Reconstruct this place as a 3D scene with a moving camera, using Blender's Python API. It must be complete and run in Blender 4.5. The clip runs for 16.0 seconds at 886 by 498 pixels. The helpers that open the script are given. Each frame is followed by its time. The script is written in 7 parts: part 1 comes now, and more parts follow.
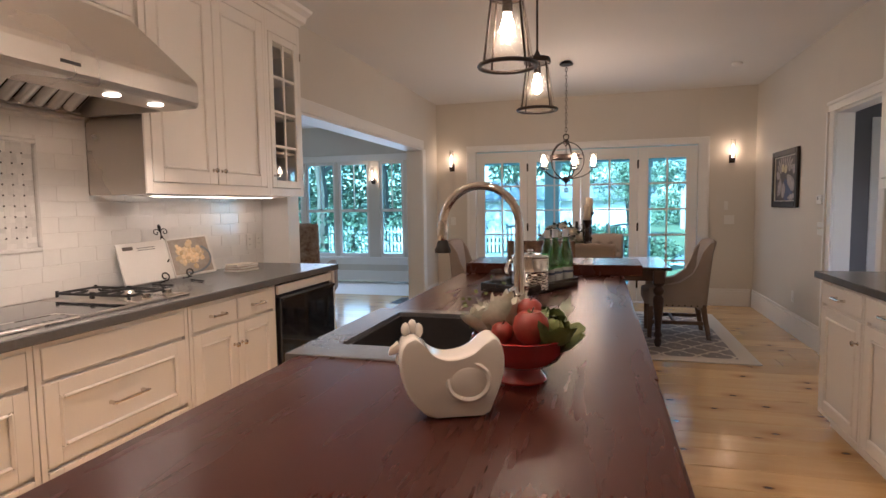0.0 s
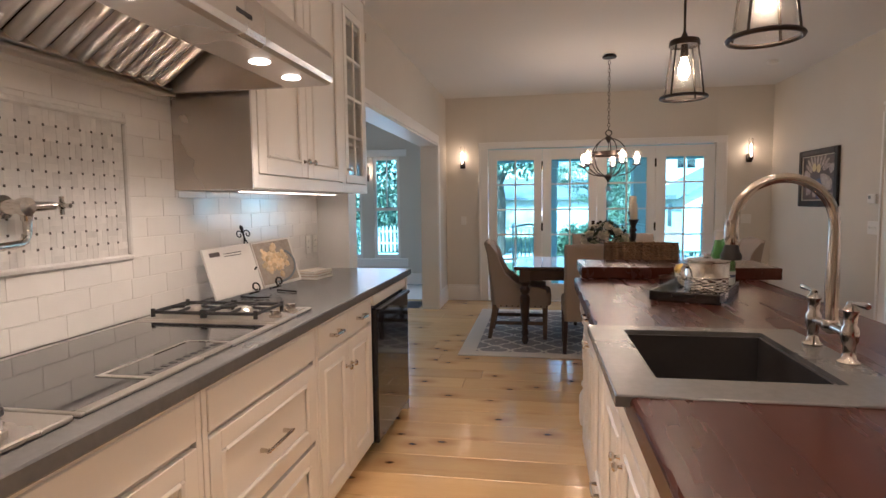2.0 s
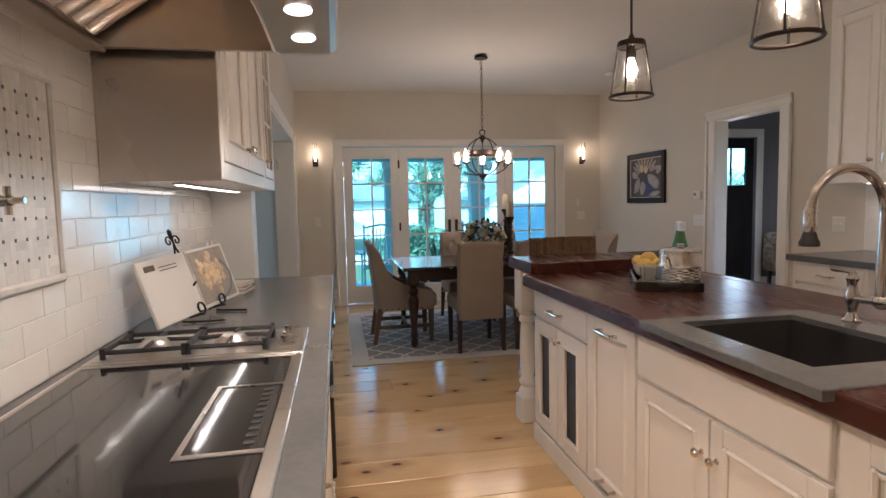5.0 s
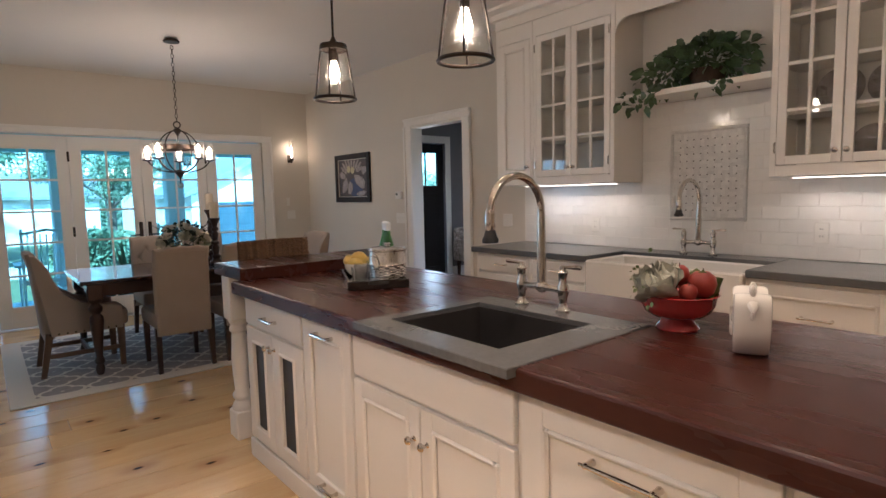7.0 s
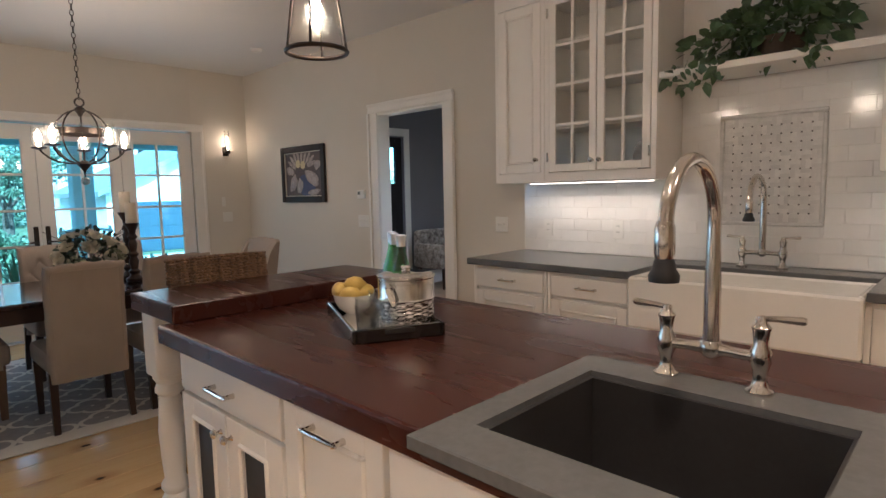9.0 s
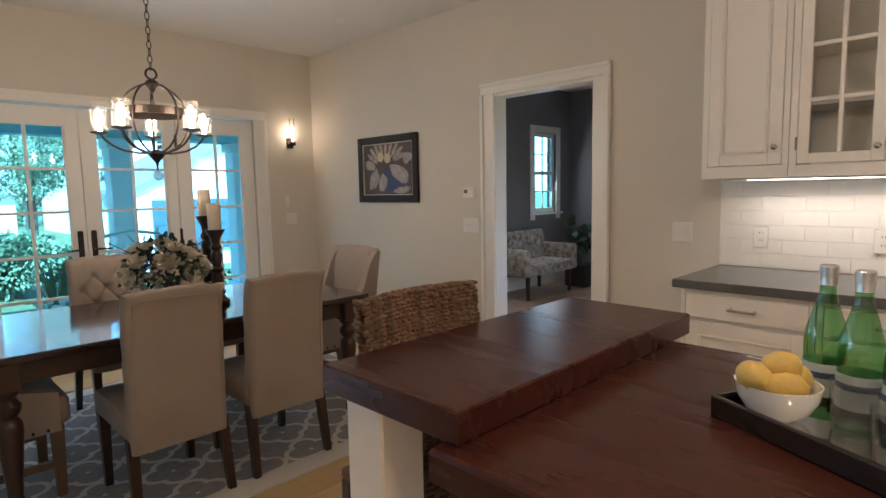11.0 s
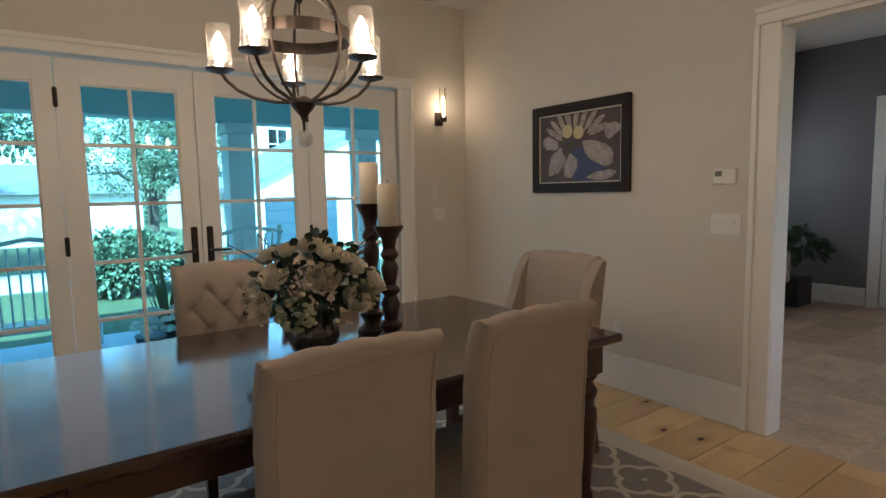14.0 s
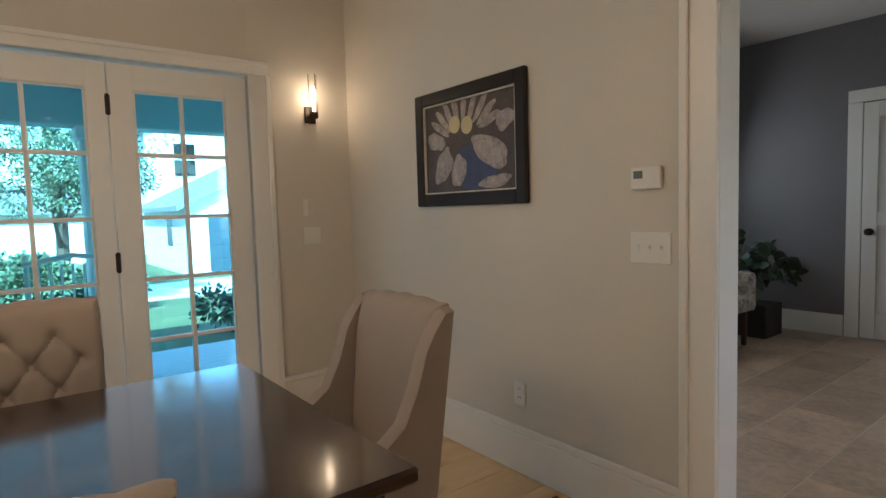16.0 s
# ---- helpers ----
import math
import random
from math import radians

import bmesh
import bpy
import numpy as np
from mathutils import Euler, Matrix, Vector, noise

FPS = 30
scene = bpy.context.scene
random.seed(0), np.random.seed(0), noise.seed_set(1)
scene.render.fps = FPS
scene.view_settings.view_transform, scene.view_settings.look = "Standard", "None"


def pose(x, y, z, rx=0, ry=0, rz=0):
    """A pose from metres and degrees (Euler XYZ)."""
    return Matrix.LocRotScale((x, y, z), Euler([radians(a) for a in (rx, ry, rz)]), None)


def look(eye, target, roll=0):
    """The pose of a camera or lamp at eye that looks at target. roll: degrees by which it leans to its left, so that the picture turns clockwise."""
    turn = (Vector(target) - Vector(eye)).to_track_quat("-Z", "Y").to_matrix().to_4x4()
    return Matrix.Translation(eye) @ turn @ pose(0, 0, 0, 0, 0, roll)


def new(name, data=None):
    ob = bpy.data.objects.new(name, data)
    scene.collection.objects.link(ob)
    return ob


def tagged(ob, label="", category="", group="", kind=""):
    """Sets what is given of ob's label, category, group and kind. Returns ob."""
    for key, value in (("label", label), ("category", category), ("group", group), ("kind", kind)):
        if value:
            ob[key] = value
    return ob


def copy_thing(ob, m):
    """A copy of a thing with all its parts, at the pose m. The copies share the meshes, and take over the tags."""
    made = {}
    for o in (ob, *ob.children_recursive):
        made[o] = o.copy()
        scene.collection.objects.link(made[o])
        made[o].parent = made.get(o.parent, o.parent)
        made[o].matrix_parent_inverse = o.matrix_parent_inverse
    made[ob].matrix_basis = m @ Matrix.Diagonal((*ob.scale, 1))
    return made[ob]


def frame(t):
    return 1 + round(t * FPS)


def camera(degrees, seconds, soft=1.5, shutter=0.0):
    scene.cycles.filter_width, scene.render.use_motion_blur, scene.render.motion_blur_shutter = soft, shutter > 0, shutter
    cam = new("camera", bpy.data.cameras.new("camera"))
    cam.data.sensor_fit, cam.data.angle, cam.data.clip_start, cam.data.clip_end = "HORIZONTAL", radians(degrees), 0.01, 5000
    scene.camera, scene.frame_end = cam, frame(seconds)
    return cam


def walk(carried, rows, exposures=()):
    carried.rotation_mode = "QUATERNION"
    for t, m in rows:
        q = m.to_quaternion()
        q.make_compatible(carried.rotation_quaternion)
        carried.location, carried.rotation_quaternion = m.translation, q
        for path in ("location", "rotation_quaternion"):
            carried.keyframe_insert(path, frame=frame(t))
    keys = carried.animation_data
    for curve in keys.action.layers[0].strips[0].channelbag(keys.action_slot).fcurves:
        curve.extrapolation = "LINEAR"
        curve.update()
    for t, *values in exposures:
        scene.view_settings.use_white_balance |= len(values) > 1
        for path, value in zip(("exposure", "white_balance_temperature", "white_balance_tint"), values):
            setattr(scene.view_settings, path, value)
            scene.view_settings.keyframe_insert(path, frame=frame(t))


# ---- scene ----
cam = camera(76.5, 16.0)
PATH = [
    (0, (-0.252, -0.208, 1.339), (-0.79, 1.712, 1.185), -0.8),
    (0.5, (-0.458, -0.144, 1.355), (-0.977, 1.78, 1.198), -0.7),
    (1, (-0.719, -0.086, 1.357), (-1.195, 1.851, 1.202), -0.8),
    (1.5, (-1.01, -0.059, 1.366), (-1.416, 1.893, 1.21), -0.8),
    (2, (-1.263, -0.052, 1.343), (-1.602, 1.912, 1.184), -0.7),
    (2.5, (-1.552, 0.037, 1.318), (-1.845, 2.01, 1.169), -1.1),
    (3, (-1.757, 0.106, 1.323), (-2.042, 2.079, 1.173), -1.1),
    (5.5, (-2.075, 0.212, 1.33), (-1.439, 2.1, 1.155), -1.3),
    (6, (-2.08, 0.212, 1.333), (-1.183, 1.991, 1.15), -1.3),
    (6.5, (-2.062, 0.224, 1.344), (-0.968, 1.887, 1.154), -1.4),
    (7, (-2.032, 0.26, 1.345), (-0.769, 1.799, 1.151), -1.3),
    (7.5, (-1.985, 0.363, 1.343), (-0.628, 1.82, 1.146), -1.3),
    (8, (-1.861, 0.585, 1.344), (-0.457, 1.995, 1.148), -1.4),
    (10.5, (-1.696, 2.153, 1.365), (-0.255, 3.525, 1.161), -1.1),
    (11, (-1.706, 2.46, 1.37), (-0.295, 3.862, 1.162), -1.1),
    (11.5, (-1.687, 2.743, 1.349), (-0.322, 4.191, 1.146), -0.9),
    (12, (-1.671, 3.004, 1.347), (-0.361, 4.502, 1.145), -0.8),
    (12.5, (-1.675, 3.28, 1.322), (-0.416, 4.821, 1.125), -1.0),
    (13, (-1.662, 3.538, 1.303), (-0.449, 5.116, 1.104), -0.9),
    (13.5, (-1.565, 3.72, 1.28), (-0.388, 5.325, 1.082), -1.0),
    (14, (-1.359, 3.892, 1.286), (-0.197, 5.507, 1.086), -1.1),
    (14.5, (-1.116, 4.044, 1.271), (0.049, 5.659, 1.076), -1.3),
    (15, (-0.841, 4.167, 1.284), (0.328, 5.78, 1.108), -1.5),
    (15.5, (-0.556, 4.256, 1.25), (0.646, 5.846, 1.093), -1.6),
    (16, (-0.237, 4.288, 1.253), (0.986, 5.864, 1.112), -1.7),
]
walk(cam, [(t, look(eye, target, roll)) for t, eye, target, roll in PATH],
     [(0, 2.70, 5380, 21), (3, 2.58, 5180, 17), (5.5, 2.58, 5060, 15), (8, 2.62, 5000, 14), (10.5, 2.84, 5080, 11), (11.5, 2.96, 5300, 11), (12.5, 2.86, 5400, 11), (13, 2.60, 5320, 10), (14, 2.56, 5350, 10), (15.5, 2.70, 5380, 10), (16, 2.66, 5380, 9)])

# ---- light ----
world = bpy.data.worlds.new("sky")
scene.world = world
world.use_nodes = True
_n = world.node_tree.nodes
_sky = _n.new("ShaderNodeTexSky")
_sky.sky_type = 'NISHITA'
_sky.sun_disc = False
_sky.sun_elevation, _sky.sun_rotation = radians(40), radians(200)
world.node_tree.links.new(_sky.outputs[0], _n["Background"].inputs[0])
_n["Background"].inputs[1].default_value = 0.15
sun_data = bpy.data.lights.new("sun", 'SUN')
sun_data.energy, sun_data.angle, sun_data.color = 4.0, radians(1.0), (1.0, 0.95, 0.88)
sun = new("sun", sun_data)
sun.matrix_world = look((0, 0, 0), (0.6, 1.0, -1.0))
WARM = (1.0, 0.68, 0.40)


def lamp(name, where, power, kind='POINT', size=0.03, color=WARM, target=None, spot=100):
    d = bpy.data.lights.new(name, kind)
    d.energy, d.color = power, color
    if kind == 'AREA':
        d.shape, d.size, d.size_y = 'RECTANGLE', size[0], size[1]
    else:
        d.shadow_soft_size = size
    if kind == 'SPOT':
        d.spot_size, d.spot_blend = radians(spot), 0.6
    ob = new(name, d)
    ob.matrix_world = look(where, target or (where[0] + 1e-4, where[1], where[2] - 1))
    return ob


# ---- mesh building ----
class B:
    """Collects vertices and faces; m maps the local frame to where the piece is."""

    def __init__(self, m=None):
        self.v, self.f, self.m = [], [], m or Matrix()

    def add(self, vs, fs):
        k = len(self.v)
        self.v += [tuple(self.m @ Vector(p)) for p in vs]
        self.f += [tuple(i + k for i in f) for f in fs]
        return self

    def box(self, x0, y0, z0, x1, y1, z1, c=0.0):
        x0, x1 = sorted((x0, x1)); y0, y1 = sorted((y0, y1)); z0, z1 = sorted((z0, z1))
        c = min(c, (x1 - x0) * .45, (y1 - y0) * .45, (z1 - z0) * .45)
        if c <= 0:
            vs = [(x, y, z) for x in (x0, x1) for y in (y0, y1) for z in (z0, z1)]
            return self.add(vs, [(0, 1, 3, 2), (4, 6, 7, 5), (0, 4, 5, 1), (2, 3, 7, 6), (0, 2, 6, 4), (1, 5, 7, 3)])
        lo, hi = (x0, y0, z0), (x1, y1, z1)
        vs, key = [], {}
        for sx in (0, 1):
            for sy in (0, 1):
                for sz in (0, 1):
                    s = (sx, sy, sz)
                    for a in range(3):
                        p = [(hi[i] if s[i] else lo[i]) for i in range(3)]
                        for i in range(3):
                            if i != a:
                                p[i] += -c if s[i] else c
                        key[s, a] = len(vs)
                        vs.append(tuple(p))
        fs = []
        for a in range(3):
            b1, b2 = (a + 1) % 3, (a + 2) % 3
            for s in (0, 1):
                q = []
                for u, w in ((0, 0), (1, 0), (1, 1), (0, 1)):
                    k = [0, 0, 0]
                    k[a], k[b1], k[b2] = s, u, w
                    q.append(key[tuple(k), a])
                fs.append(tuple(q if s else q[::-1]))
            for u in (0, 1):
                for w in (0, 1):
                    k0, k1 = [0, 0, 0], [0, 0, 0]
                    k0[b1] = k1[b1] = u
                    k0[b2] = k1[b2] = w
                    k1[a] = 1
                    q = [key[tuple(k0), b1], key[tuple(k1), b1], key[tuple(k1), b2], key[tuple(k0), b2]]
                    fs.append(tuple(q if u != w else q[::-1]))
        for sx in (0, 1):
            for sy in (0, 1):
                for sz in (0, 1):
                    s = (sx, sy, sz)
                    q = [key[s, 0], key[s, 1], key[s, 2]]
                    fs.append(tuple(q if (sx + sy + sz) % 2 else q[::-1]))
        return self.add(vs, fs)

    def lathe(self, prof, n=24, at=(0, 0, 0), closed=True):
        """prof: (radius, height) from bottom to top, round the z axis."""
        vs, fs = [], []
        for r, z in prof:
            for i in range(n):
                a = 2 * math.pi * i / n
                vs.append((at[0] + r * math.cos(a), at[1] + r * math.sin(a), at[2] + z))
        for j in range(len(prof) - 1):
            for i in range(n):
                k = (i + 1) % n
                fs.append((j * n + i, j * n + k, (j + 1) * n + k, (j + 1) * n + i))
        if closed:
            if prof[0][0] > 1e-5:
                fs.append(tuple(range(n))[::-1])
            if prof[-1][0] > 1e-5:
                fs.append(tuple(range((len(prof) - 1) * n, len(prof) * n)))
        return self.add(vs, fs)

    def tube(self, pts, r, n=8, loop=False, flat=1.0):
        """A tube along points; r a number or one for each point."""
        pts = [Vector(p) for p in pts]
        m = len(pts)
        rs = r if isinstance(r, (list, tuple)) else [r] * m
        vs, fs = [], []
        up = None
        for i, p in enumerate(pts):
            a, b = (pts[i - 1], pts[(i + 1) % m]) if loop else (pts[max(i - 1, 0)], pts[min(i + 1, m - 1)])
            d = (b - a).normalized()
            if up is None:
                up = Vector((0, 0, 1)) if abs(d.z) < 0.9 else Vector((1, 0, 0))
            side = d.cross(up).normalized()
            up = side.cross(d).normalized()
            for k in range(n):
                t = 2 * math.pi * k / n
                vs.append(tuple(p + (side * math.cos(t) + up * math.sin(t) * flat) * rs[i]))
        for i in range(m if loop else m - 1):
            j = (i + 1) % m
            for k in range(n):
                l = (k + 1) % n
                fs.append((i * n + k, i * n + l, j * n + l, j * n + k))
        if not loop:
            fs += [tuple(range(n))[::-1], tuple(range((m - 1) * n, m * n))]
        return self.add(vs, fs)

    def prism(self, poly, d0, d1, axis='y'):
        """A flat outline (a list of 2D points) drawn out along an axis."""
        f = {'y': lambda p, d: (p[0], d, p[1]), 'x': lambda p, d: (d, p[0], p[1]), 'z': lambda p, d: (p[0], p[1], d)}[axis]
        n = len(poly)
        vs = [f(p, d0) for p in poly] + [f(p, d1) for p in poly]
        fs = [tuple(range(n)), tuple(range(2 * n - 1, n - 1, -1))]
        fs += [(i, i + n, (i + 1) % n + n, (i + 1) % n) for i in range(n)]
        return self.add(vs, fs)

    def blob(self, p, r, n=10, squash=(1, 1, 1), rough=0.0, seed=0):
        prof, vs, fs = n // 2 + 1, [], []
        for j in range(prof):
            th = math.pi * j / (prof - 1)
            for i in range(n):
                a = 2 * math.pi * i / n
                d = Vector((math.sin(th) * math.cos(a), math.sin(th) * math.sin(a), -math.cos(th)))
                k = r * (1 + rough * noise.noise(d * 1.7 + Vector((seed, seed * .7, 0))))
                vs.append((p[0] + d.x * k * squash[0], p[1] + d.y * k * squash[1], p[2] + d.z * k * squash[2]))
        for j in range(prof - 1):
            for i in range(n):
                k = (i + 1) % n
                fs.append((j * n + i, j * n + k, (j + 1) * n + k, (j + 1) * n + i))
        return self.add(vs, fs)

    def mesh(self, name, material, smooth=False, shift=None):
        me = bpy.data.meshes.new(name)
        vs = self.v if shift is None else [(x - shift[0], y - shift[1], z - shift[2]) for x, y, z in self.v]
        me.from_pydata(vs, [], self.f)
        me.validate()
        b = bmesh.new()
        b.from_mesh(me)
        bmesh.ops.recalc_face_normals(b, faces=b.faces)
        b.to_mesh(me)
        b.free()
        if smooth:
            me.shade_smooth()
            me.set_sharp_from_angle(angle=radians(40))
        me.materials.append(material)
        return me


BASE = {}


def thing(name, loc, label, category, group="", rz=0, kind=""):
    """An Empty at the base of a thing; its parts go under it."""
    ob = new(name)
    ob.empty_display_size = 0.1
    ob.matrix_world = pose(*loc, 0, 0, rz)
    BASE[ob] = loc
    return tagged(ob, label, category, group, kind)


def part(name, b, material, parent, label="", smooth=False, world_coords=True):
    """One mesh under a thing or a part. Built in the world's frame, or (world_coords False) in the thing's own."""
    base = BASE[parent]
    ob = new(name, b.mesh(name, material, smooth, base if world_coords else None))
    ob.parent = parent
    BASE[ob] = base
    if label:
        ob["label"] = label
    return ob


def solid(name, b, material, label, category="", group="", kind="", smooth=False):
    """A thing of one mesh, built in the world's frame."""
    lo = [min(p[i] for p in b.v) for i in range(3)]
    hi = [max(p[i] for p in b.v) for i in range(3)]
    base = ((lo[0] + hi[0]) / 2, (lo[1] + hi[1]) / 2, lo[2])
    ob = new(name, b.mesh(name, material, smooth, base))
    ob.location = base
    BASE[ob] = base
    return tagged(ob, label, category, group, kind)


def frame_of(o, u, n):
    """A frame with u to the right, z up and n outwards."""
    u, n = Vector(u), Vector(n)
    return Matrix(((u.x, 0, n.x, o[0]), (u.y, 0, n.y, o[1]), (0, 1, 0, o[2]), (0, 0, 0, 1)))


# ---- materials ----
def material(name, color, rough=0.5, metal=0.0, vary=0.12, scale=6.0, bump=0.05, fine=90.0, second=None, coat=0.0,
             stretch=(1, 1, 1), per_object=0.0, per_island=0.0, spec=0.5, bump_dist=0.002):
    m = bpy.data.materials.new(name)
    m.use_nodes = True
    nt = m.node_tree
    N, L = nt.nodes, nt.links
    p = N["Principled BSDF"]
    tc = N.new("ShaderNodeTexCoord")
    mp = N.new("ShaderNodeMapping")
    mp.inputs["Scale"].default_value = stretch
    L.new(tc.outputs["Object"], mp.inputs[0])
    vec = mp.outputs[0]
    if per_object or per_island:
        add = N.new("ShaderNodeVectorMath")
        add.operation = 'ADD'
        L.new(vec, add.inputs[0])
        src = N.new("ShaderNodeObjectInfo").outputs["Random"] if per_object else N.new("ShaderNodeNewGeometry").outputs["Random Per Island"]
        mul = N.new("ShaderNodeMath"); mul.operation = 'MULTIPLY'; mul.inputs[1].default_value = 37.0
        L.new(src, mul.inputs[0])
        L.new(mul.outputs[0], add.inputs[1])
        vec = add.outputs[0]
    a = N.new("ShaderNodeTexNoise"); a.inputs["Scale"].default_value = scale; a.inputs["Detail"].default_value = 4
    f = N.new("ShaderNodeTexNoise"); f.inputs["Scale"].default_value = fine; f.inputs["Detail"].default_value = 3
    L.new(vec, a.inputs["Vector"]); L.new(vec, f.inputs["Vector"])
    mixn = N.new("ShaderNodeMix"); mixn.inputs[0].default_value = 0.4
    L.new(a.outputs[0], mixn.inputs[2]); L.new(f.outputs[0], mixn.inputs[3])
    ramp = N.new("ShaderNodeMapRange")
    ramp.inputs[1].default_value, ramp.inputs[2].default_value = 0.3, 0.7
    L.new(mixn.outputs[0], ramp.inputs[0])
    col = N.new("ShaderNodeMix"); col.data_type = 'RGBA'
    c2 = second or tuple(c * (1 - vary) for c in color)
    col.inputs[6].default_value, col.inputs[7].default_value = (*color, 1), (*c2, 1)
    L.new(ramp.outputs[0], col.inputs[0])
    out = col.outputs[2]
    if per_object or per_island:
        hsv = N.new("ShaderNodeHueSaturation")
        mr = N.new("ShaderNodeMapRange")
        k = per_object or per_island
        mr.inputs[3].default_value, mr.inputs[4].default_value = 1 - k, 1 + k
        L.new(src, mr.inputs[0]); L.new(mr.outputs[0], hsv.inputs["Value"]); L.new(out, hsv.inputs["Color"])
        out = hsv.outputs[0]
    L.new(out, p.inputs["Base Color"])
    rr = N.new("ShaderNodeMapRange")
    rr.inputs[3].default_value, rr.inputs[4].default_value = max(rough * 0.85, 0.02), min(rough * 1.15, 1)
    L.new(a.outputs[0], rr.inputs[0]); L.new(rr.outputs[0], p.inputs["Roughness"])
    p.inputs["Metallic"].default_value = metal
    p.inputs["Coat Weight"].default_value = coat
    p.inputs["Coat Roughness"].default_value = 0.12
    p.inputs["Specular IOR Level"].default_value = spec
    if bump:
        bp = N.new("ShaderNodeBump"); bp.inputs["Strength"].default_value = bump; bp.inputs["Distance"].default_value = bump_dist
        L.new(mixn.outputs[0], bp.inputs["Height"]); L.new(bp.outputs[0], p.inputs["Normal"])
    return m


def clear_glass(name, tint=(1, 1, 1), gloss=0.08, rough=0.0, seeded=0.0):
    """A thin pane: mostly clear, with a mirror-like share."""
    m = bpy.data.materials.new(name)
    m.use_nodes = True
    N, L = m.node_tree.nodes, m.node_tree.links
    N.remove(N["Principled BSDF"])
    t = N.new("ShaderNodeBsdfTransparent"); t.inputs[0].default_value = (*tint, 1)
    g = N.new("ShaderNodeBsdfGlossy"); g.inputs["Roughness"].default_value = rough
    fr = N.new("ShaderNodeLayerWeight"); fr.inputs[0].default_value = 0.5
    pw = N.new("ShaderNodeMath"); pw.operation = 'POWER'; pw.inputs[1].default_value = 5
    L.new(fr.outputs["Facing"], pw.inputs[0])
    mx = N.new("ShaderNodeMixShader")
    if seeded:
        tc = N.new("ShaderNodeTexCoord"); nz = N.new("ShaderNodeTexNoise"); nz.inputs["Scale"].default_value = seeded
        bp = N.new("ShaderNodeBump"); bp.inputs["Strength"].default_value = 0.6; bp.inputs["Distance"].default_value = 0.01
        L.new(tc.outputs["Object"], nz.inputs[0]); L.new(nz.outputs[0], bp.inputs["Height"])
        L.new(bp.outputs[0], g.inputs["Normal"]); L.new(bp.outputs[0], fr.inputs["Normal"])
    ad = N.new("ShaderNodeMath"); ad.operation = 'ADD'; ad.inputs[1].default_value = gloss; ad.use_clamp = True
    L.new(pw.outputs[0], ad.inputs[0])
    L.new(ad.outputs[0], mx.inputs[0]); L.new(t.outputs[0], mx.inputs[1]); L.new(g.outputs[0], mx.inputs[2])
    L.new(mx.outputs[0], N["Material Output"].inputs[0])
    return m


def glowing(name, color, strength):
    m = bpy.data.materials.new(name)
    m.use_nodes = True
    p = m.node_tree.nodes["Principled BSDF"]
    p.inputs["Base Color"].default_value = (*color, 1)
    p.inputs["Emission Color"].default_value = (*color, 1)
    p.inputs["Emission Strength"].default_value = strength
    return m


def pine(name):
    """Wide pine boards with grain along x and dark knots."""
    m = material(name, (0.76, 0.55, 0.27), 0.20, vary=0.3, scale=2.2, fine=40, stretch=(0.35, 6, 1), per_object=0.13, bump=0.06, coat=0.4,
                 second=(0.66, 0.43, 0.19))
    N, L = m.node_tree.nodes, m.node_tree.links
    p = N["Principled BSDF"]
    old = p.inputs["Base Color"].links[0].from_socket
    tc, info = N.new("ShaderNodeTexCoord"), N.new("ShaderNodeObjectInfo")
    mp = N.new("ShaderNodeMapping"); mp.inputs["Scale"].default_value = (2.0, 3.4, 1)
    ad = N.new("ShaderNodeVectorMath"); ad.operation = 'ADD'
    ml = N.new("ShaderNodeMath"); ml.operation = 'MULTIPLY'; ml.inputs[1].default_value = 91.0
    L.new(info.outputs["Random"], ml.inputs[0]); L.new(tc.outputs["Object"], mp.inputs[0])
    L.new(mp.outputs[0], ad.inputs[0]); L.new(ml.outputs[0], ad.inputs[1])
    wob = N.new("ShaderNodeTexNoise"); wob.inputs["Scale"].default_value = 6.0
    L.new(ad.outputs[0], wob.inputs["Vector"])
    ad2 = N.new("ShaderNodeMix"); ad2.data_type = 'VECTOR'; ad2.inputs[0].default_value = 0.06
    L.new(ad.outputs[0], ad2.inputs[4]); L.new(wob.outputs["Color"], ad2.inputs[5])
    vo = N.new("ShaderNodeTexVoronoi"); vo.inputs["Scale"].default_value = 1.0; vo.inputs["Randomness"].default_value = 1.0; vo.voronoi_dimensions = '2D'
    L.new(ad2.outputs[1], vo.inputs["Vector"])
    mr = N.new("ShaderNodeMapRange"); mr.interpolation_type = 'SMOOTHSTEP'
    mr.inputs[1].default_value, mr.inputs[2].default_value, mr.inputs[3].default_value, mr.inputs[4].default_value = 0.02, 0.065, 1.0, 0.0
    L.new(vo.outputs["Distance"], mr.inputs[0])
    halo = N.new("ShaderNodeMapRange"); halo.interpolation_type = 'SMOOTHSTEP'
    halo.inputs[1].default_value, halo.inputs[2].default_value, halo.inputs[3].default_value, halo.inputs[4].default_value = 0.05, 0.25, 0.45, 0.0
    L.new(vo.outputs["Distance"], halo.inputs[0])
    c1 = N.new("ShaderNodeMix"); c1.data_type = 'RGBA'; c1.inputs[7].default_value = (0.40, 0.20, 0.07, 1)
    L.new(halo.outputs[0], c1.inputs[0]); L.new(old, c1.inputs[6])
    c2 = N.new("ShaderNodeMix"); c2.data_type = 'RGBA'; c2.inputs[7].default_value = (0.09, 0.035, 0.012, 1)
    L.new(mr.outputs[0], c2.inputs[0]); L.new(c1.outputs[2], c2.inputs[6])
    L.new(c2.outputs[2], p.inputs["Base Color"])
    return m


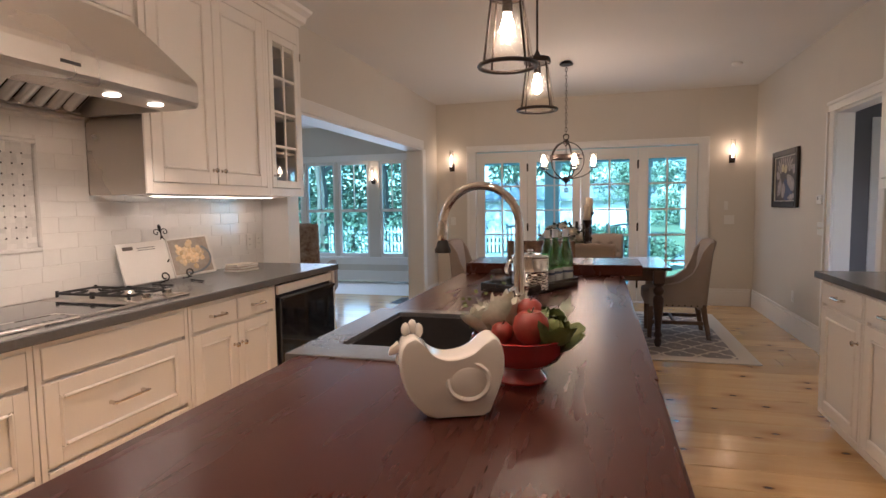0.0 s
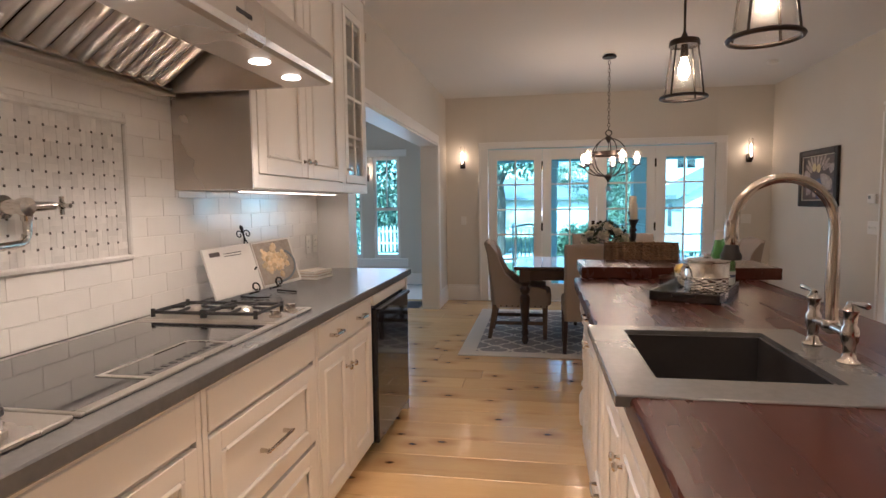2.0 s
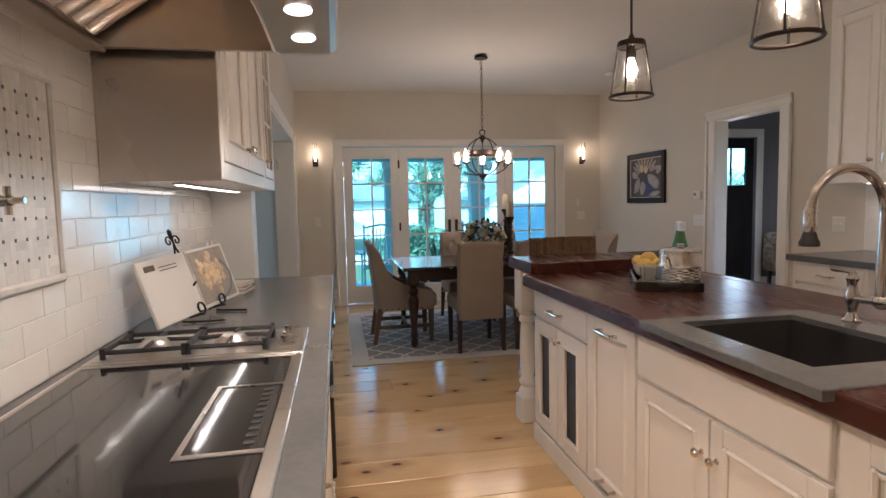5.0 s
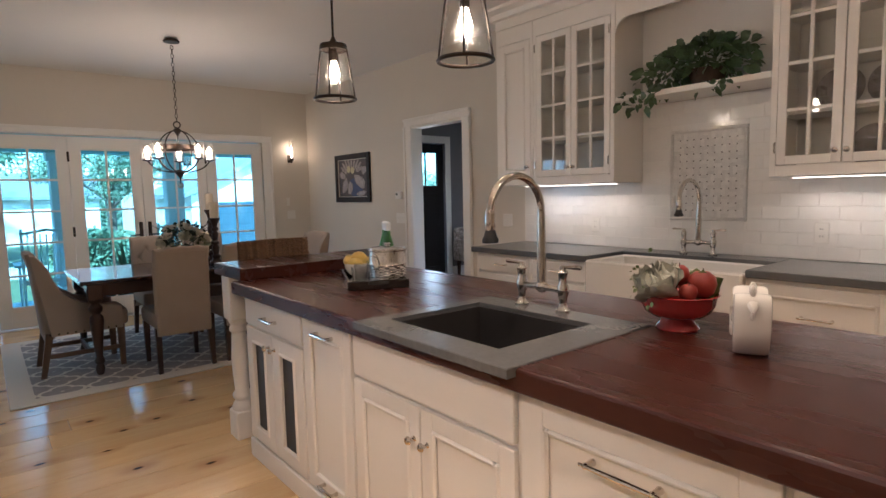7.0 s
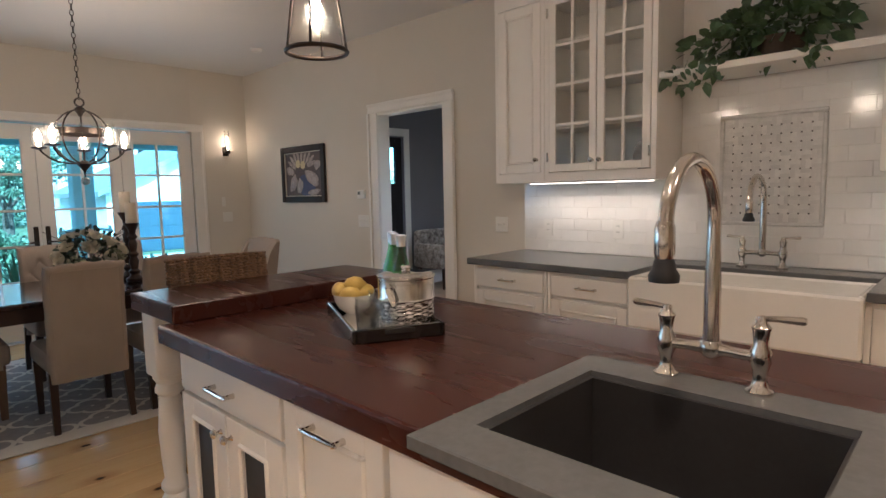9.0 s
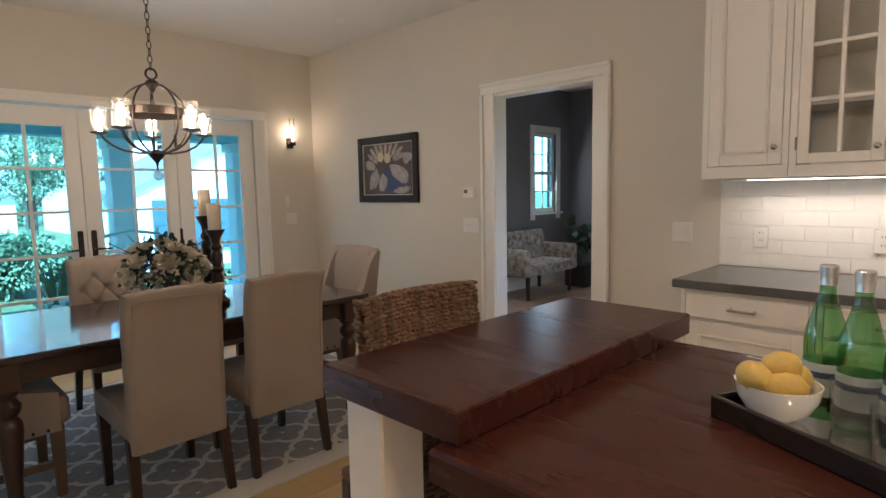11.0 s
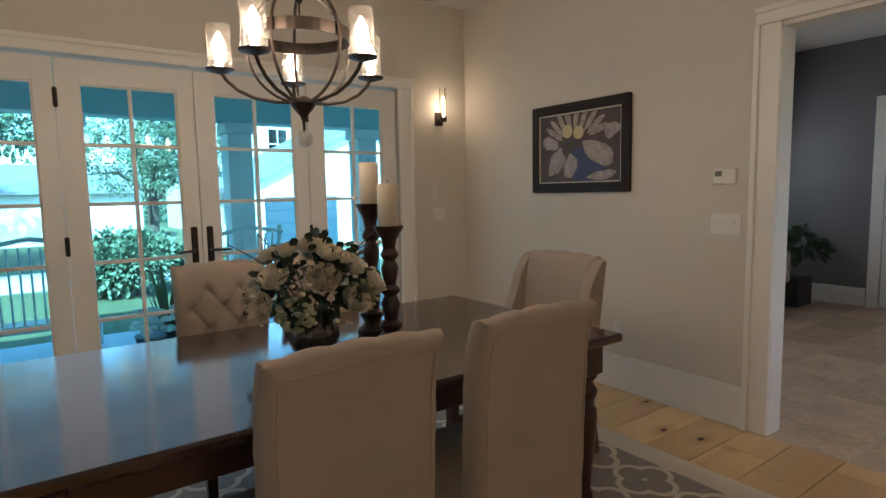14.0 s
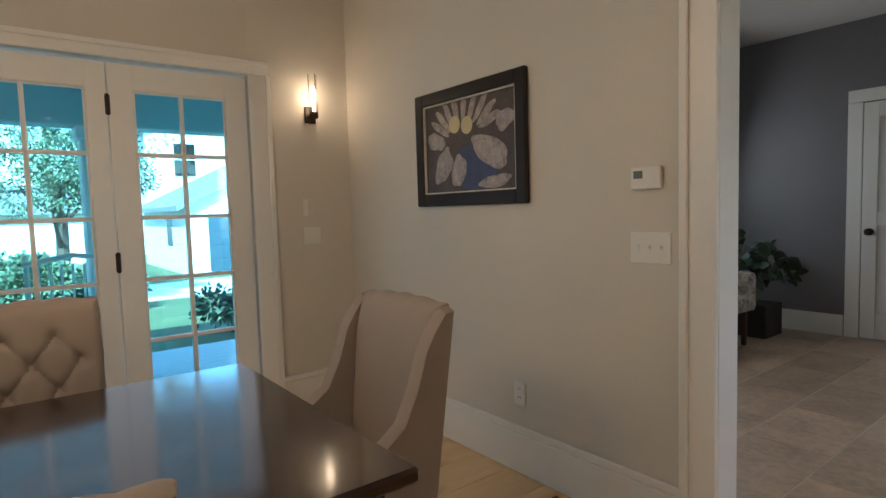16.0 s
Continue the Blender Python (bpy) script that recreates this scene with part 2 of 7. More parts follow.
def trellis(name, a=0.30):
    """A woven rug: light quatrefoil lines on grey-blue."""
    m = material(name, (0.34, 0.315, 0.30), 0.95, vary=0.25, scale=30, fine=400, bump=0.5, bump_dist=0.003)
    N, L = m.node_tree.nodes, m.node_tree.links
    p = N["Principled BSDF"]
    old = p.inputs["Base Color"].links[0].from_socket
    tc, sp = N.new("ShaderNodeTexCoord"), N.new("ShaderNodeSeparateXYZ")
    L.new(tc.outputs["Object"], sp.inputs[0])

    def op(kind, x, y=None):
        q = N.new("ShaderNodeMath"); q.operation = kind
        for i, s in enumerate((x, y)):
            if s is None:
                continue
            if isinstance(s, (int, float)):
                q.inputs[i].default_value = s
            else:
                L.new(s, q.inputs[i])
        return q.outputs[0]
    fold = lambda c: op('ABSOLUTE', op('SUBTRACT', op('FRACT', op('ADD', op('DIVIDE', c, a), 100.5)), 0.5))
    fu, fv = fold(sp.outputs[0]), fold(sp.outputs[1])
    sq = lambda c: op('MULTIPLY', c, c)
    d1 = op('SQRT', op('ADD', sq(op('SUBTRACT', fu, 0.225)), sq(fv)))
    d2 = op('SQRT', op('ADD', sq(fu), sq(op('SUBTRACT', fv, 0.225))))
    line = op('LESS_THAN', op('ABSOLUTE', op('SUBTRACT', op('MINIMUM', d1, d2), 0.235)), 0.042)
    ex = op('GREATER_THAN', op('ABSOLUTE', sp.outputs[0]), 1.36)
    ey = op('GREATER_THAN', op('ABSOLUTE', sp.outputs[1]), 0.96)
    edge = op('MAXIMUM', ex, ey)
    mx = N.new("ShaderNodeMix"); mx.data_type = 'RGBA'; mx.inputs[7].default_value = (0.66, 0.61, 0.53, 1)
    L.new(op('MAXIMUM', line, edge), mx.inputs[0]); L.new(old, mx.inputs[6])
    L.new(mx.outputs[2], p.inputs["Base Color"])
    return m


M_WALL = material("wall_paint", (0.66, 0.615, 0.54), 0.80, vary=0.08, scale=1.1, bump=0.08, fine=140)
M_HALLWALL = material("hall_paint", (0.20, 0.195, 0.21), 0.85, vary=0.05, scale=1.5, bump=0.08, fine=140)
M_CEIL = material("ceiling_paint", (0.74, 0.72, 0.69), 0.9, vary=0.03, scale=1.2, bump=0.05)
M_TRIM = material("trim_paint", (0.80, 0.78, 0.74), 0.42, vary=0.03, scale=3, bump=0.02)
M_CAB = material("cabinet_paint", (0.83, 0.795, 0.74), 0.36, vary=0.03, scale=3, bump=0.02)
M_TILE = material("white_tile", (0.80, 0.78, 0.74), 0.12, vary=0.05, scale=7, bump=0.12, fine=14, per_object=0.03, coat=0.4, bump_dist=0.004)
M_GROUT = material("grout", (0.70, 0.67, 0.62), 0.9, vary=0.1, scale=20)
M_TILEGROUT = material("tile_grout", (0.80, 0.77, 0.72), 0.85, vary=0.06, scale=20)
M_MOSAIC = material("marble_mosaic", (0.72, 0.70, 0.66), 0.35, vary=0.3, scale=9, fine=40, per_island=0.08, second=(0.56, 0.54, 0.51))
M_DOT = material("dark_marble_dot", (0.09, 0.075, 0.065), 0.3, vary=0.3, scale=20)
M_STONE = material("grey_soapstone", (0.130, 0.131, 0.131), 0.24, vary=0.25, scale=5, fine=60, bump=0.04)
M_ISLAND = material("mahogany_top", (0.060, 0.0175, 0.0115), 0.27, vary=0.32, scale=3, fine=30, stretch=(5, 0.6, 3), bump=0.003, coat=0.0, spec=0.27)
M_TABLE = material("dark_table_wood", (0.036, 0.015, 0.011), 0.11, vary=0.4, scale=3, fine=30, stretch=(0.7, 5, 4), bump=0.03, coat=0.3)
M_LEG = material("dark_turned_wood", (0.045, 0.020, 0.014), 0.3, vary=0.4, scale=5, fine=50, bump=0.03, coat=0.2)
M_OAK = material("weathered_oak", (0.17, 0.105, 0.065), 0.6, vary=0.4, scale=8, fine=70, stretch=(1, 1, .2))
M_LINEN = material("linen", (0.36, 0.30, 0.252), 0.95, vary=0.14, scale=5, fine=420, bump=0.5)
M_STEEL = material("brushed_steel", (0.66, 0.62, 0.575), 0.28, 1.0, vary=0.03, scale=2, fine=120, stretch=(1, 1, 1), bump=0.002)
M_NICKEL = material("polished_nickel", (0.70, 0.66, 0.60), 0.16, 1.0, vary=0.08, scale=9, bump=0.01)
M_CHROME = material("chrome", (0.80, 0.79, 0.77), 0.07, 1.0, vary=0.05, scale=9, bump=0.0)
M_IRON = material("dark_bronze", (0.045, 0.034, 0.027), 0.42, 0.7, vary=0.3, scale=20, bump=0.05)
M_BLACK = material("black_gloss", (0.010, 0.010, 0.011), 0.05, vary=0.2, scale=5, bump=0.003, coat=0.4)
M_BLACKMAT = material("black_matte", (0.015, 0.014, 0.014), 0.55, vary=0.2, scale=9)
M_BRONZEWOOD = material("dark_sink", (0.035, 0.033, 0.033), 0.5, vary=0.3, scale=9)
M_PINE = pine("pine_floor")
M_RUG = trellis("trellis_rug")
# pane tint puts the cyan cast of the daylight outside into the glass
M_GLASS = clear_glass("window_glass", (0.64, 0.93, 0.97), 0.05)
M_CABGLASS = clear_glass("cabinet_glass", (0.95, 0.95, 0.93), 0.07)
M_SEEDED = clear_glass("seeded_glass", (0.96, 0.95, 0.92), 0.07, 0.12, seeded=60)
M_BULB = glowing("lit_filament_bulb", (1.0, 0.72, 0.42), 12)
M_SMALLBULB = glowing("lit_candle_bulb", (1.0, 0.70, 0.40), 6)


def etched_glass(name):
    """Seeded glass that catches the light of the bulb inside it."""
    m = clear_glass(name, (0.98, 0.97, 0.95), 0.14, 0.05, seeded=70)
    N, L = m.node_tree.nodes, m.node_tree.links
    old = N["Material Output"].inputs[0].links[0].from_socket
    tr = N.new("ShaderNodeBsdfTranslucent"); tr.inputs[0].default_value = (0.9, 0.88, 0.84, 1)
    tc, nz, mr, mx = N.new("ShaderNodeTexCoord"), N.new("ShaderNodeTexNoise"), N.new("ShaderNodeMapRange"), N.new("ShaderNodeMixShader")
    nz.inputs["Scale"].default_value = 45
    mr.inputs[1].default_value, mr.inputs[2].default_value, mr.inputs[3].default_value, mr.inputs[4].default_value = .45, .7, .0, .05
    L.new(tc.outputs["Object"], nz.inputs[0]); L.new(nz.outputs[0], mr.inputs[0]); L.new(mr.outputs[0], mx.inputs[0])
    L.new(old, mx.inputs[1]); L.new(tr.outputs[0], mx.inputs[2]); L.new(mx.outputs[0], N["Material Output"].inputs[0])
    return m


M_ETCHED = etched_glass("etched_seeded_glass")
M_STRIP = glowing("under_cabinet_strip", (1.0, 0.80, 0.56), 1.6)
M_PLASTIC = material("white_plastic", (0.75, 0.73, 0.68), 0.4, vary=0.03, scale=9, bump=0.0)

# ---- structure ----
CZ = 2.78
XE, XW, YN, YS = 1.62, -2.77, 7.68, -2.6


def wall(name, b, label, mat=None):
    return solid(name, b, mat or M_WALL, label, "wall", kind="structure")


# east wall, with the doorway to the hall
wall("wall_east_1", B().box(XE, YS, 0, XE + .13, 4.36, CZ), "beige painted plaster wall behind kitchen")
wall("wall_east_2", B().box(XE, 5.195, 0, XE + .13, YN, CZ), "beige painted plaster wall of dining area")
wall("wall_east_3", B().box(XE, 4.36, 2.07, XE + .13, 5.195, CZ), "beige painted plaster above doorway")
# north wall round the French doors
wall("wall_north_1", B().box(-2.74, YN, 0, -1.97, YN + .15, CZ), "beige painted plaster wall beside French doors")
wall("wall_north_2", B().box(.965, YN, 0, XE, YN + .15, CZ), "beige painted plaster wall beside French doors")
wall("wall_north_3", B().box(-1.97, YN, 2.09, .965, YN + .15, CZ), "beige painted plaster above French doors")
# west: kitchen wall, stub at its end, header beam, post
wall("wall_west_1", B().box(XW - .13, YS, 0, XW, 3.6, CZ), "beige painted plaster kitchen wall")
wall("wall_west_2", B().box(XW - .13, 3.6, 0, -2.54, 3.76, CZ), "white cased end of kitchen wall", M_TRIM)
wall("wall_west_3", B().box(-2.74, 3.76, 2.09, -2.54, 6.97, CZ), "beige header over wide opening")
wall("wall_west_4", B().box(-2.74, 6.97, 0, -2.54, YN, CZ), "beige stub wall beside wide opening")
wall("wall_south", B().box(XW - .13, YS - .13, 0, XE + .13, YS, CZ), "beige painted plaster wall")
solid("ceiling", B().box(-7.2, YS - .13, CZ, 6.1, 9.3, CZ + .1), M_CEIL, "white painted ceiling", "ceiling", kind="structure")
# sunroom shell
wall("sunroom_wall_west", B().box(-7.2, 2.4, 0, -7.05, 9.3, CZ), "pale painted sunroom wall")
wall("sunroom_wall_south", B().box(-7.05, 2.4, 0, -2.9, 2.53, CZ), "pale painted sunroom wall")
wall("sunroom_wall_east", B().box(-2.9, YN + .15, 0, -2.74, 9.3, CZ), "pale painted sunroom wall")
SW = [(-6.85, -6.25), (-6.17, -5.57), (-5.49, -4.90), (-4.83, -4.24), (-4.03, -3.58)]
sw = B().box(-7.05, 9.15, 0, -2.9, 9.3, .44).box(-7.05, 9.15, 2.14, -2.9, 9.3, CZ)
edges = [-7.05] + [e for w in SW for e in w] + [-2.9]
for i in range(0, len(edges), 2):
    sw.box(edges[i], 9.15, .44, edges[i + 1], 9.3, 2.14)
wall("sunroom_wall_north", sw, "pale painted sunroom wall with a row of windows")
# hall shell
wall("hall_wall_north", B().box(1.75, 7.1, 0, 2.72, 7.25, CZ).box(3.66, 7.1, 0, 4.79, 7.25, CZ).box(5.32, 7.1, 0, 5.85, 7.25, CZ)
     .box(2.72, 7.1, 2.13, 3.66, 7.25, CZ).box(4.79, 7.1, 2.14, 5.32, 7.25, CZ).box(4.79, 7.1, 0, 5.32, 7.25, 1.03), "grey painted hall wall", M_HALLWALL)
wall("hall_wall_east", B().box(5.7, 2.0, 0, 5.85, 7.1, CZ), "grey painted hall wall", M_HALLWALL)
# the opening in this wall is unseen, added to light the hall floor
wall("hall_wall_south", B().box(1.75, 1.87, 0, 2.3, 2.0, CZ).box(3.7, 1.87, 0, 5.85, 2.0, CZ).box(2.3, 1.87, 0, 3.7, 2.0, .9).box(2.3, 1.87, 2.1, 3.7, 2.0, CZ), "grey painted hall wall", M_HALLWALL)
solid("subfloor", B().box(-7.2, YS - .13, -.16, 6.1, YN + .15, -.03).box(-7.2, YN + .15, -.16, -2.74, 9.3, -.03), M_GROUT, "floor base", "floor", kind="structure")


def casing(name, b, label):
    return solid(name, b, M_TRIM, label, "trim", kind="structure")


# doorway casing to the hall: jamb linings, stepped casing and head
c = B()
for y0, y1, s in ((4.245, 4.365, 1), (5.19, 5.315, -1)):
    c.box(XE - .022, y0, 0, XE - .002, y1, 2.075, .004)
    yo = y0 if s > 0 else y1
    c.box(XE - .036, yo, 0, XE - .0215, yo + s * .03, 2.075, .004)
c.box(XE - .022, 4.245, 2.076, XE - .002, 5.315, 2.155, .004)
c.box(XE - .036, 4.245, 2.13, XE - .0225, 5.315, 2.158, .004)
c.box(XE - .001, 4.345, 0, XE + .131, 4.365, 2.075).box(XE - .001, 5.19, 0, XE + .131, 5.21, 2.075).box(XE - .001, 4.366, 2.055, XE + .131, 5.189, 2.075)
casing("door_casing", c, "white moulded doorway casing")
c = B()
for x0, x1, s in ((-2.09, -1.96, 1), (.955, 1.085, -1)):
    c.box(x0, YN - .022, 0, x1, YN - .002, 2.085, .004)
    xo = x0 if s > 0 else x1
    c.box(xo, YN - .036, 0, xo + s * .03, YN - .0215, 2.085, .004)
c.box(-2.09, YN - .022, 2.086, 1.085, YN - .002, 2.165, .004)
c.box(-2.09, YN - .036, 2.14, 1.085, YN - .0225, 2.168, .004)
casing("french_door_casing", c, "white moulded casing round French doors")
c = B().box(-2.755, 3.765, 2.07, -2.525, 6.96, 2.088).box(-2.535, 3.77, 2.09, -2.515, 7.0, 2.20, .005).box(-2.75, 6.945, 0, -2.53, 6.965, 2.068, .004)
c.box(-2.538, 6.95, 0, -2.518, 7.08, 2.09, .004)
casing("opening_casing", c, "white casing of wide opening")


def baseboard(name, x0, y0, x1, y1, n):
    """A tall baseboard with a stepped cap; n points into the room."""
    b = B()
    t, t2 = .018, .012
    if n[0]:
        b.box(x0, y0, 0, x0 + n[0] * t, y1, .19, .003).box(x0, y0, .191, x0 + n[0] * t2, y1, .225, .004)
    else:
        b.box(x0, y0, 0, x1, y0 + n[1] * t, .19, .003).box(x0, y0, .191, x1, y0 + n[1] * t2, .225, .004)
    casing(name, b, "tall white painted baseboard")


baseboard("baseboard_east_1", XE - .002, 5.317, 0, YN - .03, (-1, 0))
baseboard("baseboard_east_2", XE - .002, 3.56, 0, 4.243, (-1, 0))
baseboard("baseboard_north_1", -2.52, YN - .002, -2.092, 0, (0, -1))
baseboard("baseboard_north_2", 1.087, YN - .002, XE - .03, 0, (0, -1))
baseboard("baseboard_west", -2.538, 7.085, 0, YN - .03, (1, 0))

# ---- French doors ----
def french_door(name, x0, x1, g0, g1, hinge_side, handle_side, label):
    t = thing(name, (x0, YN + .05, 0.0), label, "door", "French door leaves", kind="structure")
    y0, y1, z0, z1, gz0, gz1 = YN + .02, YN + .065, .02, 2.068, .235, 1.935
    b = B().box(x0, y0, z0, g0, y1, z1, .002).box(g1, y0, z0, x1, y1, z1, .002).box(g0, y0, gz1, g1, y1, z1, .002).box(g0, y0, z0, g1, y1, gz0, .002)
    for (a0, c0, a1, c1) in ((g0, gz0, g0 + .012, gz1), (g1 - .012, gz0, g1, gz1), (g0, gz0, g1, gz0 + .012), (g0, gz1 - .012, g1, gz1)):
        b.box(a0, y0 + .008, c0, a1, y1 - .008, c1, .003)
    leaf = part("leaf", b, M_TRIM, t)
    mid = (g0 + g1) / 2
    rows = [gz0 + (gz1 - gz0) * i / 5 for i in range(6)]
    part("muntin", B().box(mid - .011, y0 + .006, gz0, mid + .011, y1 - .006, gz1, .003), M_TRIM, leaf)
    for z in rows[1:-1]:
        part("muntin", B().box(g0, y0 + .008, z - .011, g1, y1 - .008, z + .011, .003), M_TRIM, leaf)
    for i in range(5):
        for a, c in ((g0, mid), (mid, g1)):
            p = part("pane", B().box(a + .002, YN + .041, rows[i] + .002, c - .002, YN + .045, rows[i + 1] - .002), M_GLASS, leaf)
            p.visible_shadow = False
    if hinge_side is not None:
        for z in (.25, 1.02, 1.85):
            part("hinge", B().tube([(hinge_side, y0 - .004, z - .055), (hinge_side, y0 - .004, z + .055)], .008, 8).box(hinge_side - .012, y0 - .004, z - .05, hinge_side + .012, y0 + .001, z + .05), M_IRON, leaf, "dark bronze hinge")
    if handle_side is not None:
        h = part("handle_plate", B().box(handle_side - .02, y0 - .012, .86, handle_side + .02, y0 + .001, 1.10, .006), M_IRON, t, "dark bronze handle plate")
        s = -1 if handle_side < (x0 + x1) / 2 else 1
        part("lever", B().tube([(handle_side, y0 - .01, .95), (handle_side, y0 - .05, .95), (handle_side - s * .03, y0 - .055, .95), (handle_side - s * .12, y0 - .05, .945)], [.009, .009, .009, .006], 8), M_IRON, t, "dark bronze lever")
    return t


french_door("door_1", -1.955, -1.235, -1.85, -1.33, None, None, "white French door leaf with ten glass panes")
french_door("door_2", -1.23, -.515, -1.12, -.61, -1.232, -.56, "white French door leaf with dark handle")
french_door("door_3", -.51, .222, -.40, .13, None, -.465, "white French door leaf with dark handle")
french_door("door_4", .228, .95, .345, .83, .225, None, "white French door leaf with ten glass panes")
solid("door_sill", B().box(-1.97, YN - .01, -.029, .965, YN + .16, .012, .004), M_TRIM, "door threshold", "trim", kind="structure")


# ---- cabinets ----
def bar_pull(parent, m, u, v, n0, length=.11, upright=False):
    b = B(m)
    e = length / 2
    pts = [(u - e, v), (u + e, v)] if not upright else [(u, v - e), (u, v + e)]
    for p in pts:
        b.tube([(*p, n0), (*p, n0 + .028)], [.009, .006], 8)
        b.blob((*p, n0 + .028), .0085, 8)
    d = (pts[1][0] - pts[0][0], pts[1][1] - pts[0][1])
    q = [(pts[0][0] + d[0] * k, pts[0][1] + d[1] * k, n0 + .03) for k in (-.1, 0, .5, 1, 1.1)]
    b.tube(q, [.004, .005, .0065, .005, .004], 8)
    return part("handle", b, M_NICKEL, parent, "polished nickel bar handle", smooth=True)


def knob(parent, m, u, v, n0):
    b = B(m @ Matrix.Translation((u, v, n0)))
    b.lathe([(.010, 0), (.006, .004), (.005, .014), (.013, .020), (.015, .025), (.011, .031), (.0, .033)], 12)
    return part("knob", b, M_NICKEL, parent, "polished nickel knob", smooth=True)


def panel_front(name, parent, m, u0, u1, v0, v1, n0, rail=.055, flat=False):
    """A door or drawer front: stiles, rails, sunk panel and a raised moulding."""
    t = .019
    if flat:
        return part(name, B(m).box(u0, v0, n0, u1, v1, n0 + t, .003), M_CAB, parent)
    a0, a1, c0, c1, w = u0 + rail, u1 - rail, v0 + rail, v1 - rail, .016
    d = part(name, B(m).box(a0, c0, n0, a1, c1, n0 + .009), M_CAB, parent)
    for p, q in ((u0, a0), (a1, u1)):
        part("stile", B(m).box(p, v0, n0, q, v1, n0 + t, .002), M_CAB, d)
    for p, q in ((v0, c0), (c1, v1)):
        part("rail", B(m).box(a0, p, n0, a1, q, n0 + t, .002), M_CAB, d)
    b = B(m)
    for q in ((a0, c0, a0 + w, c1), (a1 - w, c0, a1, c1), (a0 + w, c1 - w, a1 - w, c1), (a0 + w, c0, a1 - w, c0 + w)):
        b.box(q[0], q[1], n0 + .008, q[2], q[3], n0 + t + .006, .006)
    part("moulding", b, M_CAB, d)
    return d


def glass_front(parent, m, u0, u1, v0, v1, n0, cols=2, rows=4, rail=.05, dark=False):
    b, t = B(m), .019
    b.box(u0, v0, n0, u0 + rail, v1, n0 + t, .002).box(u1 - rail, v0, n0, u1, v1, n0 + t, .002)
    b.box(u0 + rail, v1 - rail, n0, u1 - rail, v1, n0 + t, .002).box(u0 + rail, v0, n0, u1 - rail, v0 + rail, n0 + t, .002)
    d = part("door", b, M_CAB, parent, "white door with glass panes")
    a0, a1, c0, c1 = u0 + rail, u1 - rail, v0 + rail, v1 - rail
    for i in range(1, cols):
        u = a0 + (a1 - a0) * i / cols
        part("muntin", B(m).box(u - .009, c0, n0 + .002, u + .009, c1, n0 + t - .002, .003), M_CAB, d)
    for i in range(1, rows):
        v = c0 + (c1 - c0) * i / rows
        part("muntin", B(m).box(a0, v - .009, n0 + .003, a1, v + .009, n0 + t - .003, .003), M_CAB, d)
    for i in range(cols):
        for j in range(rows):
            ua, ub = a0 + (a1 - a0) * i / cols, a0 + (a1 - a0) * (i + 1) / cols
            va, vb = c0 + (c1 - c0) * j / rows, c0 + (c1 - c0) * (j + 1) / rows
            p = part("pane", B(m).box(ua + .001, va + .001, n0 + .006, ub - .001, vb - .001, n0 + .009), M_CABGLASS, d)
            p.visible_shadow = False
    return d


def small_hinges(parent, m, u, v0, v1, n0):
    for v in (v0 + .09, v1 - .09):
        part("hinge", B(m).tube([(u, v - .028, n0 + .02), (u, v + .028, n0 + .02)], .0055, 6), M_NICKEL, parent, "nickel butt hinge", smooth=True)


# west run: counter front x -2.06, cabinet faces x -2.10, facing east
MW = frame_of((-2.13, 0, 0), (0, 1, 0), (1, 0, 0))


def base_unit(m, u0, u1, depth, label, doors=(), drawers=(), name="base_cabinet", group="", kick=.09, top=.883):
    """A base cabinet with a face frame. doors: (u0, u1, v0, v1, side); drawers: (u0, u1, v0, v1, flat, pull)."""
    o = m @ Vector(((u0 + u1) / 2, 0, -depth / 2))
    t = thing(name, tuple(o), label, "cabinet", group)
    b = B(m).box(u0, kick, -depth, u1, top, -.020).box(u0, 0, -depth, u1, kick, -.07)
    b.box(u0, kick, -.02, u0 + .022, top, 0, .001).box(u1 - .022, kick, -.02, u1, top, 0, .001)
    b.box(u0 + .022, top - .022, -.02, u1 - .022, top, 0, .001).box(u0 + .022, kick, -.02, u1 - .022, kick + .02, 0, .001)
    part("body", b, M_CAB, t)
    for a, c, v0, v1, side in doors:
        d = panel_front("door", t, m, a, c, v0, v1, -.016)
        knob(d, m, (c - .03) if side == 'r' else (a + .03), v1 - .11, .003)
    for a, c, v0, v1, flat, pull in drawers:
        d = panel_front("drawer", t, m, a, c, v0, v1, -.016, flat=flat)
        if pull:
            bar_pull(d, m, (a + c) / 2, (v0 + v1) / 2 + (0 if flat else .0), .003, pull)
    return t


base_unit(MW, 2.0, 2.74, .635, "white cabinet with two drawers over two panelled doors",
          doors=((2.025, 2.365, .115, .725, 'r'), (2.372, 2.715, .115, .725, 'l')),
          drawers=((2.025, 2.365, .745, .86, True, .09), (2.372, 2.715, .745, .86, True, .09)), group="west base cabinets")
for y0, y1 in ((1.245, 1.995), (.49, 1.24), (-.26, .485), (-1.01, -.265)):
    base_unit(MW, y0, y1, .635, "white cabinet with wide panelled drawers under cooking counter",
              drawers=((y0 + .025, y1 - .025, .745, .86, True, 0), (y0 + .025, y1 - .025, .425, .728, False, .16), (y0 + .025, y1 - .025, .112, .408, False, .16)), group="west base cabinets")
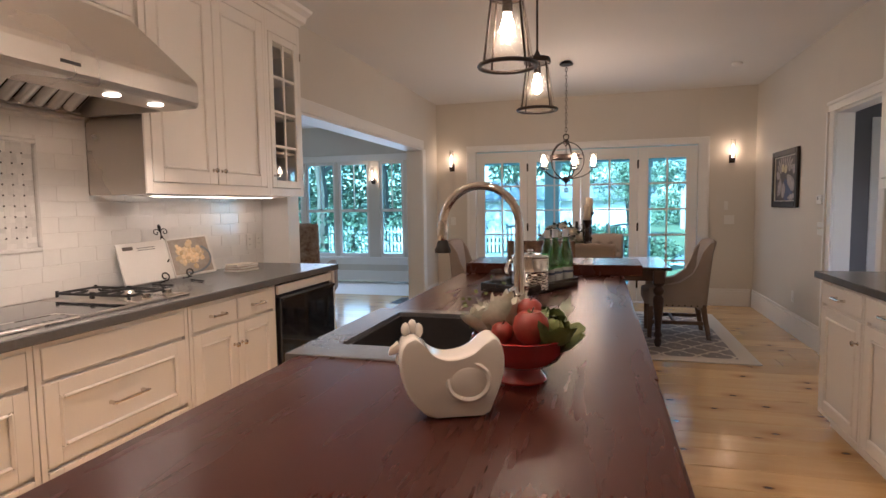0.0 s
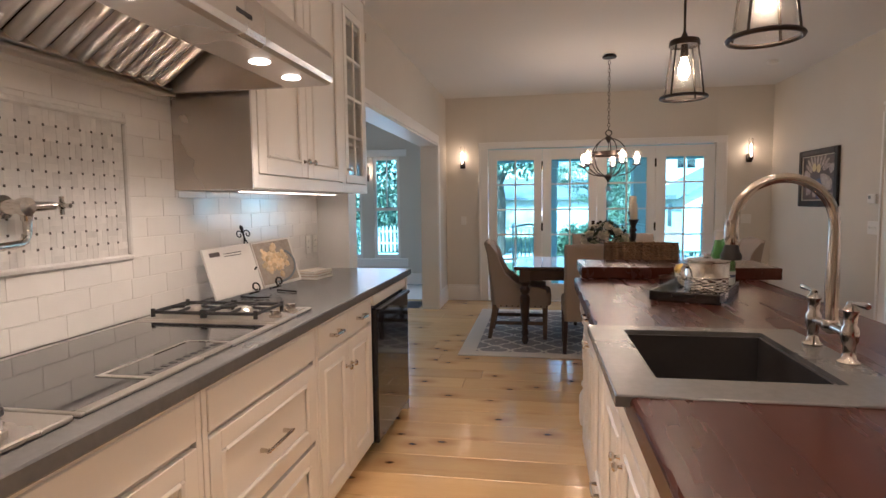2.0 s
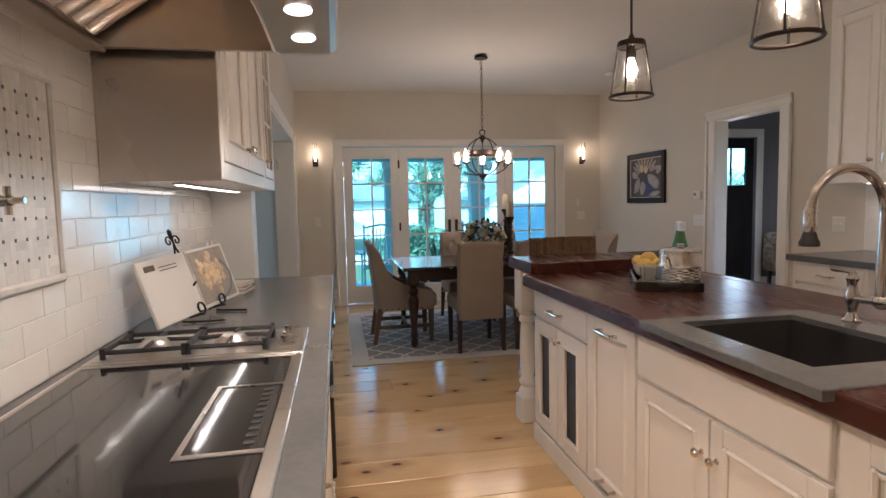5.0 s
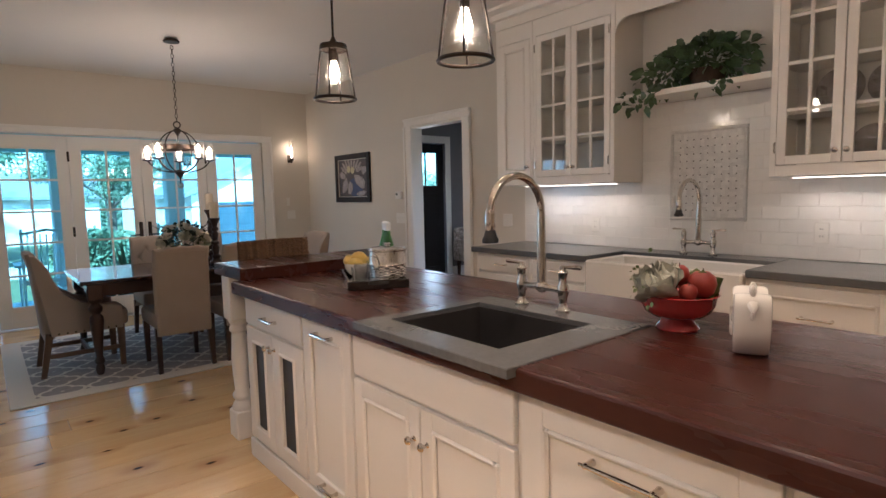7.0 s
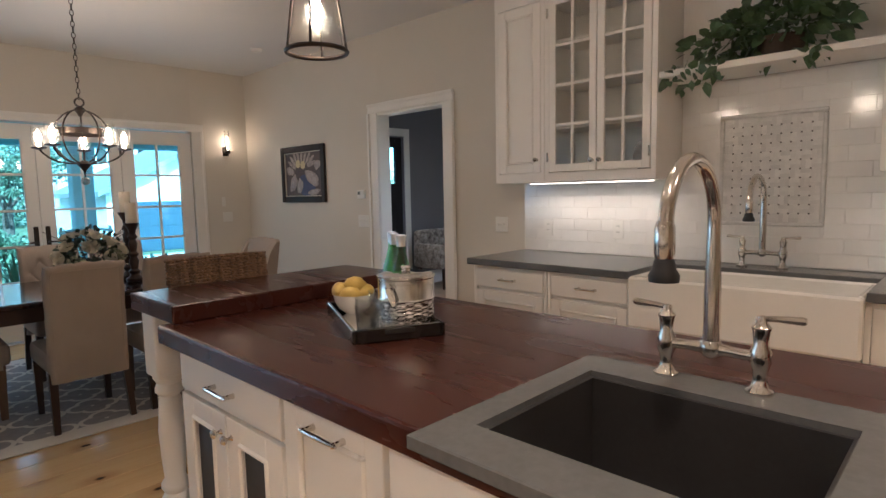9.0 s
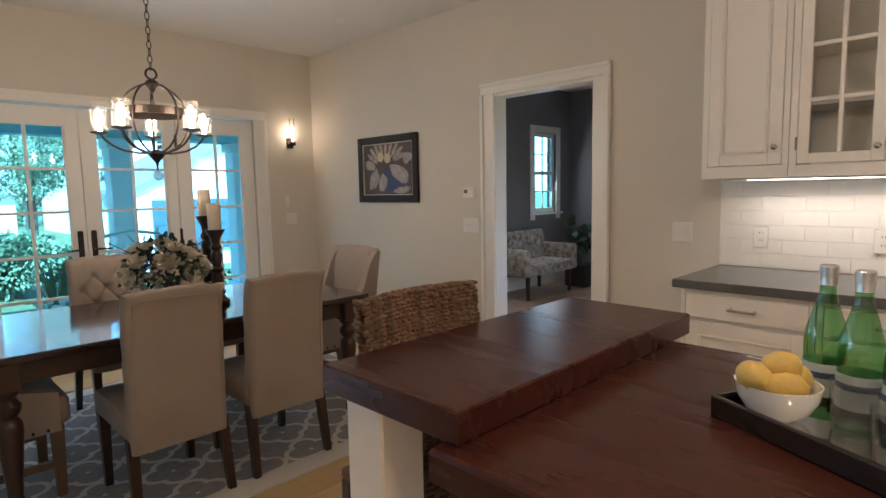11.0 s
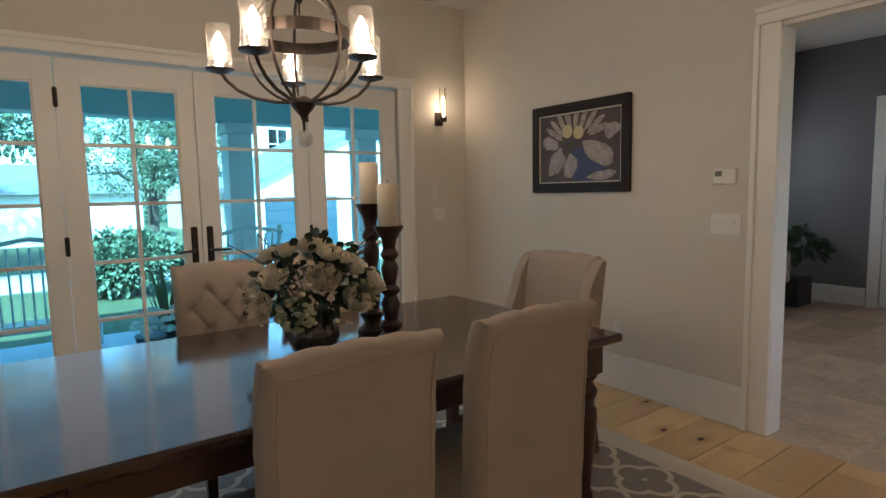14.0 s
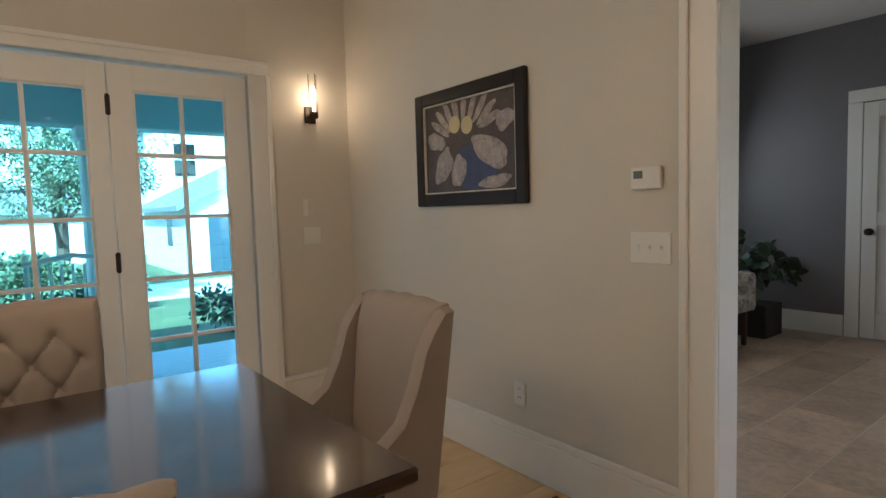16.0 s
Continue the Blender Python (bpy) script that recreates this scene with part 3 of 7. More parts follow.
# black under-counter refrigerator
t = thing("undercounter_refrigerator", (-2.4, 3.12, 0), "black glossy under-counter refrigerator with a flush handle rail", "refrigerator")
part("body", B().box(-2.76, 2.755, .06, -2.14, 3.465, .87, .004).box(-2.7, 2.78, 0, -2.2, 3.44, .06), M_BLACKMAT, t)
part("door", B().box(-2.139, 2.76, .07, -2.105, 3.46, .80, .006), M_BLACK, t)
part("handle", B().box(-2.105, 2.77, .775, -2.088, 3.45, .797, .004), M_BLACK, t, "black handle rail")
part("grille", B().box(-2.139, 2.76, .815, -2.12, 3.46, .87, .003), M_CAB, t)
solid("end_panel", B().box(-2.765, 3.468, 0, -2.115, 3.498, .884, .002), M_CAB, "white end panel of cabinets", "panel")
solid("counter_west", B().box(-2.768, -1.05,  .885, -2.095, 3.53, .925, .004), M_STONE, "long dark grey soapstone counter", "counter")

# upper cabinets, west: faces x -2.41
MWU = frame_of((-2.41, 0, 0), (0, 1, 0), (1, 0, 0))
t = thing("wall_cabinet", (-2.59, 2.63, 1.42), "tall white wall cabinet with two panelled doors", "cabinet")
part("body", B().box(-2.768, 2.09, 1.42, -2.43, 3.17, 2.66).box(-2.43, 2.09, 1.42, -2.41, 2.13, 2.66, .001).box(-2.43, 3.14, 1.42, -2.41, 3.17, 2.66, .001)
     .box(-2.43, 2.13, 1.42, -2.41, 3.14, 1.475, .001).box(-2.43, 2.13, 2.56, -2.41, 3.14, 2.66, .001), M_CAB, t)
for a, c, s in ((2.135, 2.628, 'r'), (2.635, 3.135, 'l')):
    d = panel_front("door", t, MWU, a, c, 1.48, 2.555, -.016, rail=.07)
    knob(d, MWU, c - .035 if s == 'r' else a + .035, 1.56, .003)
part("side_panel", B().box(-2.766, 2.082, 1.415, -2.412, 2.089, 1.95), M_STEEL, t, "brushed steel side panel under hood")
t = thing("glass_wall_cabinet", (-2.59, 3.4, 1.42), "white wall cabinet with a glass-paned door", "cabinet")
b = B().box(-2.768, 3.171, 1.42, -2.75, 3.62, 2.66).box(-2.75, 3.171, 1.42, -2.43, 3.19, 2.66).box(-2.75, 3.60, 1.42, -2.43, 3.62, 2.66)
b.box(-2.75, 3.19, 1.42, -2.43, 3.60, 1.45).box(-2.75, 3.19, 2.45, -2.43, 3.60, 2.66)
b.box(-2.43, 3.171, 1.42, -2.41, 3.2, 2.66, .001).box(-2.43, 3.585, 1.42, -2.41, 3.62, 2.66, .001).box(-2.43, 3.2, 1.42, -2.41, 3.585, 1.475, .001).box(-2.43, 3.2, 2.53, -2.41, 3.585, 2.66, .001)
part("body", b, M_CAB, t)
for z in (1.72, 1.98, 2.24):
    part("shelf", B().box(-2.75, 3.19, z, -2.45, 3.60, z + .018), M_CAB, t)
d = glass_front(t, MWU, 3.205, 3.58, 1.48, 2.525, -.016)
knob(d, MWU, 3.23, 1.56, .003)
small_hinges(d, MWU, 3.585, 1.48, 2.525, 0)
# frieze and crown moulding up to the ceiling
cr = B().box(-2.766, -1.05, 2.661, -2.40, 3.63, 2.70).prism([(-2.40, 2.69), (-2.375, 2.70), (-2.36, 2.735), (-2.32, 2.76), (-2.31, 2.779), (-2.766, 2.779), (-2.766, 2.69)], -1.05, 3.66)
solid("crown_moulding", cr, M_CAB, "white crown moulding over wall cabinets", "trim", kind="structure")
t = thing("hood_cabinet", (-2.59, 1.29, 2.235), "white panelled cabinet above range hood", "cabinet")
part("body", B().box(-2.768, .49, 2.235, -2.43, 2.088, 2.66), M_CAB, t)
for a, c in ((.52, 1.28), (1.29, 2.06)):
    panel_front("door", t, MWU, a, c, 2.26, 2.6, -.02, rail=.06)
solid("wall_cabinet", B().box(-2.768, -1.04, 1.42, -2.41, .48, 2.66, .003), M_CAB, "tall white wall cabinet beside range hood", "cabinet")

# range hood
t = thing("range_hood", (-2.42, 1.26, 1.79), "brushed steel range hood with slanted front and baffle filters", "hood")
y0, y1 = .50, 2.03
b = B().prism([(-2.766, 1.80), (-2.766, 2.234), (-2.40, 2.234), (-2.06, 1.93), (-2.045, 1.915), (-2.04, 1.895), (-2.04, 1.825), (-2.046, 1.808), (-2.062, 1.800), (-2.225, 1.797), (-2.235, 1.803), (-2.235, 1.84),
               (-2.345, 2.075), (-2.375, 2.085), (-2.41, 2.06), (-2.71, 1.85), (-2.722, 1.84), (-2.722, 1.80)], y0, y1)
part("canopy", b, M_STEEL, t)
for ya in (y0, y1 - .02):
    part("side_skirt", B().prism([(-2.72, 1.797), (-2.237, 1.797), (-2.237, 1.84), (-2.36, 2.07), (-2.71, 1.84)], ya, ya + .02), M_STEEL, t)
part("rear_ledge", B().box(-2.765, y0, 1.785, -2.70, y1, 1.799, .003), M_STEEL, t)
M_BAFFLE = material("satin_steel", (0.80, 0.765, 0.72), 0.30, 1.0, vary=0.15, scale=2, fine=200, stretch=(1, 40, 1), bump=0.03)
slope = Matrix.Translation((-2.715, 0, 1.812)) @ pose(0, 0, 0, 0, -35, 0)
# black sheet paints the shade seen in the gaps between baffles
part("filter_back", B(slope).box(.0, y0 + .025, .022, .40, y1 - .025, .030), M_BLACKMAT, t, "black sheet for shade behind filters")
for i in range(19):
    y = y0 + .035 + i * (y1 - y0 - .07) / 19
    part("baffle", B(slope).prism([(y, .018), (y + .005, .004), (y + .018, -.006), (y + .034, -.009), (y + .047, -.004), (y + .054, .006), (y + .057, .018)], .004, .395, 'x'), M_BAFFLE, t, "steel baffle slat", smooth=True)
part("filter_frame", B(slope).box(.0, y0 + .022, -.012, .012, y1 - .022, .020, .002).box(.388, y0 + .022, -.012, .40, y1 - .022, .020, .002), M_STEEL, t)
part("badge", B().box(-2.0399, 1.34, 1.85, -2.038, 1.42, 1.862), M_BLACKMAT, t, "small dark badge")
for y in (.74, 1.05, 1.64, 1.87):
    l = part("hood_light", B().lathe([(.030, 0), (.033, .003), (.033, .006)], 24, (-2.135, y, 1.7945)), M_STRIP, t, "lit round hood lamp")
    lamp("hood_lamp", (-2.135, y, 1.78), 2.0, 'SPOT', .03, (1, .74, .48), spot=140)

# east run: counter front x .97, faces x 1.005, facing west
ME = frame_of((1.005, 0, 0), (0, -1, 0), (-1, 0, 0))
base_unit(ME, -3.535, -2.98, .61, "white end cabinet with a drawer over a panelled door",
          doors=((-3.51, -3.005, .115, .725, 'r'),), drawers=((-3.51, -3.005, .745, .86, True, .1),), group="east base cabinets")
base_unit(ME, -2.975, -2.46, .61, "white cabinet with a drawer over a panelled door beside farmhouse sink",
          doors=((-2.95, -2.485, .115, .725, 'r'),), drawers=((-2.95, -2.485, .745, .86, True, .1),), group="east base cabinets")
base_unit(ME, -2.455, -1.495, .61, "white sink cabinet with two panelled doors", doors=((-2.43, -1.98, .115, .615, 'r'), (-1.973, -1.52, .115, .615, 'l')), group="east base cabinets", top=.64)
for y0, y1 in ((.845, 1.49), (.2, .84), (-.45, .195), (-1.1, -.455)):
    base_unit(ME, -y1, -y0, .61, "white cabinet with panelled drawers", drawers=((-y1 + .025, -y0 - .025, .56, .86, False, .13), (-y1 + .025, -y0 - .025, .115, .54, False, .13)), group="east base cabinets")
t = thing("counter_east", (1.29, 1.23, .885), "dark grey soapstone counter with sink cut-out", "counter")
for q in ((.97, 2.465, 3.567), (.97, -1.1, 1.485), (1.40, 1.486, 2.464)):
    part("stone_slab", B().box(q[0], q[1], .885, XE - .003, q[2], .925, .004), M_STONE, t)
# white apron-front sink
b = B()
x0, x1, y0, y1, z0, z1 = .945, 1.395, 1.49, 2.46, .645, .905
b.box(x0, y0, z0, x0 + .035, y1, z1, .012).box(x1 - .03, y0, z0, x1, y1, z1, .01).box(x0 + .035, y0, z0, x1 - .03, y0 + .03, z1, .01).box(x0 + .035, y1 - .03, z0, x1 - .03, y1, z1, .01).box(x0 + .035, y0 + .03, z0, x1 - .03, y1 - .03, z0 + .04)
M_CERAMIC = material("white_fireclay", (0.82, 0.80, 0.76), 0.1, vary=0.03, scale=5, bump=0.02, coat=0.5)
solid("farmhouse_sink", b, M_CERAMIC, "white fireclay apron-front farmhouse sink", "sink")

# upper cabinets, east: faces x 1.27
MEU = frame_of((1.27, 0, 0), (0, -1, 0), (-1, 0, 0))


def hollow_cabinet(name, loc, label, ya, yb, z0=1.40, z1=2.62, group="east wall cabinets"):
    t = thing(name, loc, label, "cabinet", group)
    part("back_panel", B().box(XE - .02, ya, z0, XE - .003, yb, z1), M_CAB, t)
    for y in (ya, yb - .018):
        part("side_panel", B().box(1.29, y, z0, XE - .0205, y + .018, z1), M_CAB, t)
    part("bottom_panel", B().box(1.29, ya + .0185, z0, XE - .0205, yb - .0185, z0 + .03), M_CAB, t)
    part("top_panel", B().box(1.29, ya + .0185, z1 - .16, XE - .0205, yb - .0185, z1), M_CAB, t)
    for y in (ya, yb - .03):
        part("face_stile", B().box(1.27, y, z0, 1.2895, y + .03, z1, .001), M_CAB, t)
    for za, zb in ((z0, z0 + .055), (z1 - .12, z1)):
        part("face_rail", B().box(1.27, ya + .03, za, 1.2895, yb - .03, zb, .001), M_CAB, t)
    for z in (1.72, 1.98, 2.24):
        part("shelf", B().box(1.32, ya + .018, z, XE - .02, yb - .018, z + .018), M_CAB, t)
    return t


t = thing("wall_cabinet", (1.45, 3.33, 1.40), "white wall cabinet with a panelled door", "cabinet", "east wall cabinets")
part("body", B().box(1.29, 3.170, 1.40, XE - .003, 3.553, 2.62).box(1.27, 3.170, 1.40, 1.29, 3.195, 2.62).box(1.27, 3.525, 1.40, 1.29, 3.553, 2.62).box(1.27, 3.195, 1.40, 1.29, 3.525, 1.455).box(1.27, 3.195, 2.5, 1.29, 3.525, 2.62), M_CAB, t)
d = panel_front("door", t, MEU, -3.523, -3.197, 1.46, 2.495, -.016)
knob(d, MEU, -3.224, 1.54, .003)
t = hollow_cabinet("glass_wall_cabinet", (1.45, 2.79, 1.40), "white wall cabinet with two glass-paned doors", 2.46, 3.167)
for a, c, s in ((-3.134, -2.817, 'r'), (-2.811, -2.494, 'l')):
    d = glass_front(t, MEU, a, c, 1.46, 2.495, -.016, rail=.045)
    knob(d, MEU, c - .022 if s == 'r' else a + .022, 1.52, .003)
    small_hinges(d, MEU, a - .002 if s == 'r' else c + .002, 1.46, 2.495, 0)
for y0, y1 in ((.84, 1.50), (.17, .835), (-.5, .165)):
    t = hollow_cabinet("glass_wall_cabinet", (1.45, (y0 + y1) / 2, 1.40), "white wall cabinet with two glass-paned doors", y0, y1)
    mid = (y0 + y1) / 2
    for a, c, s in ((-y1 + .033, -mid - .003, 'r'), (-mid + .003, -y0 - .033, 'l')):
        d = glass_front(t, MEU, a, c, 1.46, 2.495, -.016, rail=.045)
        knob(d, MEU, c - .022 if s == 'r' else a + .022, 1.52, .003)
        small_hinges(d, MEU, a - .002 if s == 'r' else c + .002, 1.46, 2.495, 0)
# open niche with shelf and arched valance over the sink
t = thing("open_shelf", (1.45, 1.98, 1.93), "white open niche shelf with arched top over sink", "shelf")
part("shelf_board", B().box(1.275, 1.503, 1.925, XE - .003, 2.457, 1.96, .004), M_CAB, t)
part("back_panel", B().box(XE - .014, 1.503, 1.961, XE - .003, 2.457, 2.62), M_CAB, t)
ar = [(1.503, 2.62), (1.503, 2.36)] + [(1.503 + .10 - .10 * math.cos(a), 2.36 + .10 * math.sin(a)) for a in [math.pi / 2 * i / 8 for i in range(1, 9)]]
ar += [(2.457 - .10 + .10 * math.cos(a), 2.36 + .10 * math.sin(a)) for a in [math.pi / 2 * (1 - i / 8) for i in range(0, 9)]] + [(2.457, 2.62)]
part("valance", B().prism(ar, 1.272, 1.292, 'x'), M_CAB, t)
solid("crown_moulding", B().box(1.26, -1.1, 2.621, XE - .003, 3.55, 2.70).prism([(1.26, 2.69), (1.235, 2.70), (1.22, 2.735), (1.18, 2.76), (1.17, 2.779), (XE - .003, 2.779), (XE - .003, 2.69)], -1.1, 3.58), M_CAB, "white crown moulding over wall cabinets", "trim", kind="structure")

# ---- island ----
t = thing("island", (-.6, 1.7, 0), "white panelled kitchen island base", "island")
IX, IX1, IY0, IY1 = -1.005, -.19, .40, 3.12
part("body", B().box(IX, IY0, .09, IX1, 1.28, .862).box(IX, 1.83, .09, IX1, IY1, .862).box(IX, 1.28, .09, IX1, 1.83, .68).box(IX, 1.28, .68, IX + .004, 1.83, .862).box(-.57, 1.28, .68, IX1, 1.83, .862).box(IX + .06, IY0 + .05, 0, IX1 - .05, IY1, .09), M_CAB, t)
MI = frame_of((IX, 0, 0), (0, -1, 0), (-1, 0, 0))
part("plinth", B().box(IX - .018, IY0, .0, IX, 3.12, .10, .004), M_CAB, t)
d = panel_front("drawer", t, MI, -3.09, -2.45, .715, .845, .0, flat=True)
bar_pull(d, MI, -2.77, .775, .019, .12)
for a, c, s in ((-3.09, -2.775, 'r'), (-2.768, -2.45, 'l')):
    b = B(MI)
    v0, v1, rail = .12, .70, .085
    b.box(a, v0, 0, a + rail, v1, .019, .002).box(c - rail, v0, 0, c, v1, .019, .002).box(a + rail, v1 - .07, 0, c - rail, v1, .019, .002).box(a + rail, v0, 0, c - rail, v0 + .07, .019, .002)
    for q in ((a + rail - .01, v0 + .06, a + rail + .005, v1 - .06), (c - rail - .005, v0 + .06, c - rail + .01, v1 - .06), (a + rail, v1 - .075, c - rail, v1 - .06), (a + rail, v0 + .06, c - rail, v0 + .075)):
        b.box(q[0], q[1], .01, q[2], q[3], .026, .005)
    d = part("door", b, M_CAB, t)
    part("mesh_panel", B(MI).box(a + rail, v0 + .07, .001, c - rail, v1 - .07, .006), M_BRONZEWOOD, d, "dark woven wire panel")
    knob(d, MI, c - .03 if s == 'r' else a + .03, .64, .019)
d = panel_front("pull_out_front", t, MI, -2.43, -2.04, .12, .845, 0, rail=.06)
bar_pull(d, MI, -2.235, .80, .019, .12)
bar_pull(d, MI, -2.235, .17, .019, .10)
panel_front("false_front", t, MI, -2.02, -1.22, .70, .845, 0, flat=True)
for a, c, s in ((-2.02, -1.625, 'r'), (-1.618, -1.22, 'l')):
    d = panel_front("door", t, MI, a, c, .12, .685, 0)
    knob(d, MI, c - .03 if s == 'r' else a + .03, .575, .019)
d = panel_front("dishwasher_front", t, MI, -1.195, -.60, .12, .85, 0, rail=.07)
bar_pull(d, MI, -.9, .745, .019, .16)
panel_front("end_front", t, MI, -.585, -.42, .12, .85, 0, rail=.05)
# wooden top with the soapstone slab let into it
TX0, TX1 = -1.072, -.118
SX0, SX1, SY0, SY1 = -1.103, -.468, 1.166, 1.876
t = thing("wood_worktop", (-.6, 1.72, .866), "dark reddish mahogany island top", "worktop")
edge = [(TX0 + .004, .866), (TX0, .870), (TX0, .905), (-1.0, .905), (-1.0, .866)]
full = [(TX0 + .004, .866), (TX0, .870), (TX0, .918), (TX0 + .003, .924), (TX0 + .010, .927), (TX1 - .010, .927), (TX1 - .003, .924), (TX1, .918), (TX1, .870), (TX1 - .004, .866)]
part("south_board", B().prism(full, .32, SY0), M_ISLAND, t)
part("north_board", B().prism(full, SY1, 3.135), M_ISLAND, t)
part("front_edge", B().prism(edge, SY0, SY1), M_ISLAND, t)
part("rear_board", B().box(SX1, SY0, .866, TX1, SY1, .927), M_ISLAND, t)
ring_o = [(SX0, SY0), (SX1, SY0), (SX1, SY1), (SX0, SY1)]
ring_i = [(-.995, 1.30), (-.585, 1.30), (-.585, 1.81), (-.995, 1.81)]
vs = []
for z, e in ((.906, 0), (.929, 0), (.932, .003)):
    vs += [(x + (e if x == SX0 else -e), y + (e if y == SY0 else -e), z) for x, y in ring_o] + [(x, y, z) for x, y in ring_i]
fs = []
for k in range(4):
    n = (k + 1) % 4
    for a in (0, 8):
        fs += [(a + k, a + n, a + 8 + n, a + 8 + k), (a + 4 + k, a + 12 + k, a + 12 + n, a + 4 + n)]
    fs += [(16 + k, 16 + n, 20 + n, 20 + k), (k, 4 + k, 4 + n, n)]
solid("sink_surround", B().add(vs, fs), M_STONE, "grey soapstone slab round island sink", "worktop")
t = thing("island_sink", (-.79, 1.555, .69), "dark grey stone sink basin in island", "sink")
for q in ((-1.0, 1.295, -.985, 1.815), (-.595, 1.295, -.58, 1.815), (-.985, 1.295, -.595, 1.31), (-.985, 1.80, -.595, 1.815)):
    part("basin_wall", B().box(q[0], q[1], .70, q[2], q[3], .918), M_BRONZEWOOD, t)
part("basin_floor", B().box(-1.0, 1.295, .69, -.58, 1.815, .6995), M_BRONZEWOOD, t)
part("drain", B().lathe([(.045, 0), (.043, .003), (.03, .002), (0, .001)], 20, (-.79, 1.555, .6998)), M_NICKEL, t, "nickel drain", smooth=True)
t = thing("raised_bar", (-.53, 3.3, .926), "raised dark mahogany bar ledge on island", "worktop")
part("ledge", B().box(-1.035, 3.10, .9275, -.02, 3.515, .990, .004), M_ISLAND, t)
# turned post carrying the bar
t = thing("bar_post", (-.96, 3.39, 0), "white turned wooden post under bar", "post")
part("base_block", B().box(-1.02, 3.33, 0, -.90, 3.45, .16, .006), M_CAB, t)
pr = [(.055, .16), (.058, .18), (.048, .20), (.040, .215), (.052, .235), (.052, .25), (.038, .27), (.044, .36), (.048, .46), (.040, .58), (.036, .60), (.050, .615), (.050, .63), (.042, .65), (.055, .67), (.055, .68)]
part("shaft", B().lathe(pr, 24, (-.96, 3.39, 0)), M_CAB, t, smooth=True)
part("top_block", B().box(-1.02, 3.33, .68, -.90, 3.45, .9265, .006), M_CAB, t)

# ---- dining table and chairs ----
t = thing("dining_table", (-.565, 5.68, 0), "dark-stained wooden dining table with turned legs", "table")
part("tabletop", B().box(-1.50, 5.16, .722, .37, 6.20, .755, .008), M_TABLE, t)
part("apron", B().box(-1.41, 5.25, .62, .28, 5.275, .721, .003).box(-1.41, 6.085, .62, .28, 6.11, .721, .003).box(-1.41, 5.275, .62, -1.385, 6.085, .721, .003).box(.255, 5.275, .62, .28, 6.085, .721, .003), M_LEG, t)
lp = [(.022, 0), (.030, .02), (.034, .05), (.024, .08), (.036, .10), (.036, .115), (.026, .14), (.030, .20), (.043, .34), (.050, .42), (.046, .455), (.030, .475), (.046, .50), (.050, .525), (.030, .555), (.050, .58), (.050, .59)]
for x, y in ((-1.40, 5.26), (.27, 5.26), (-1.40, 6.10), (.27, 6.10)):
    l = part("leg", B().lathe(lp, 20, (x, y, .012)), M_LEG, t, smooth=True)
    part("leg_block", B().box(x - .05, y - .05, .60, x + .05, y + .05, .7215, .005), M_LEG, l)


def rounded_slab(b, w, d, h, z0, r=.03, puff=.0, n=5, nx=8):
    """A cushion: a box with softly rounded edges, bulging by puff on top."""
    vs, fs = [], []
    rows = []
    for j, (inset, z) in enumerate([(r, z0), (r * .3, z0 + r * .3), (0, z0 + r), (0, z0 + h - r), (r * .3, z0 + h - r * .3), (r, z0 + h), (min(w, d) * .35, z0 + h + puff)]):
        loop = []
        hw, hd = w / 2 - inset, d / 2 - inset
        cr = max(r - inset * .5, .004)
        for cx, cy, a0 in ((hw - cr, hd - cr, 0), (-hw + cr, hd - cr, 90), (-hw + cr, -hd + cr, 180), (hw - cr, -hd + cr, 270)):
            for k in range(n):
                a = radians(a0 + 90 * k / (n - 1))
                loop.append((cx + cr * math.cos(a), cy + cr * math.sin(a), z))
        rows.append(loop)
    m = len(rows[0])
    for l in rows:
        vs += l
    for j in range(len(rows) - 1):
        for i in range(m):
            k = (i + 1) % m
            fs.append((j * m + i, j * m + k, (j + 1) * m + k, (j + 1) * m + i))
    fs += [tuple(range(m))[::-1], tuple(range((len(rows) - 1) * m, len(rows) * m))]
    return b.add(vs, fs)


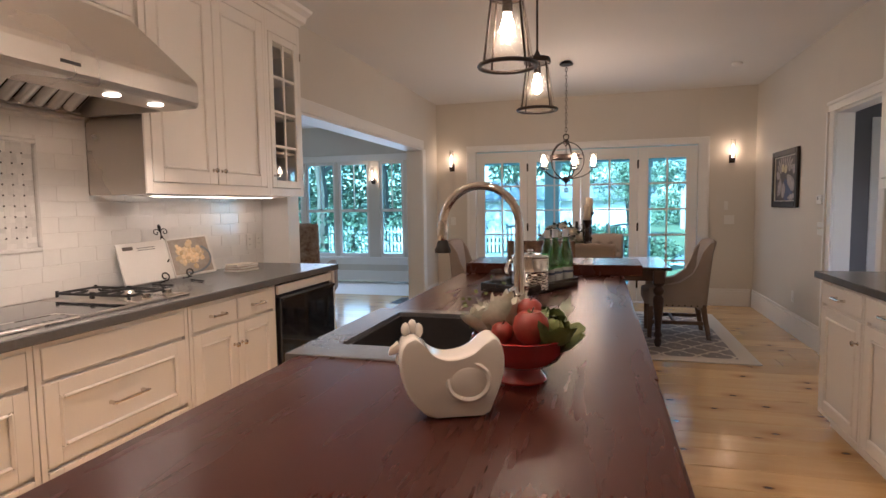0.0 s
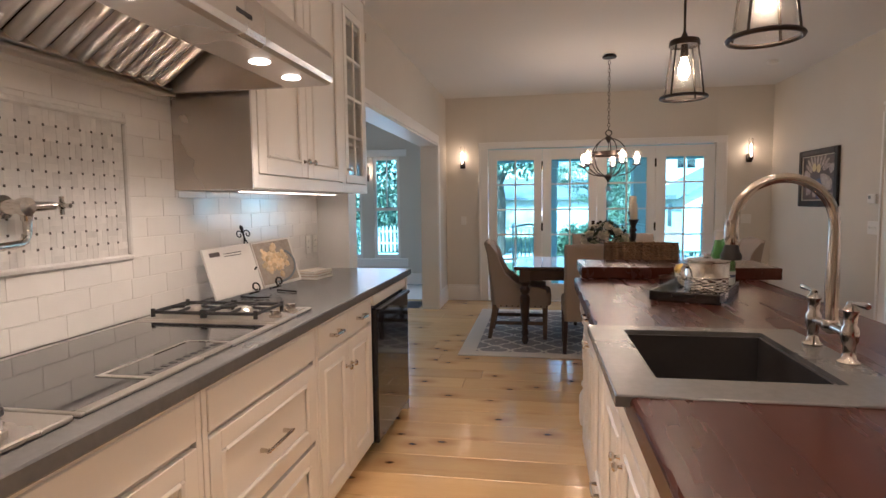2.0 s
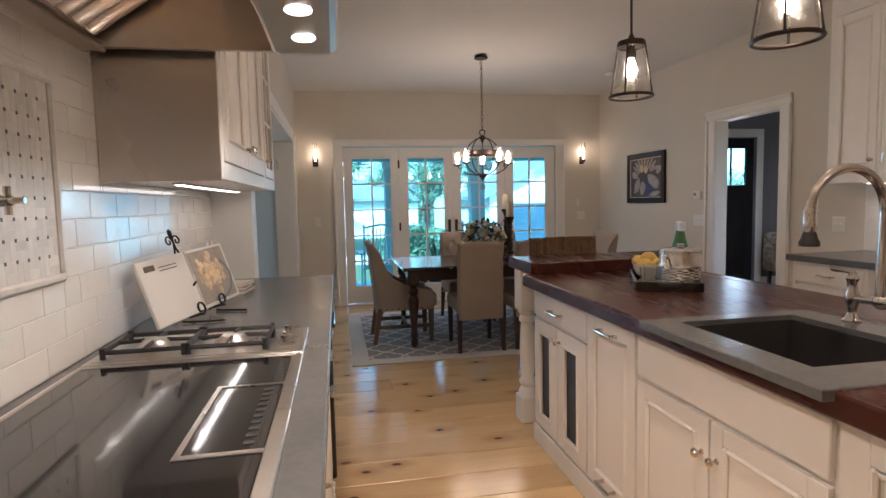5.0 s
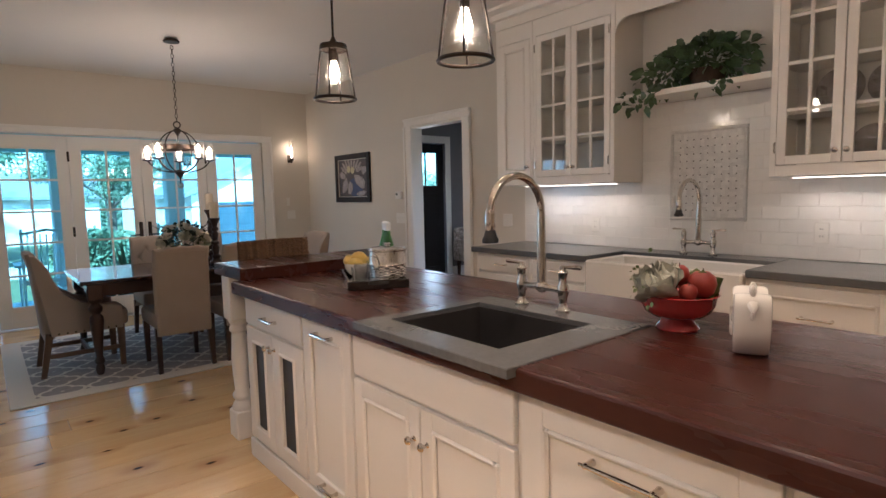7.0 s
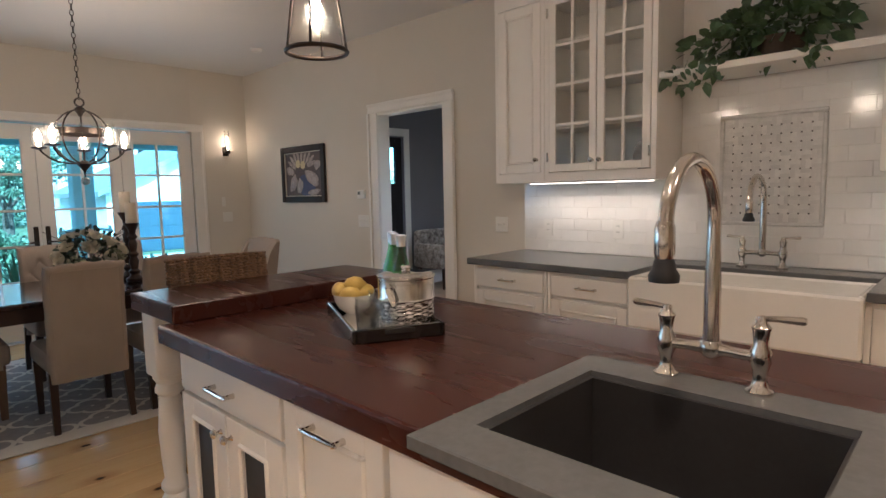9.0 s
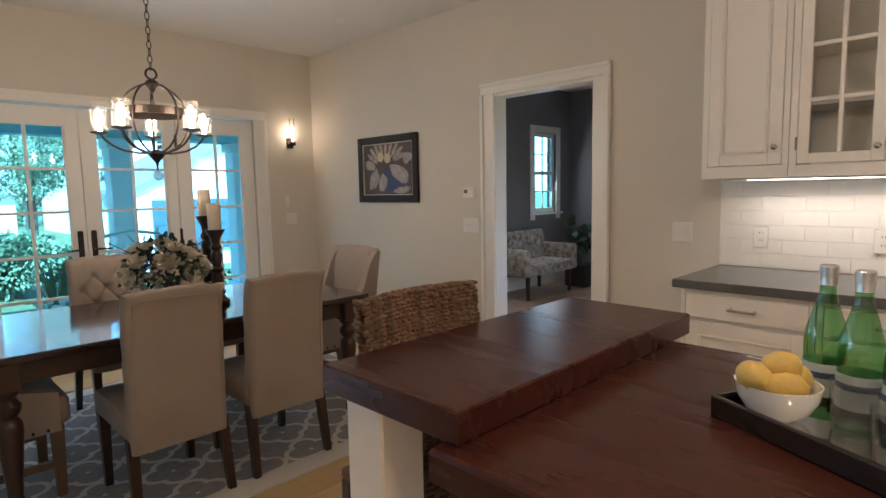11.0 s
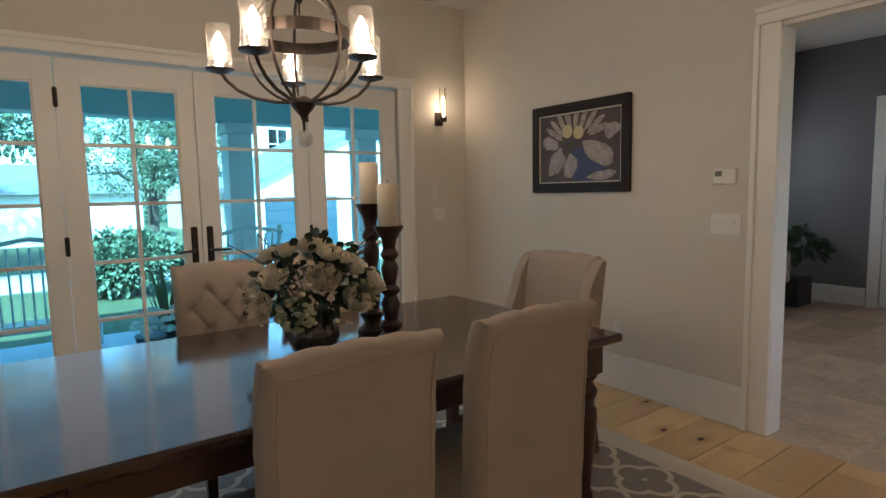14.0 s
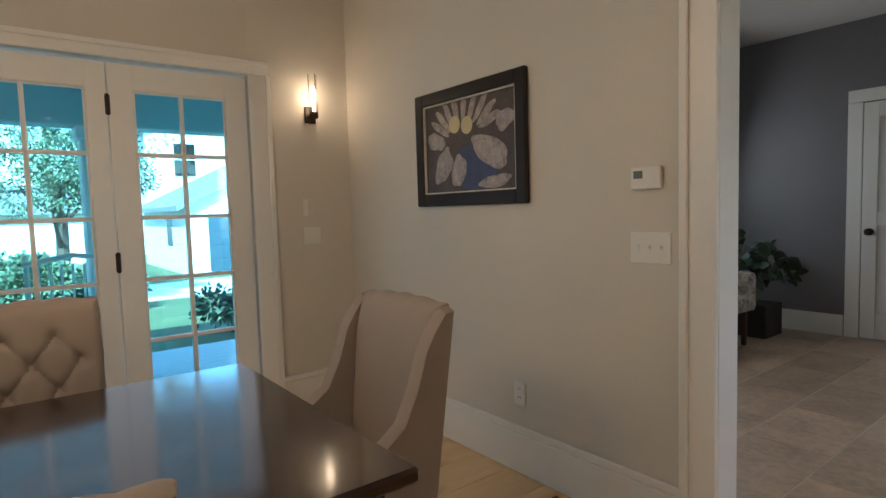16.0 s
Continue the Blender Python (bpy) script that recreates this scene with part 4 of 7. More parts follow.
def curved_back(b, w, z0, z1, thick, lean, roll=.05, nx=11, nz=12, tuft=()):
    """An upholstered back that leans and rolls backwards at its top; it faces +y. tuft: (x, z) of buttons."""
    def y_at(s):
        return -lean * s - roll * max(0, (s - .75) / .25) ** 2
    vs, fs = [], []
    crest, flank = [.93, .95, .965, .98, .99, 1], [.90, .93, .96, .985, 1]
    ss = [.92 * j / nz for j in range(nz)] + crest
    uu = [-f for f in flank[::-1]] + [-.88 + 1.76 * i / nx for i in range(nx + 1)] + flank
    nx, nz = len(uu) - 1, len(ss) - 1

    def groove(x, z):
        g = 0
        for k, p in enumerate(tuft):
            for q in tuft[:k]:
                dx, dz = q[0] - p[0], q[1] - p[1]
                n2 = dx * dx + dz * dz
                if n2 > .0165 or abs(dz) < .01:
                    continue
                f = min(1, max(0, ((x - p[0]) * dx + (z - p[1]) * dz) / n2))
                g = max(g, math.exp(-((x - p[0] - f * dx) ** 2 + (z - p[1] - f * dz) ** 2) / .00006))
        return g
    for side in (0, 1):
        for j in range(nz + 1):
            s = ss[j]
            z = z0 + (z1 - z0) * s
            for i in range(nx + 1):
                u = uu[i]
                x = w / 2 * u
                edge = 1 - math.sqrt(1 - (1 - min(1, (1 - abs(u)) / .14)) ** 2)
                top = 1 - math.sqrt(1 - (1 - min(1, (1 - s) / .06)) ** 2)
                y = y_at(s) + (thick / 2 if side else -thick / 2) * (1 - .85 * max(edge, top))
                y += .0022 * noise.noise(Vector((x * 9, z * 7, w * 50 + side))) + .0012 * noise.noise(Vector((x * 26, z * 14, side * 3)))
                zz = z - (.012 * u * u - .007 * abs(math.cos(u * 6.3))) * max(0, (s - .9) / .1)
                x *= 1 - .012 * abs(math.sin(z * 24)) * (abs(u) > .9)
                if side:
                    for tx, tz in tuft:
                        y -= .016 * math.exp(-(((x - tx) / .024) ** 2 + ((z - tz) / .024) ** 2))
                    if tuft:
                        y -= .010 * groove(x, z)
                vs.append((x, y, zz))
    n = (nx + 1) * (nz + 1)
    for j in range(nz):
        for i in range(nx):
            a = j * (nx + 1) + i
            fs.append((a, a + 1, a + nx + 2, a + nx + 1))
            fs.append((n + a, n + a + nx + 1, n + a + nx + 2, n + a + 1))
    rim = [i for i in range(nx + 1)] + [(j + 1) * (nx + 1) - 1 for j in range(1, nz + 1)] + [nz * (nx + 1) + i for i in range(nx - 1, -1, -1)] + [j * (nx + 1) for j in range(nz - 1, 0, -1)]
    for k in range(len(rim)):
        a, c = rim[k], rim[(k + 1) % len(rim)]
        fs.append((a, n + a, n + c, c))
    return b.add(vs, fs)


def leg_piece(b, x, y, x2, y2, h, r0=.022, r1=.016):
    return b.add([(x2 + sx * r1, y2 + sy * r1, .012) for sx, sy in ((-1, -1), (1, -1), (1, 1), (-1, 1))] + [(x + sx * r0, y + sy * r0, h) for sx, sy in ((-1, -1), (1, -1), (1, 1), (-1, 1))],
                 [(3, 2, 1, 0), (4, 5, 6, 7), (0, 1, 5, 4), (1, 2, 6, 5), (2, 3, 7, 6), (3, 0, 4, 7)])


def parsons_chair(loc, rz, label, tufted=False):
    """Side chair, facing +y of its own frame; the back is at -y."""
    t = thing("dining_chair", loc, label, "chair", "upholstered side chairs", rz=rz)
    part("seat", rounded_slab(B(pose(0, .0, 0)), .43, .48, .13, .35, .03, .015), M_LINEN, t, smooth=True, world_coords=False)
    tufts = [(x, z) for k, z in enumerate((.60, .69, .78, .87)) for x in ((-.07, .07) if k % 2 else (-.14, 0, .14))] if tufted else ()
    nx, nz = (52, 60) if tufted else (26, 26)
    bk = part("backrest", curved_back(B(pose(0, -.225, 0)), .415, .30, .985, .085, .03, .035, nx, nz, tufts), M_LINEN, t, smooth=True, world_coords=False)
    part("piping", B().tube([(x, -.2665 - .03 * (z - .3) / .685 - .035 * max(0, ((z - .3) / .685 - .75) / .25) ** 2, z) for x, z in ((-.178, .33), (-.178, .6), (-.178, .85), (-.176, .935), (-.165, .945), (0, .948), (.165, .945), (.176, .935), (.178, .85), (.178, .6), (.178, .33))], .0035, 6), M_LINEN, bk, smooth=True, world_coords=False)
    for x, z in tufts:
        part("button", B().blob((x, -.212 - .03 * (z - .3) / .68, z), .009, 8, (1, .5, 1)), M_LINEN, bk, smooth=True, world_coords=False)
    for x, y, dx, dy in ((-.19, .19, 0, .0), (.19, .19, 0, 0), (-.19, -.22, -.01, -.05), (.19, -.22, .01, -.05)):
        part("leg", leg_piece(B(), x, y, x + dx, y + dy, .36), M_LEG, t, "dark wooden tapered leg", world_coords=False)
    return t


ch = parsons_chair((-.32, 5.20, 0), 0, "beige linen side chair with dark wooden legs")
copy_thing(ch, pose(-.845, 5.20, 0, 0, 0, 0))
tc_ = parsons_chair((-.69, 6.33, 0), 180, "beige linen side chair with button-tufted back", True)
copy_thing(tc_, pose(-.20, 6.33, 0, 0, 0, 180))


WQ = [0, .08, .2, .35, .5, .65, .8, 1]
WY = [-.335, -.30, -.235, -.20, -.15, -.03, .12, .24]
WZ = [.965, .96, .87, .76, .66, .575, .545, .52]


def wing_chair(loc, rz, label):
    """Host chair with sloping wings, facing +y."""
    t = thing("host_chair", loc, label, "chair", "winged host chairs", rz=rz)
    part("seat", rounded_slab(B(pose(0, .02, 0)), .45, .54, .14, .34, .03, .02), M_LINEN, t, smooth=True, world_coords=False)
    part("backrest", curved_back(B(pose(0, -.25, 0)), .44, .30, .975, .075, .06, .03, 16, 14), M_LINEN, t, smooth=True, world_coords=False)
    for s in (-1, 1):
        vs, fs = [], []
        n = 14
        for k in range(n + 1):
            q = k / n
            y = float(np.interp(q, WQ, WY))
            z = float(np.interp(q, WQ, WZ))
            top = z - .0
            for dx in (-.028, .0, .028):
                vs.append((s * .235 + dx, y, top - (.012 if dx else 0)))
            yb = y + .095 * (1 - q) ** 2
            vs.append((s * .235 + .028, yb, .33)); vs.append((s * .235 - .028, yb, .33))
        for k in range(n):
            a, c = k * 5, (k + 1) * 5
            for i, j in ((0, 1), (1, 2), (2, 3), (3, 4), (4, 0)):
                fs.append((a + i, a + j, c + j, c + i))
        fs += [(4, 3, 2, 1, 0), tuple(n * 5 + i for i in range(5))]
        w = part("wing", B().add(vs, fs), M_LINEN, t, smooth=True, world_coords=False)
        for k in range(9):
            part("nail_head", B().blob((s * .264, -.25 + k * .055, .345), .008, 6, (.5, 1, 1)), M_IRON, w, "bronze nail head", world_coords=False)
    for x, y, dx, dy in ((-.21, .23, 0, .0), (.21, .23, 0, 0), (-.21, -.25, -.01, -.06), (.21, -.25, .01, -.06)):
        part("leg", leg_piece(B(), x, y, x + dx, y + dy, .35, .026, .018), M_OAK, t, "weathered wooden leg", world_coords=False)
    part("stretcher", B().box(-.20, -.012, .15, .20, .012, .185, .003).box(-.222, -.26, .15, -.198, .22, .185, .003).box(.198, -.26, .15, .222, .22, .185, .003), M_OAK, t, world_coords=False)
    return t


wc = wing_chair((.455, 5.83, 0), 90, "beige linen host chair with sloping wings and nail heads")
copy_thing(wc, pose(-1.44, 5.66, 0, 0, 0, -90))

# ---- lamps ----
def pendant(y, label):
    t = thing("pendant_lamp", (-.58, y, 1.835), label, "pendant lamp", "pendants over island")
    x = -.58
    part("ceiling_plate", B().lathe([(.06, 0), (.065, .008), (.05, .022), (.012, .028)], 20, (x, y, CZ - .03)), M_IRON, t, smooth=True)
    part("rod", B().tube([(x, y, 2.13), (x, y, CZ - .01)], .006, 8), M_IRON, t, smooth=True)
    part("cap", B().lathe([(.068, .0), (.070, .012), (.066, .022), (.02, .03), (.012, .05), (.008, .06)], 20, (x, y, 2.09)), M_IRON, t, smooth=True)

    def ring(r, z, k, w):
        return B().tube([(x + r * math.cos(2 * math.pi * i / 32), y + r * math.sin(2 * math.pi * i / 32), z) for i in range(32)], w, 6, True)
    part("bottom_ring", ring(.104, 1.842, 32, .008), M_IRON, t, smooth=True)
    part("top_ring", ring(.066, 2.088, 32, .006), M_IRON, t, smooth=True)
    for k in range(4):
        a = math.pi / 4 + k * math.pi / 2
        part("strut", B().tube([(x + .103 * math.cos(a), y + .103 * math.sin(a), 1.845), (x + .068 * math.cos(a), y + .068 * math.sin(a), 2.09)], .0045, 6), M_IRON, t)
    g = part("glass_shade", B().lathe([(.094, 1.852), (.076, 1.97), (.058, 2.084)], 32, (x, y, 0), closed=False), M_SEEDED, t, "clear seeded glass shade", smooth=True)
    g.visible_shadow = False
    part("socket", B().lathe([(.018, 2.03), (.02, 2.04), (.016, 2.09)], 14, (x, y, 0)), M_IRON, t, smooth=True)
    bulb = part("bulb", B().lathe([(.004, 1.925), (.020, 1.94), (.028, 1.965), (.024, 1.99), (.014, 2.02), (.013, 2.03)], 16, (x, y, 0)), M_BULB, t, "lit filament bulb", smooth=True)
    bulb.visible_shadow = False
    lamp("pendant_light", (x, y, 1.965), PENDANT_W, 'POINT', .028)


DOWN_W, DAY_W = 7.0, 7
PENDANT_W, CANDLE_W, SCONCE_W = 0.62, .54, .06
for y in (2.87, 1.87, .87):
    pendant(y, "dark bronze pendant lamp with tapered seeded glass, lit")


M_CRYSTAL = clear_glass("crystal", (.95, .97, .97), .5, .03, seeded=90)


def chandelier(cx, cy):
    t = thing("chandelier", (cx, cy, 1.50), "dark bronze orb chandelier with five lit glass candle cups", "chandelier")
    part("ceiling_plate", B().lathe([(.065, 0), (.07, .01), (.05, .028), (.012, .034)], 20, (cx, cy, CZ - .036)), M_IRON, t, smooth=True)
    for k in range(19):
        z = 2.062 + k * .0375
        if z > CZ - .05:
            break
        r, h = .011, .019
        pts = []
        for i in range(12):
            a = 2 * math.pi * i / 12
            u, v = r * math.cos(a), h * 1.15 * math.sin(a)
            pts.append((cx + (u if k % 2 else 0), cy + (0 if k % 2 else u), z + v))
        part("chain_link", B().tube(pts, .0028, 5, True), M_IRON, t)
    part("loop", B().tube([(cx + .028 * math.cos(2 * math.pi * i / 20), cy, 2.022 + .028 * math.sin(2 * math.pi * i / 20)) for i in range(20)], .006, 6, True), M_IRON, t, smooth=True)
    part("hub", B().lathe([(.008, 1.925), (.018, 1.945), (.036, 1.968), (.03, 1.983), (.012, 1.995)], 16, (cx, cy, 0)), M_IRON, t, smooth=True)
    part("inner_rod", B().tube([(cx, cy, 1.885), (cx, cy, 1.93)], .003, 6), M_IRON, t)
    part("inner_crystal", B().lathe([(0, -.032), (.012, -.018), (.014, -.004), (.006, .014), (0, .02)], 8, (cx, cy, 1.87)), M_CRYSTAL, t, "small clear crystal drop")
    part("finial", B().lathe([(.004, 1.505), (.006, 1.54), (.014, 1.556), (.036, 1.582), (.045, 1.597), (.030, 1.612), (.012, 1.622)], 16, (cx, cy, 0)), M_IRON, t, smooth=True)
    part("crystal", B().blob((cx, cy, 1.478), .030, 10), M_CRYSTAL, t, "clear faceted crystal ball")
    R, RB = .180, .165
    b = B()
    n = 40
    vs = []
    for i in range(n):
        a = 2 * math.pi * i / n
        for r, z in ((RB - .004, 1.798), (RB + .002, 1.798), (RB + .002, 1.838), (RB - .004, 1.838)):
            vs.append((cx + r * math.cos(a), cy + r * math.sin(a), z))
    fs = [(i * 4 + j, i * 4 + (j + 1) % 4, ((i + 1) % n) * 4 + (j + 1) % 4, ((i + 1) % n) * 4 + j) for i in range(n) for j in range(4)]
    part("band", b.add(vs, fs), M_IRON, t)
    for k in range(5):
        a = math.pi * 2 * k / 5 + .05
        ca, sa = math.cos(a), math.sin(a)
        hoop = [(cx + R * math.sin(th) * ca, cy + R * math.sin(th) * sa, 1.785 + .187 * math.cos(th)) for th in [math.pi * i / 20 for i in range(21)]]
        part("hoop", B().tube(hoop, .0055, 6), M_IRON, t, smooth=True)
        arm = [(cx + r * ca, cy + r * sa, z) for r, z in ((.03, 1.600), (.09, 1.602), (.16, 1.616), (.215, 1.643), (.252, 1.676), (.270, 1.704))]
        part("arm", B().tube(arm, .0065, 6), M_IRON, t, smooth=True)
        px, py = cx + .272 * ca, cy + .272 * sa
        part("cup", B().lathe([(.008, 1.697), (.045, 1.708), (.048, 1.714), (.01, 1.719)], 18, (px, py, 0)), M_IRON, t, smooth=True)
        g = part("glass_cylinder", B().lathe([(.039, 1.718), (.039, 1.857)], 22, (px, py, 0), closed=False), M_ETCHED, t, "clear seeded glass cylinder", smooth=True)
        g.visible_shadow = False
        bb = part("bulb", B().lathe([(.011, 1.719), (.012, 1.747), (.022, 1.772), (.020, 1.802), (.008, 1.827), (.002, 1.836)], 12, (px, py, 0)), M_SMALLBULB, t, "lit candle bulb", smooth=True)
        bb.visible_shadow = False
        lamp("candle_light", (px, py, 1.792), CANDLE_W, 'POINT', .016)


chandelier(-.595, 5.755)


def sconce(x, y=YN - .001, dz=0.0, label="dark bronze wall sconce with lit glass tube", group="wall sconces by French doors"):
    w = Matrix.Translation((0, 0, dz))
    t = thing("wall_sconce", (x, y, 1.83 + dz), label, "sconce", group)
    part("backplate", B(w).box(x - .035, y - .016, 1.825, x + .035, y, 1.93, .003), M_IRON, t)
    part("arm", B(w).box(x - .014, y - .075, 1.855, x + .014, y - .016, 1.872, .002), M_IRON, t)
    part("holder", B(w).lathe([(.024, 1.85), (.027, 1.855), (.027, 1.885), (.018, 1.89)], 14, (x, y - .07, 0)), M_IRON, t, smooth=True)
    g = part("glass_tube", B(w).lathe([(.027, 1.886), (.027, 2.12)], 20, (x, y - .07, 0), closed=False), M_SEEDED, t, "clear glass tube", smooth=True)
    g.visible_shadow = False
    for k in range(3):
        a = math.pi * 2 * k / 3 + .5
        part("strip", B(w).tube([(x + .029 * math.cos(a), y - .07 + .029 * math.sin(a), 1.885), (x + .029 * math.cos(a), y - .07 + .029 * math.sin(a), 2.12)], .002, 4), M_IRON, t)
    bb = part("bulb", B(w).lathe([(.007, 1.89), (.008, 1.96), (.013, 1.985), (.011, 2.02), (.002, 2.05)], 12, (x, y - .07, 0)), M_SMALLBULB, t, "lit candle bulb", smooth=True)
    bb.visible_shadow = False
    lamp("sconce_light", (x, y - .07, 2.01 + dz), SCONCE_W, 'POINT', .016)


sconce(1.345)
sconce(-2.305)
sconce(-4.135, 9.149, -.085, "dark bronze wall sconce with lit glass tube between sunroom windows", "sunroom sconces")


def strip_light(x0, y0, x1, y1, z, power, name="under_cabinet_light"):
    t = thing(name, ((x0 + x1) / 2, (y0 + y1) / 2, z), "slim white lit strip lamp under wall cabinet", "strip lamp", "under-cabinet strips")
    part("housing", B().box(x0, y0, z - .007, x1, y1, z, .002), M_PLASTIC, t)
    x = (x0 + x1) / 2
    part("lens", B().box(x - .011, y0 + .02, z - .0095, x + .011, y1 - .02, z - .0072, .001), M_STRIP, t, "long lit lens")
    for k in range(4):
        y = y0 + (y1 - y0) * (k + .5) / 4
        lamp("strip_lamp", (x, y, z - .013), power / 4, 'SPOT', .012, (1, .74, .50), spot=160)


strip_light(-2.62, 2.3, -2.58, 3.5, 1.419, .38)
strip_light(1.40, 2.52, 1.44, 3.4, 1.399, 1.5)
strip_light(1.40, .3, 1.44, 1.45, 1.399, 1.6)

# recessed ceiling lamps over the cooking side
for x, y in ((-1.6, 1.3), (-1.6, -.3), (.35, .9), (.35, -.9)):
    t = thing("ceiling_downlight", (x, y, CZ - .012), "white round recessed ceiling lamp, lit", "downlight", "ceiling downlights")
    part("trim_ring", B().lathe([(.055, -.004), (.075, -.010), (.08, -.003), (.08, 0), (.055, 0)], 24, (x, y, CZ - .001), closed=False), M_PLASTIC, t, smooth=True)
    part("lens", B().lathe([(.0, -.003), (.054, -.003)], 24, (x, y, CZ - .001), closed=False), M_STRIP, t, "lit lens")
    lamp("downlight", (x, y, CZ - .02), DOWN_W * (1.6 if x < 0 else .95), 'SPOT', .05, WARM, spot=125 if x < 0 else 88)
# daylight standing in the window openings
SKYBLUE = (0.78, 0.92, 1.0)
lamp("daylight", (-5.2, 9.12, 1.3), DAY_W, 'AREA', (3.4, 1.6), SKYBLUE, target=(-5.2, 5, .9))
lamp("daylight", (5.05, 7.09, 1.6), DAY_W * .14, 'AREA', (.5, 1.0), (1, .88, .74), target=(4.6, 3, .5))
lamp("daylight", (3.19, 7.09, 1.73), DAY_W * .16, 'AREA', (.6, .5), (1, .84, .66), target=(3.0, 3, .5))
# fill lamp added at the unseen south opening, brightens floor by doorway
hall_fill = lamp("daylight", (3.0, 1.98, 1.5), DAY_W * .11, 'AREA', (1.3, 1.1), (1, .86, .68), target=(2.9, 4.6, 0))
hall_fill.data.spread = radians(75)
lamp("daylight", (-.5, 7.66, 1.1), DAY_W * .13, 'AREA', (2.8, 1.7), SKYBLUE, target=(-.5, 3, .8))

# ---- ground outside ----
M_GRASS = material("lawn", (0.11, 0.14, 0.06), 0.9, vary=0.5, scale=1.5, fine=60, bump=0.6, bump_dist=0.02)
solid("ground", B().box(-400, -400, -.60, 400, 400, -.45), M_GRASS, "green lawn around house", "ground", kind="structure")

# ---- cooking counter ----
CT = .9265
t = thing("gas_cooktop", (-2.44, 1.91, CT), "steel two-burner gas cooktop with black iron grates", "cooktop")
part("tray", B().box(-2.72, 1.755, CT, -2.165, 2.065, CT + .010, .003).box(-2.70, 1.775, CT + .010, -2.185, 2.045, CT + .012), M_STEEL, t)
for x in (-2.58, -2.37):
    bn = part("burner", B().lathe([(.05, 0), (.052, .008), (.04, .016), (.034, .024), (.0, .026)], 20, (x, 1.905, CT + .012)), M_STEEL, t, "steel burner head", smooth=True)
    g = B()
    for y in (1.80, 2.01):
        g.tube([(x - .10, y, CT + .030), (x + .10, y, CT + .030)], .0065, 6)
    for xx in (x - .10, x + .10):
        g.tube([(xx, 1.80, CT + .030), (xx, 2.01, CT + .030)], .0065, 6)
        for y in (1.80, 2.01):
            g.tube([(xx, y, CT + .012), (xx, y, CT + .042)], .0075, 6)
    for a in range(4):
        c_, s_ = math.cos(a * math.pi / 2), math.sin(a * math.pi / 2)
        g.tube([(x + c_ * .10, 1.905 + s_ * .105, CT + .031), (x + c_ * .03, 1.905 + s_ * .03, CT + .034)], .006, 6)
    part("grate", g, M_BLACKMAT, t, "black cast-iron grate")
for y in (1.845, 1.975):
    part("dial", B().lathe([(.024, 0), (.024, .008), (.018, .010), (.017, .026), (.0, .028)], 18, (-2.215, y, CT + .012)), M_NICKEL, t, "round metal dial", smooth=True)

t = thing("induction_cooktop", (-2.44, 1.315, CT), "black glass induction cooktop with steel rim", "cooktop")
part("glass_top", B().box(-2.705, .915, CT, -2.195, 1.735, CT + .006), M_BLACK, t)
part("rim", B().box(-2.72, .90, CT, -2.165, .914, CT + .008, .002).box(-2.72, 1.736, CT, -2.165, 1.75, CT + .008, .002).box(-2.72, .914, CT, -2.706, 1.736, CT + .008, .002).box(-2.194, .914, CT, -2.165, 1.736, CT + .008, .002), M_STEEL, t)
part("control_frame", B().box(-2.335, 1.13, CT + .006, -2.325, 1.50, CT + .008).box(-2.325, 1.13, CT + .006, -2.194, 1.145, CT + .008).box(-2.325, 1.49, CT + .006, -2.194, 1.50, CT + .008), M_STEEL, t, "thin steel control frame")
M_MARK = material("printed_grey", (0.03, 0.03, 0.03), 0.4, vary=0.1, scale=9, bump=0)
marks = B()
for k in range(10):
    marks.box(-2.232, 1.17 + k * .031, CT + .0063, -2.214, 1.185 + k * .031, CT + .0068)
part("control_mark", marks, M_MARK, t, "grey printed touch marks")

t = thing("grill_cooktop", (-2.44, .66, CT), "steel grill cooktop with ribbed black grate", "cooktop")
part("tray", B().box(-2.72, .45, CT, -2.165, .885, CT + .012, .003), M_STEEL, t)
part("grate_plate", B().box(-2.70, .47, CT + .012, -2.30, .865, CT + .030, .004), M_BLACKMAT, t)
for k in range(17):
    part("rib", B().box(-2.70 + k * .0238, .47, CT + .030, -2.69 + k * .0238, .865, CT + .040, .002), M_BLACKMAT, t, "black iron rib")
for y in (.56, .77):
    part("dial", B().lathe([(.026, 0), (.026, .008), (.02, .010), (.019, .028), (.0, .03)], 18, (-2.23, y, CT + .012)), M_NICKEL, t, "round metal dial", smooth=True)
part("label_bar", B().box(-2.24, .64, CT + .0122, -2.228, .70, CT + .0128), M_MARK, t, "small grey printed bar")

# pot filler on the mosaic
t = thing("pot_filler", (-2.755, 1.30, 1.35), "polished nickel wall-mounted pot filler tap", "tap")
part("flange", B(frame_of((-2.752, 1.30, 1.35), (0, 1, 0), (1, 0, 0))).lathe([(.034, 0), (.034, .006), (.022, .012), (.020, .06), (.026, .065), (.026, .085), (.0, .088)], 20), M_NICKEL, t, smooth=True)
part("body", B().tube([(-2.70, 1.30, 1.35), (-2.69, 1.34, 1.35), (-2.68, 1.40, 1.352)], [.018, .016, .012], 12).tube([(-2.69, 1.315, 1.35), (-2.69, 1.315, 1.31)], [.02, .014], 12), M_NICKEL, t, smooth=True)
part("cross_handle", B().tube([(-2.68, 1.425, 1.325), (-2.68, 1.425, 1.38)], .007, 8).tube([(-2.71, 1.425, 1.352), (-2.65, 1.425, 1.352)], .007, 8).blob((-2.68, 1.425, 1.352), .013, 10), M_NICKEL, t, smooth=True)
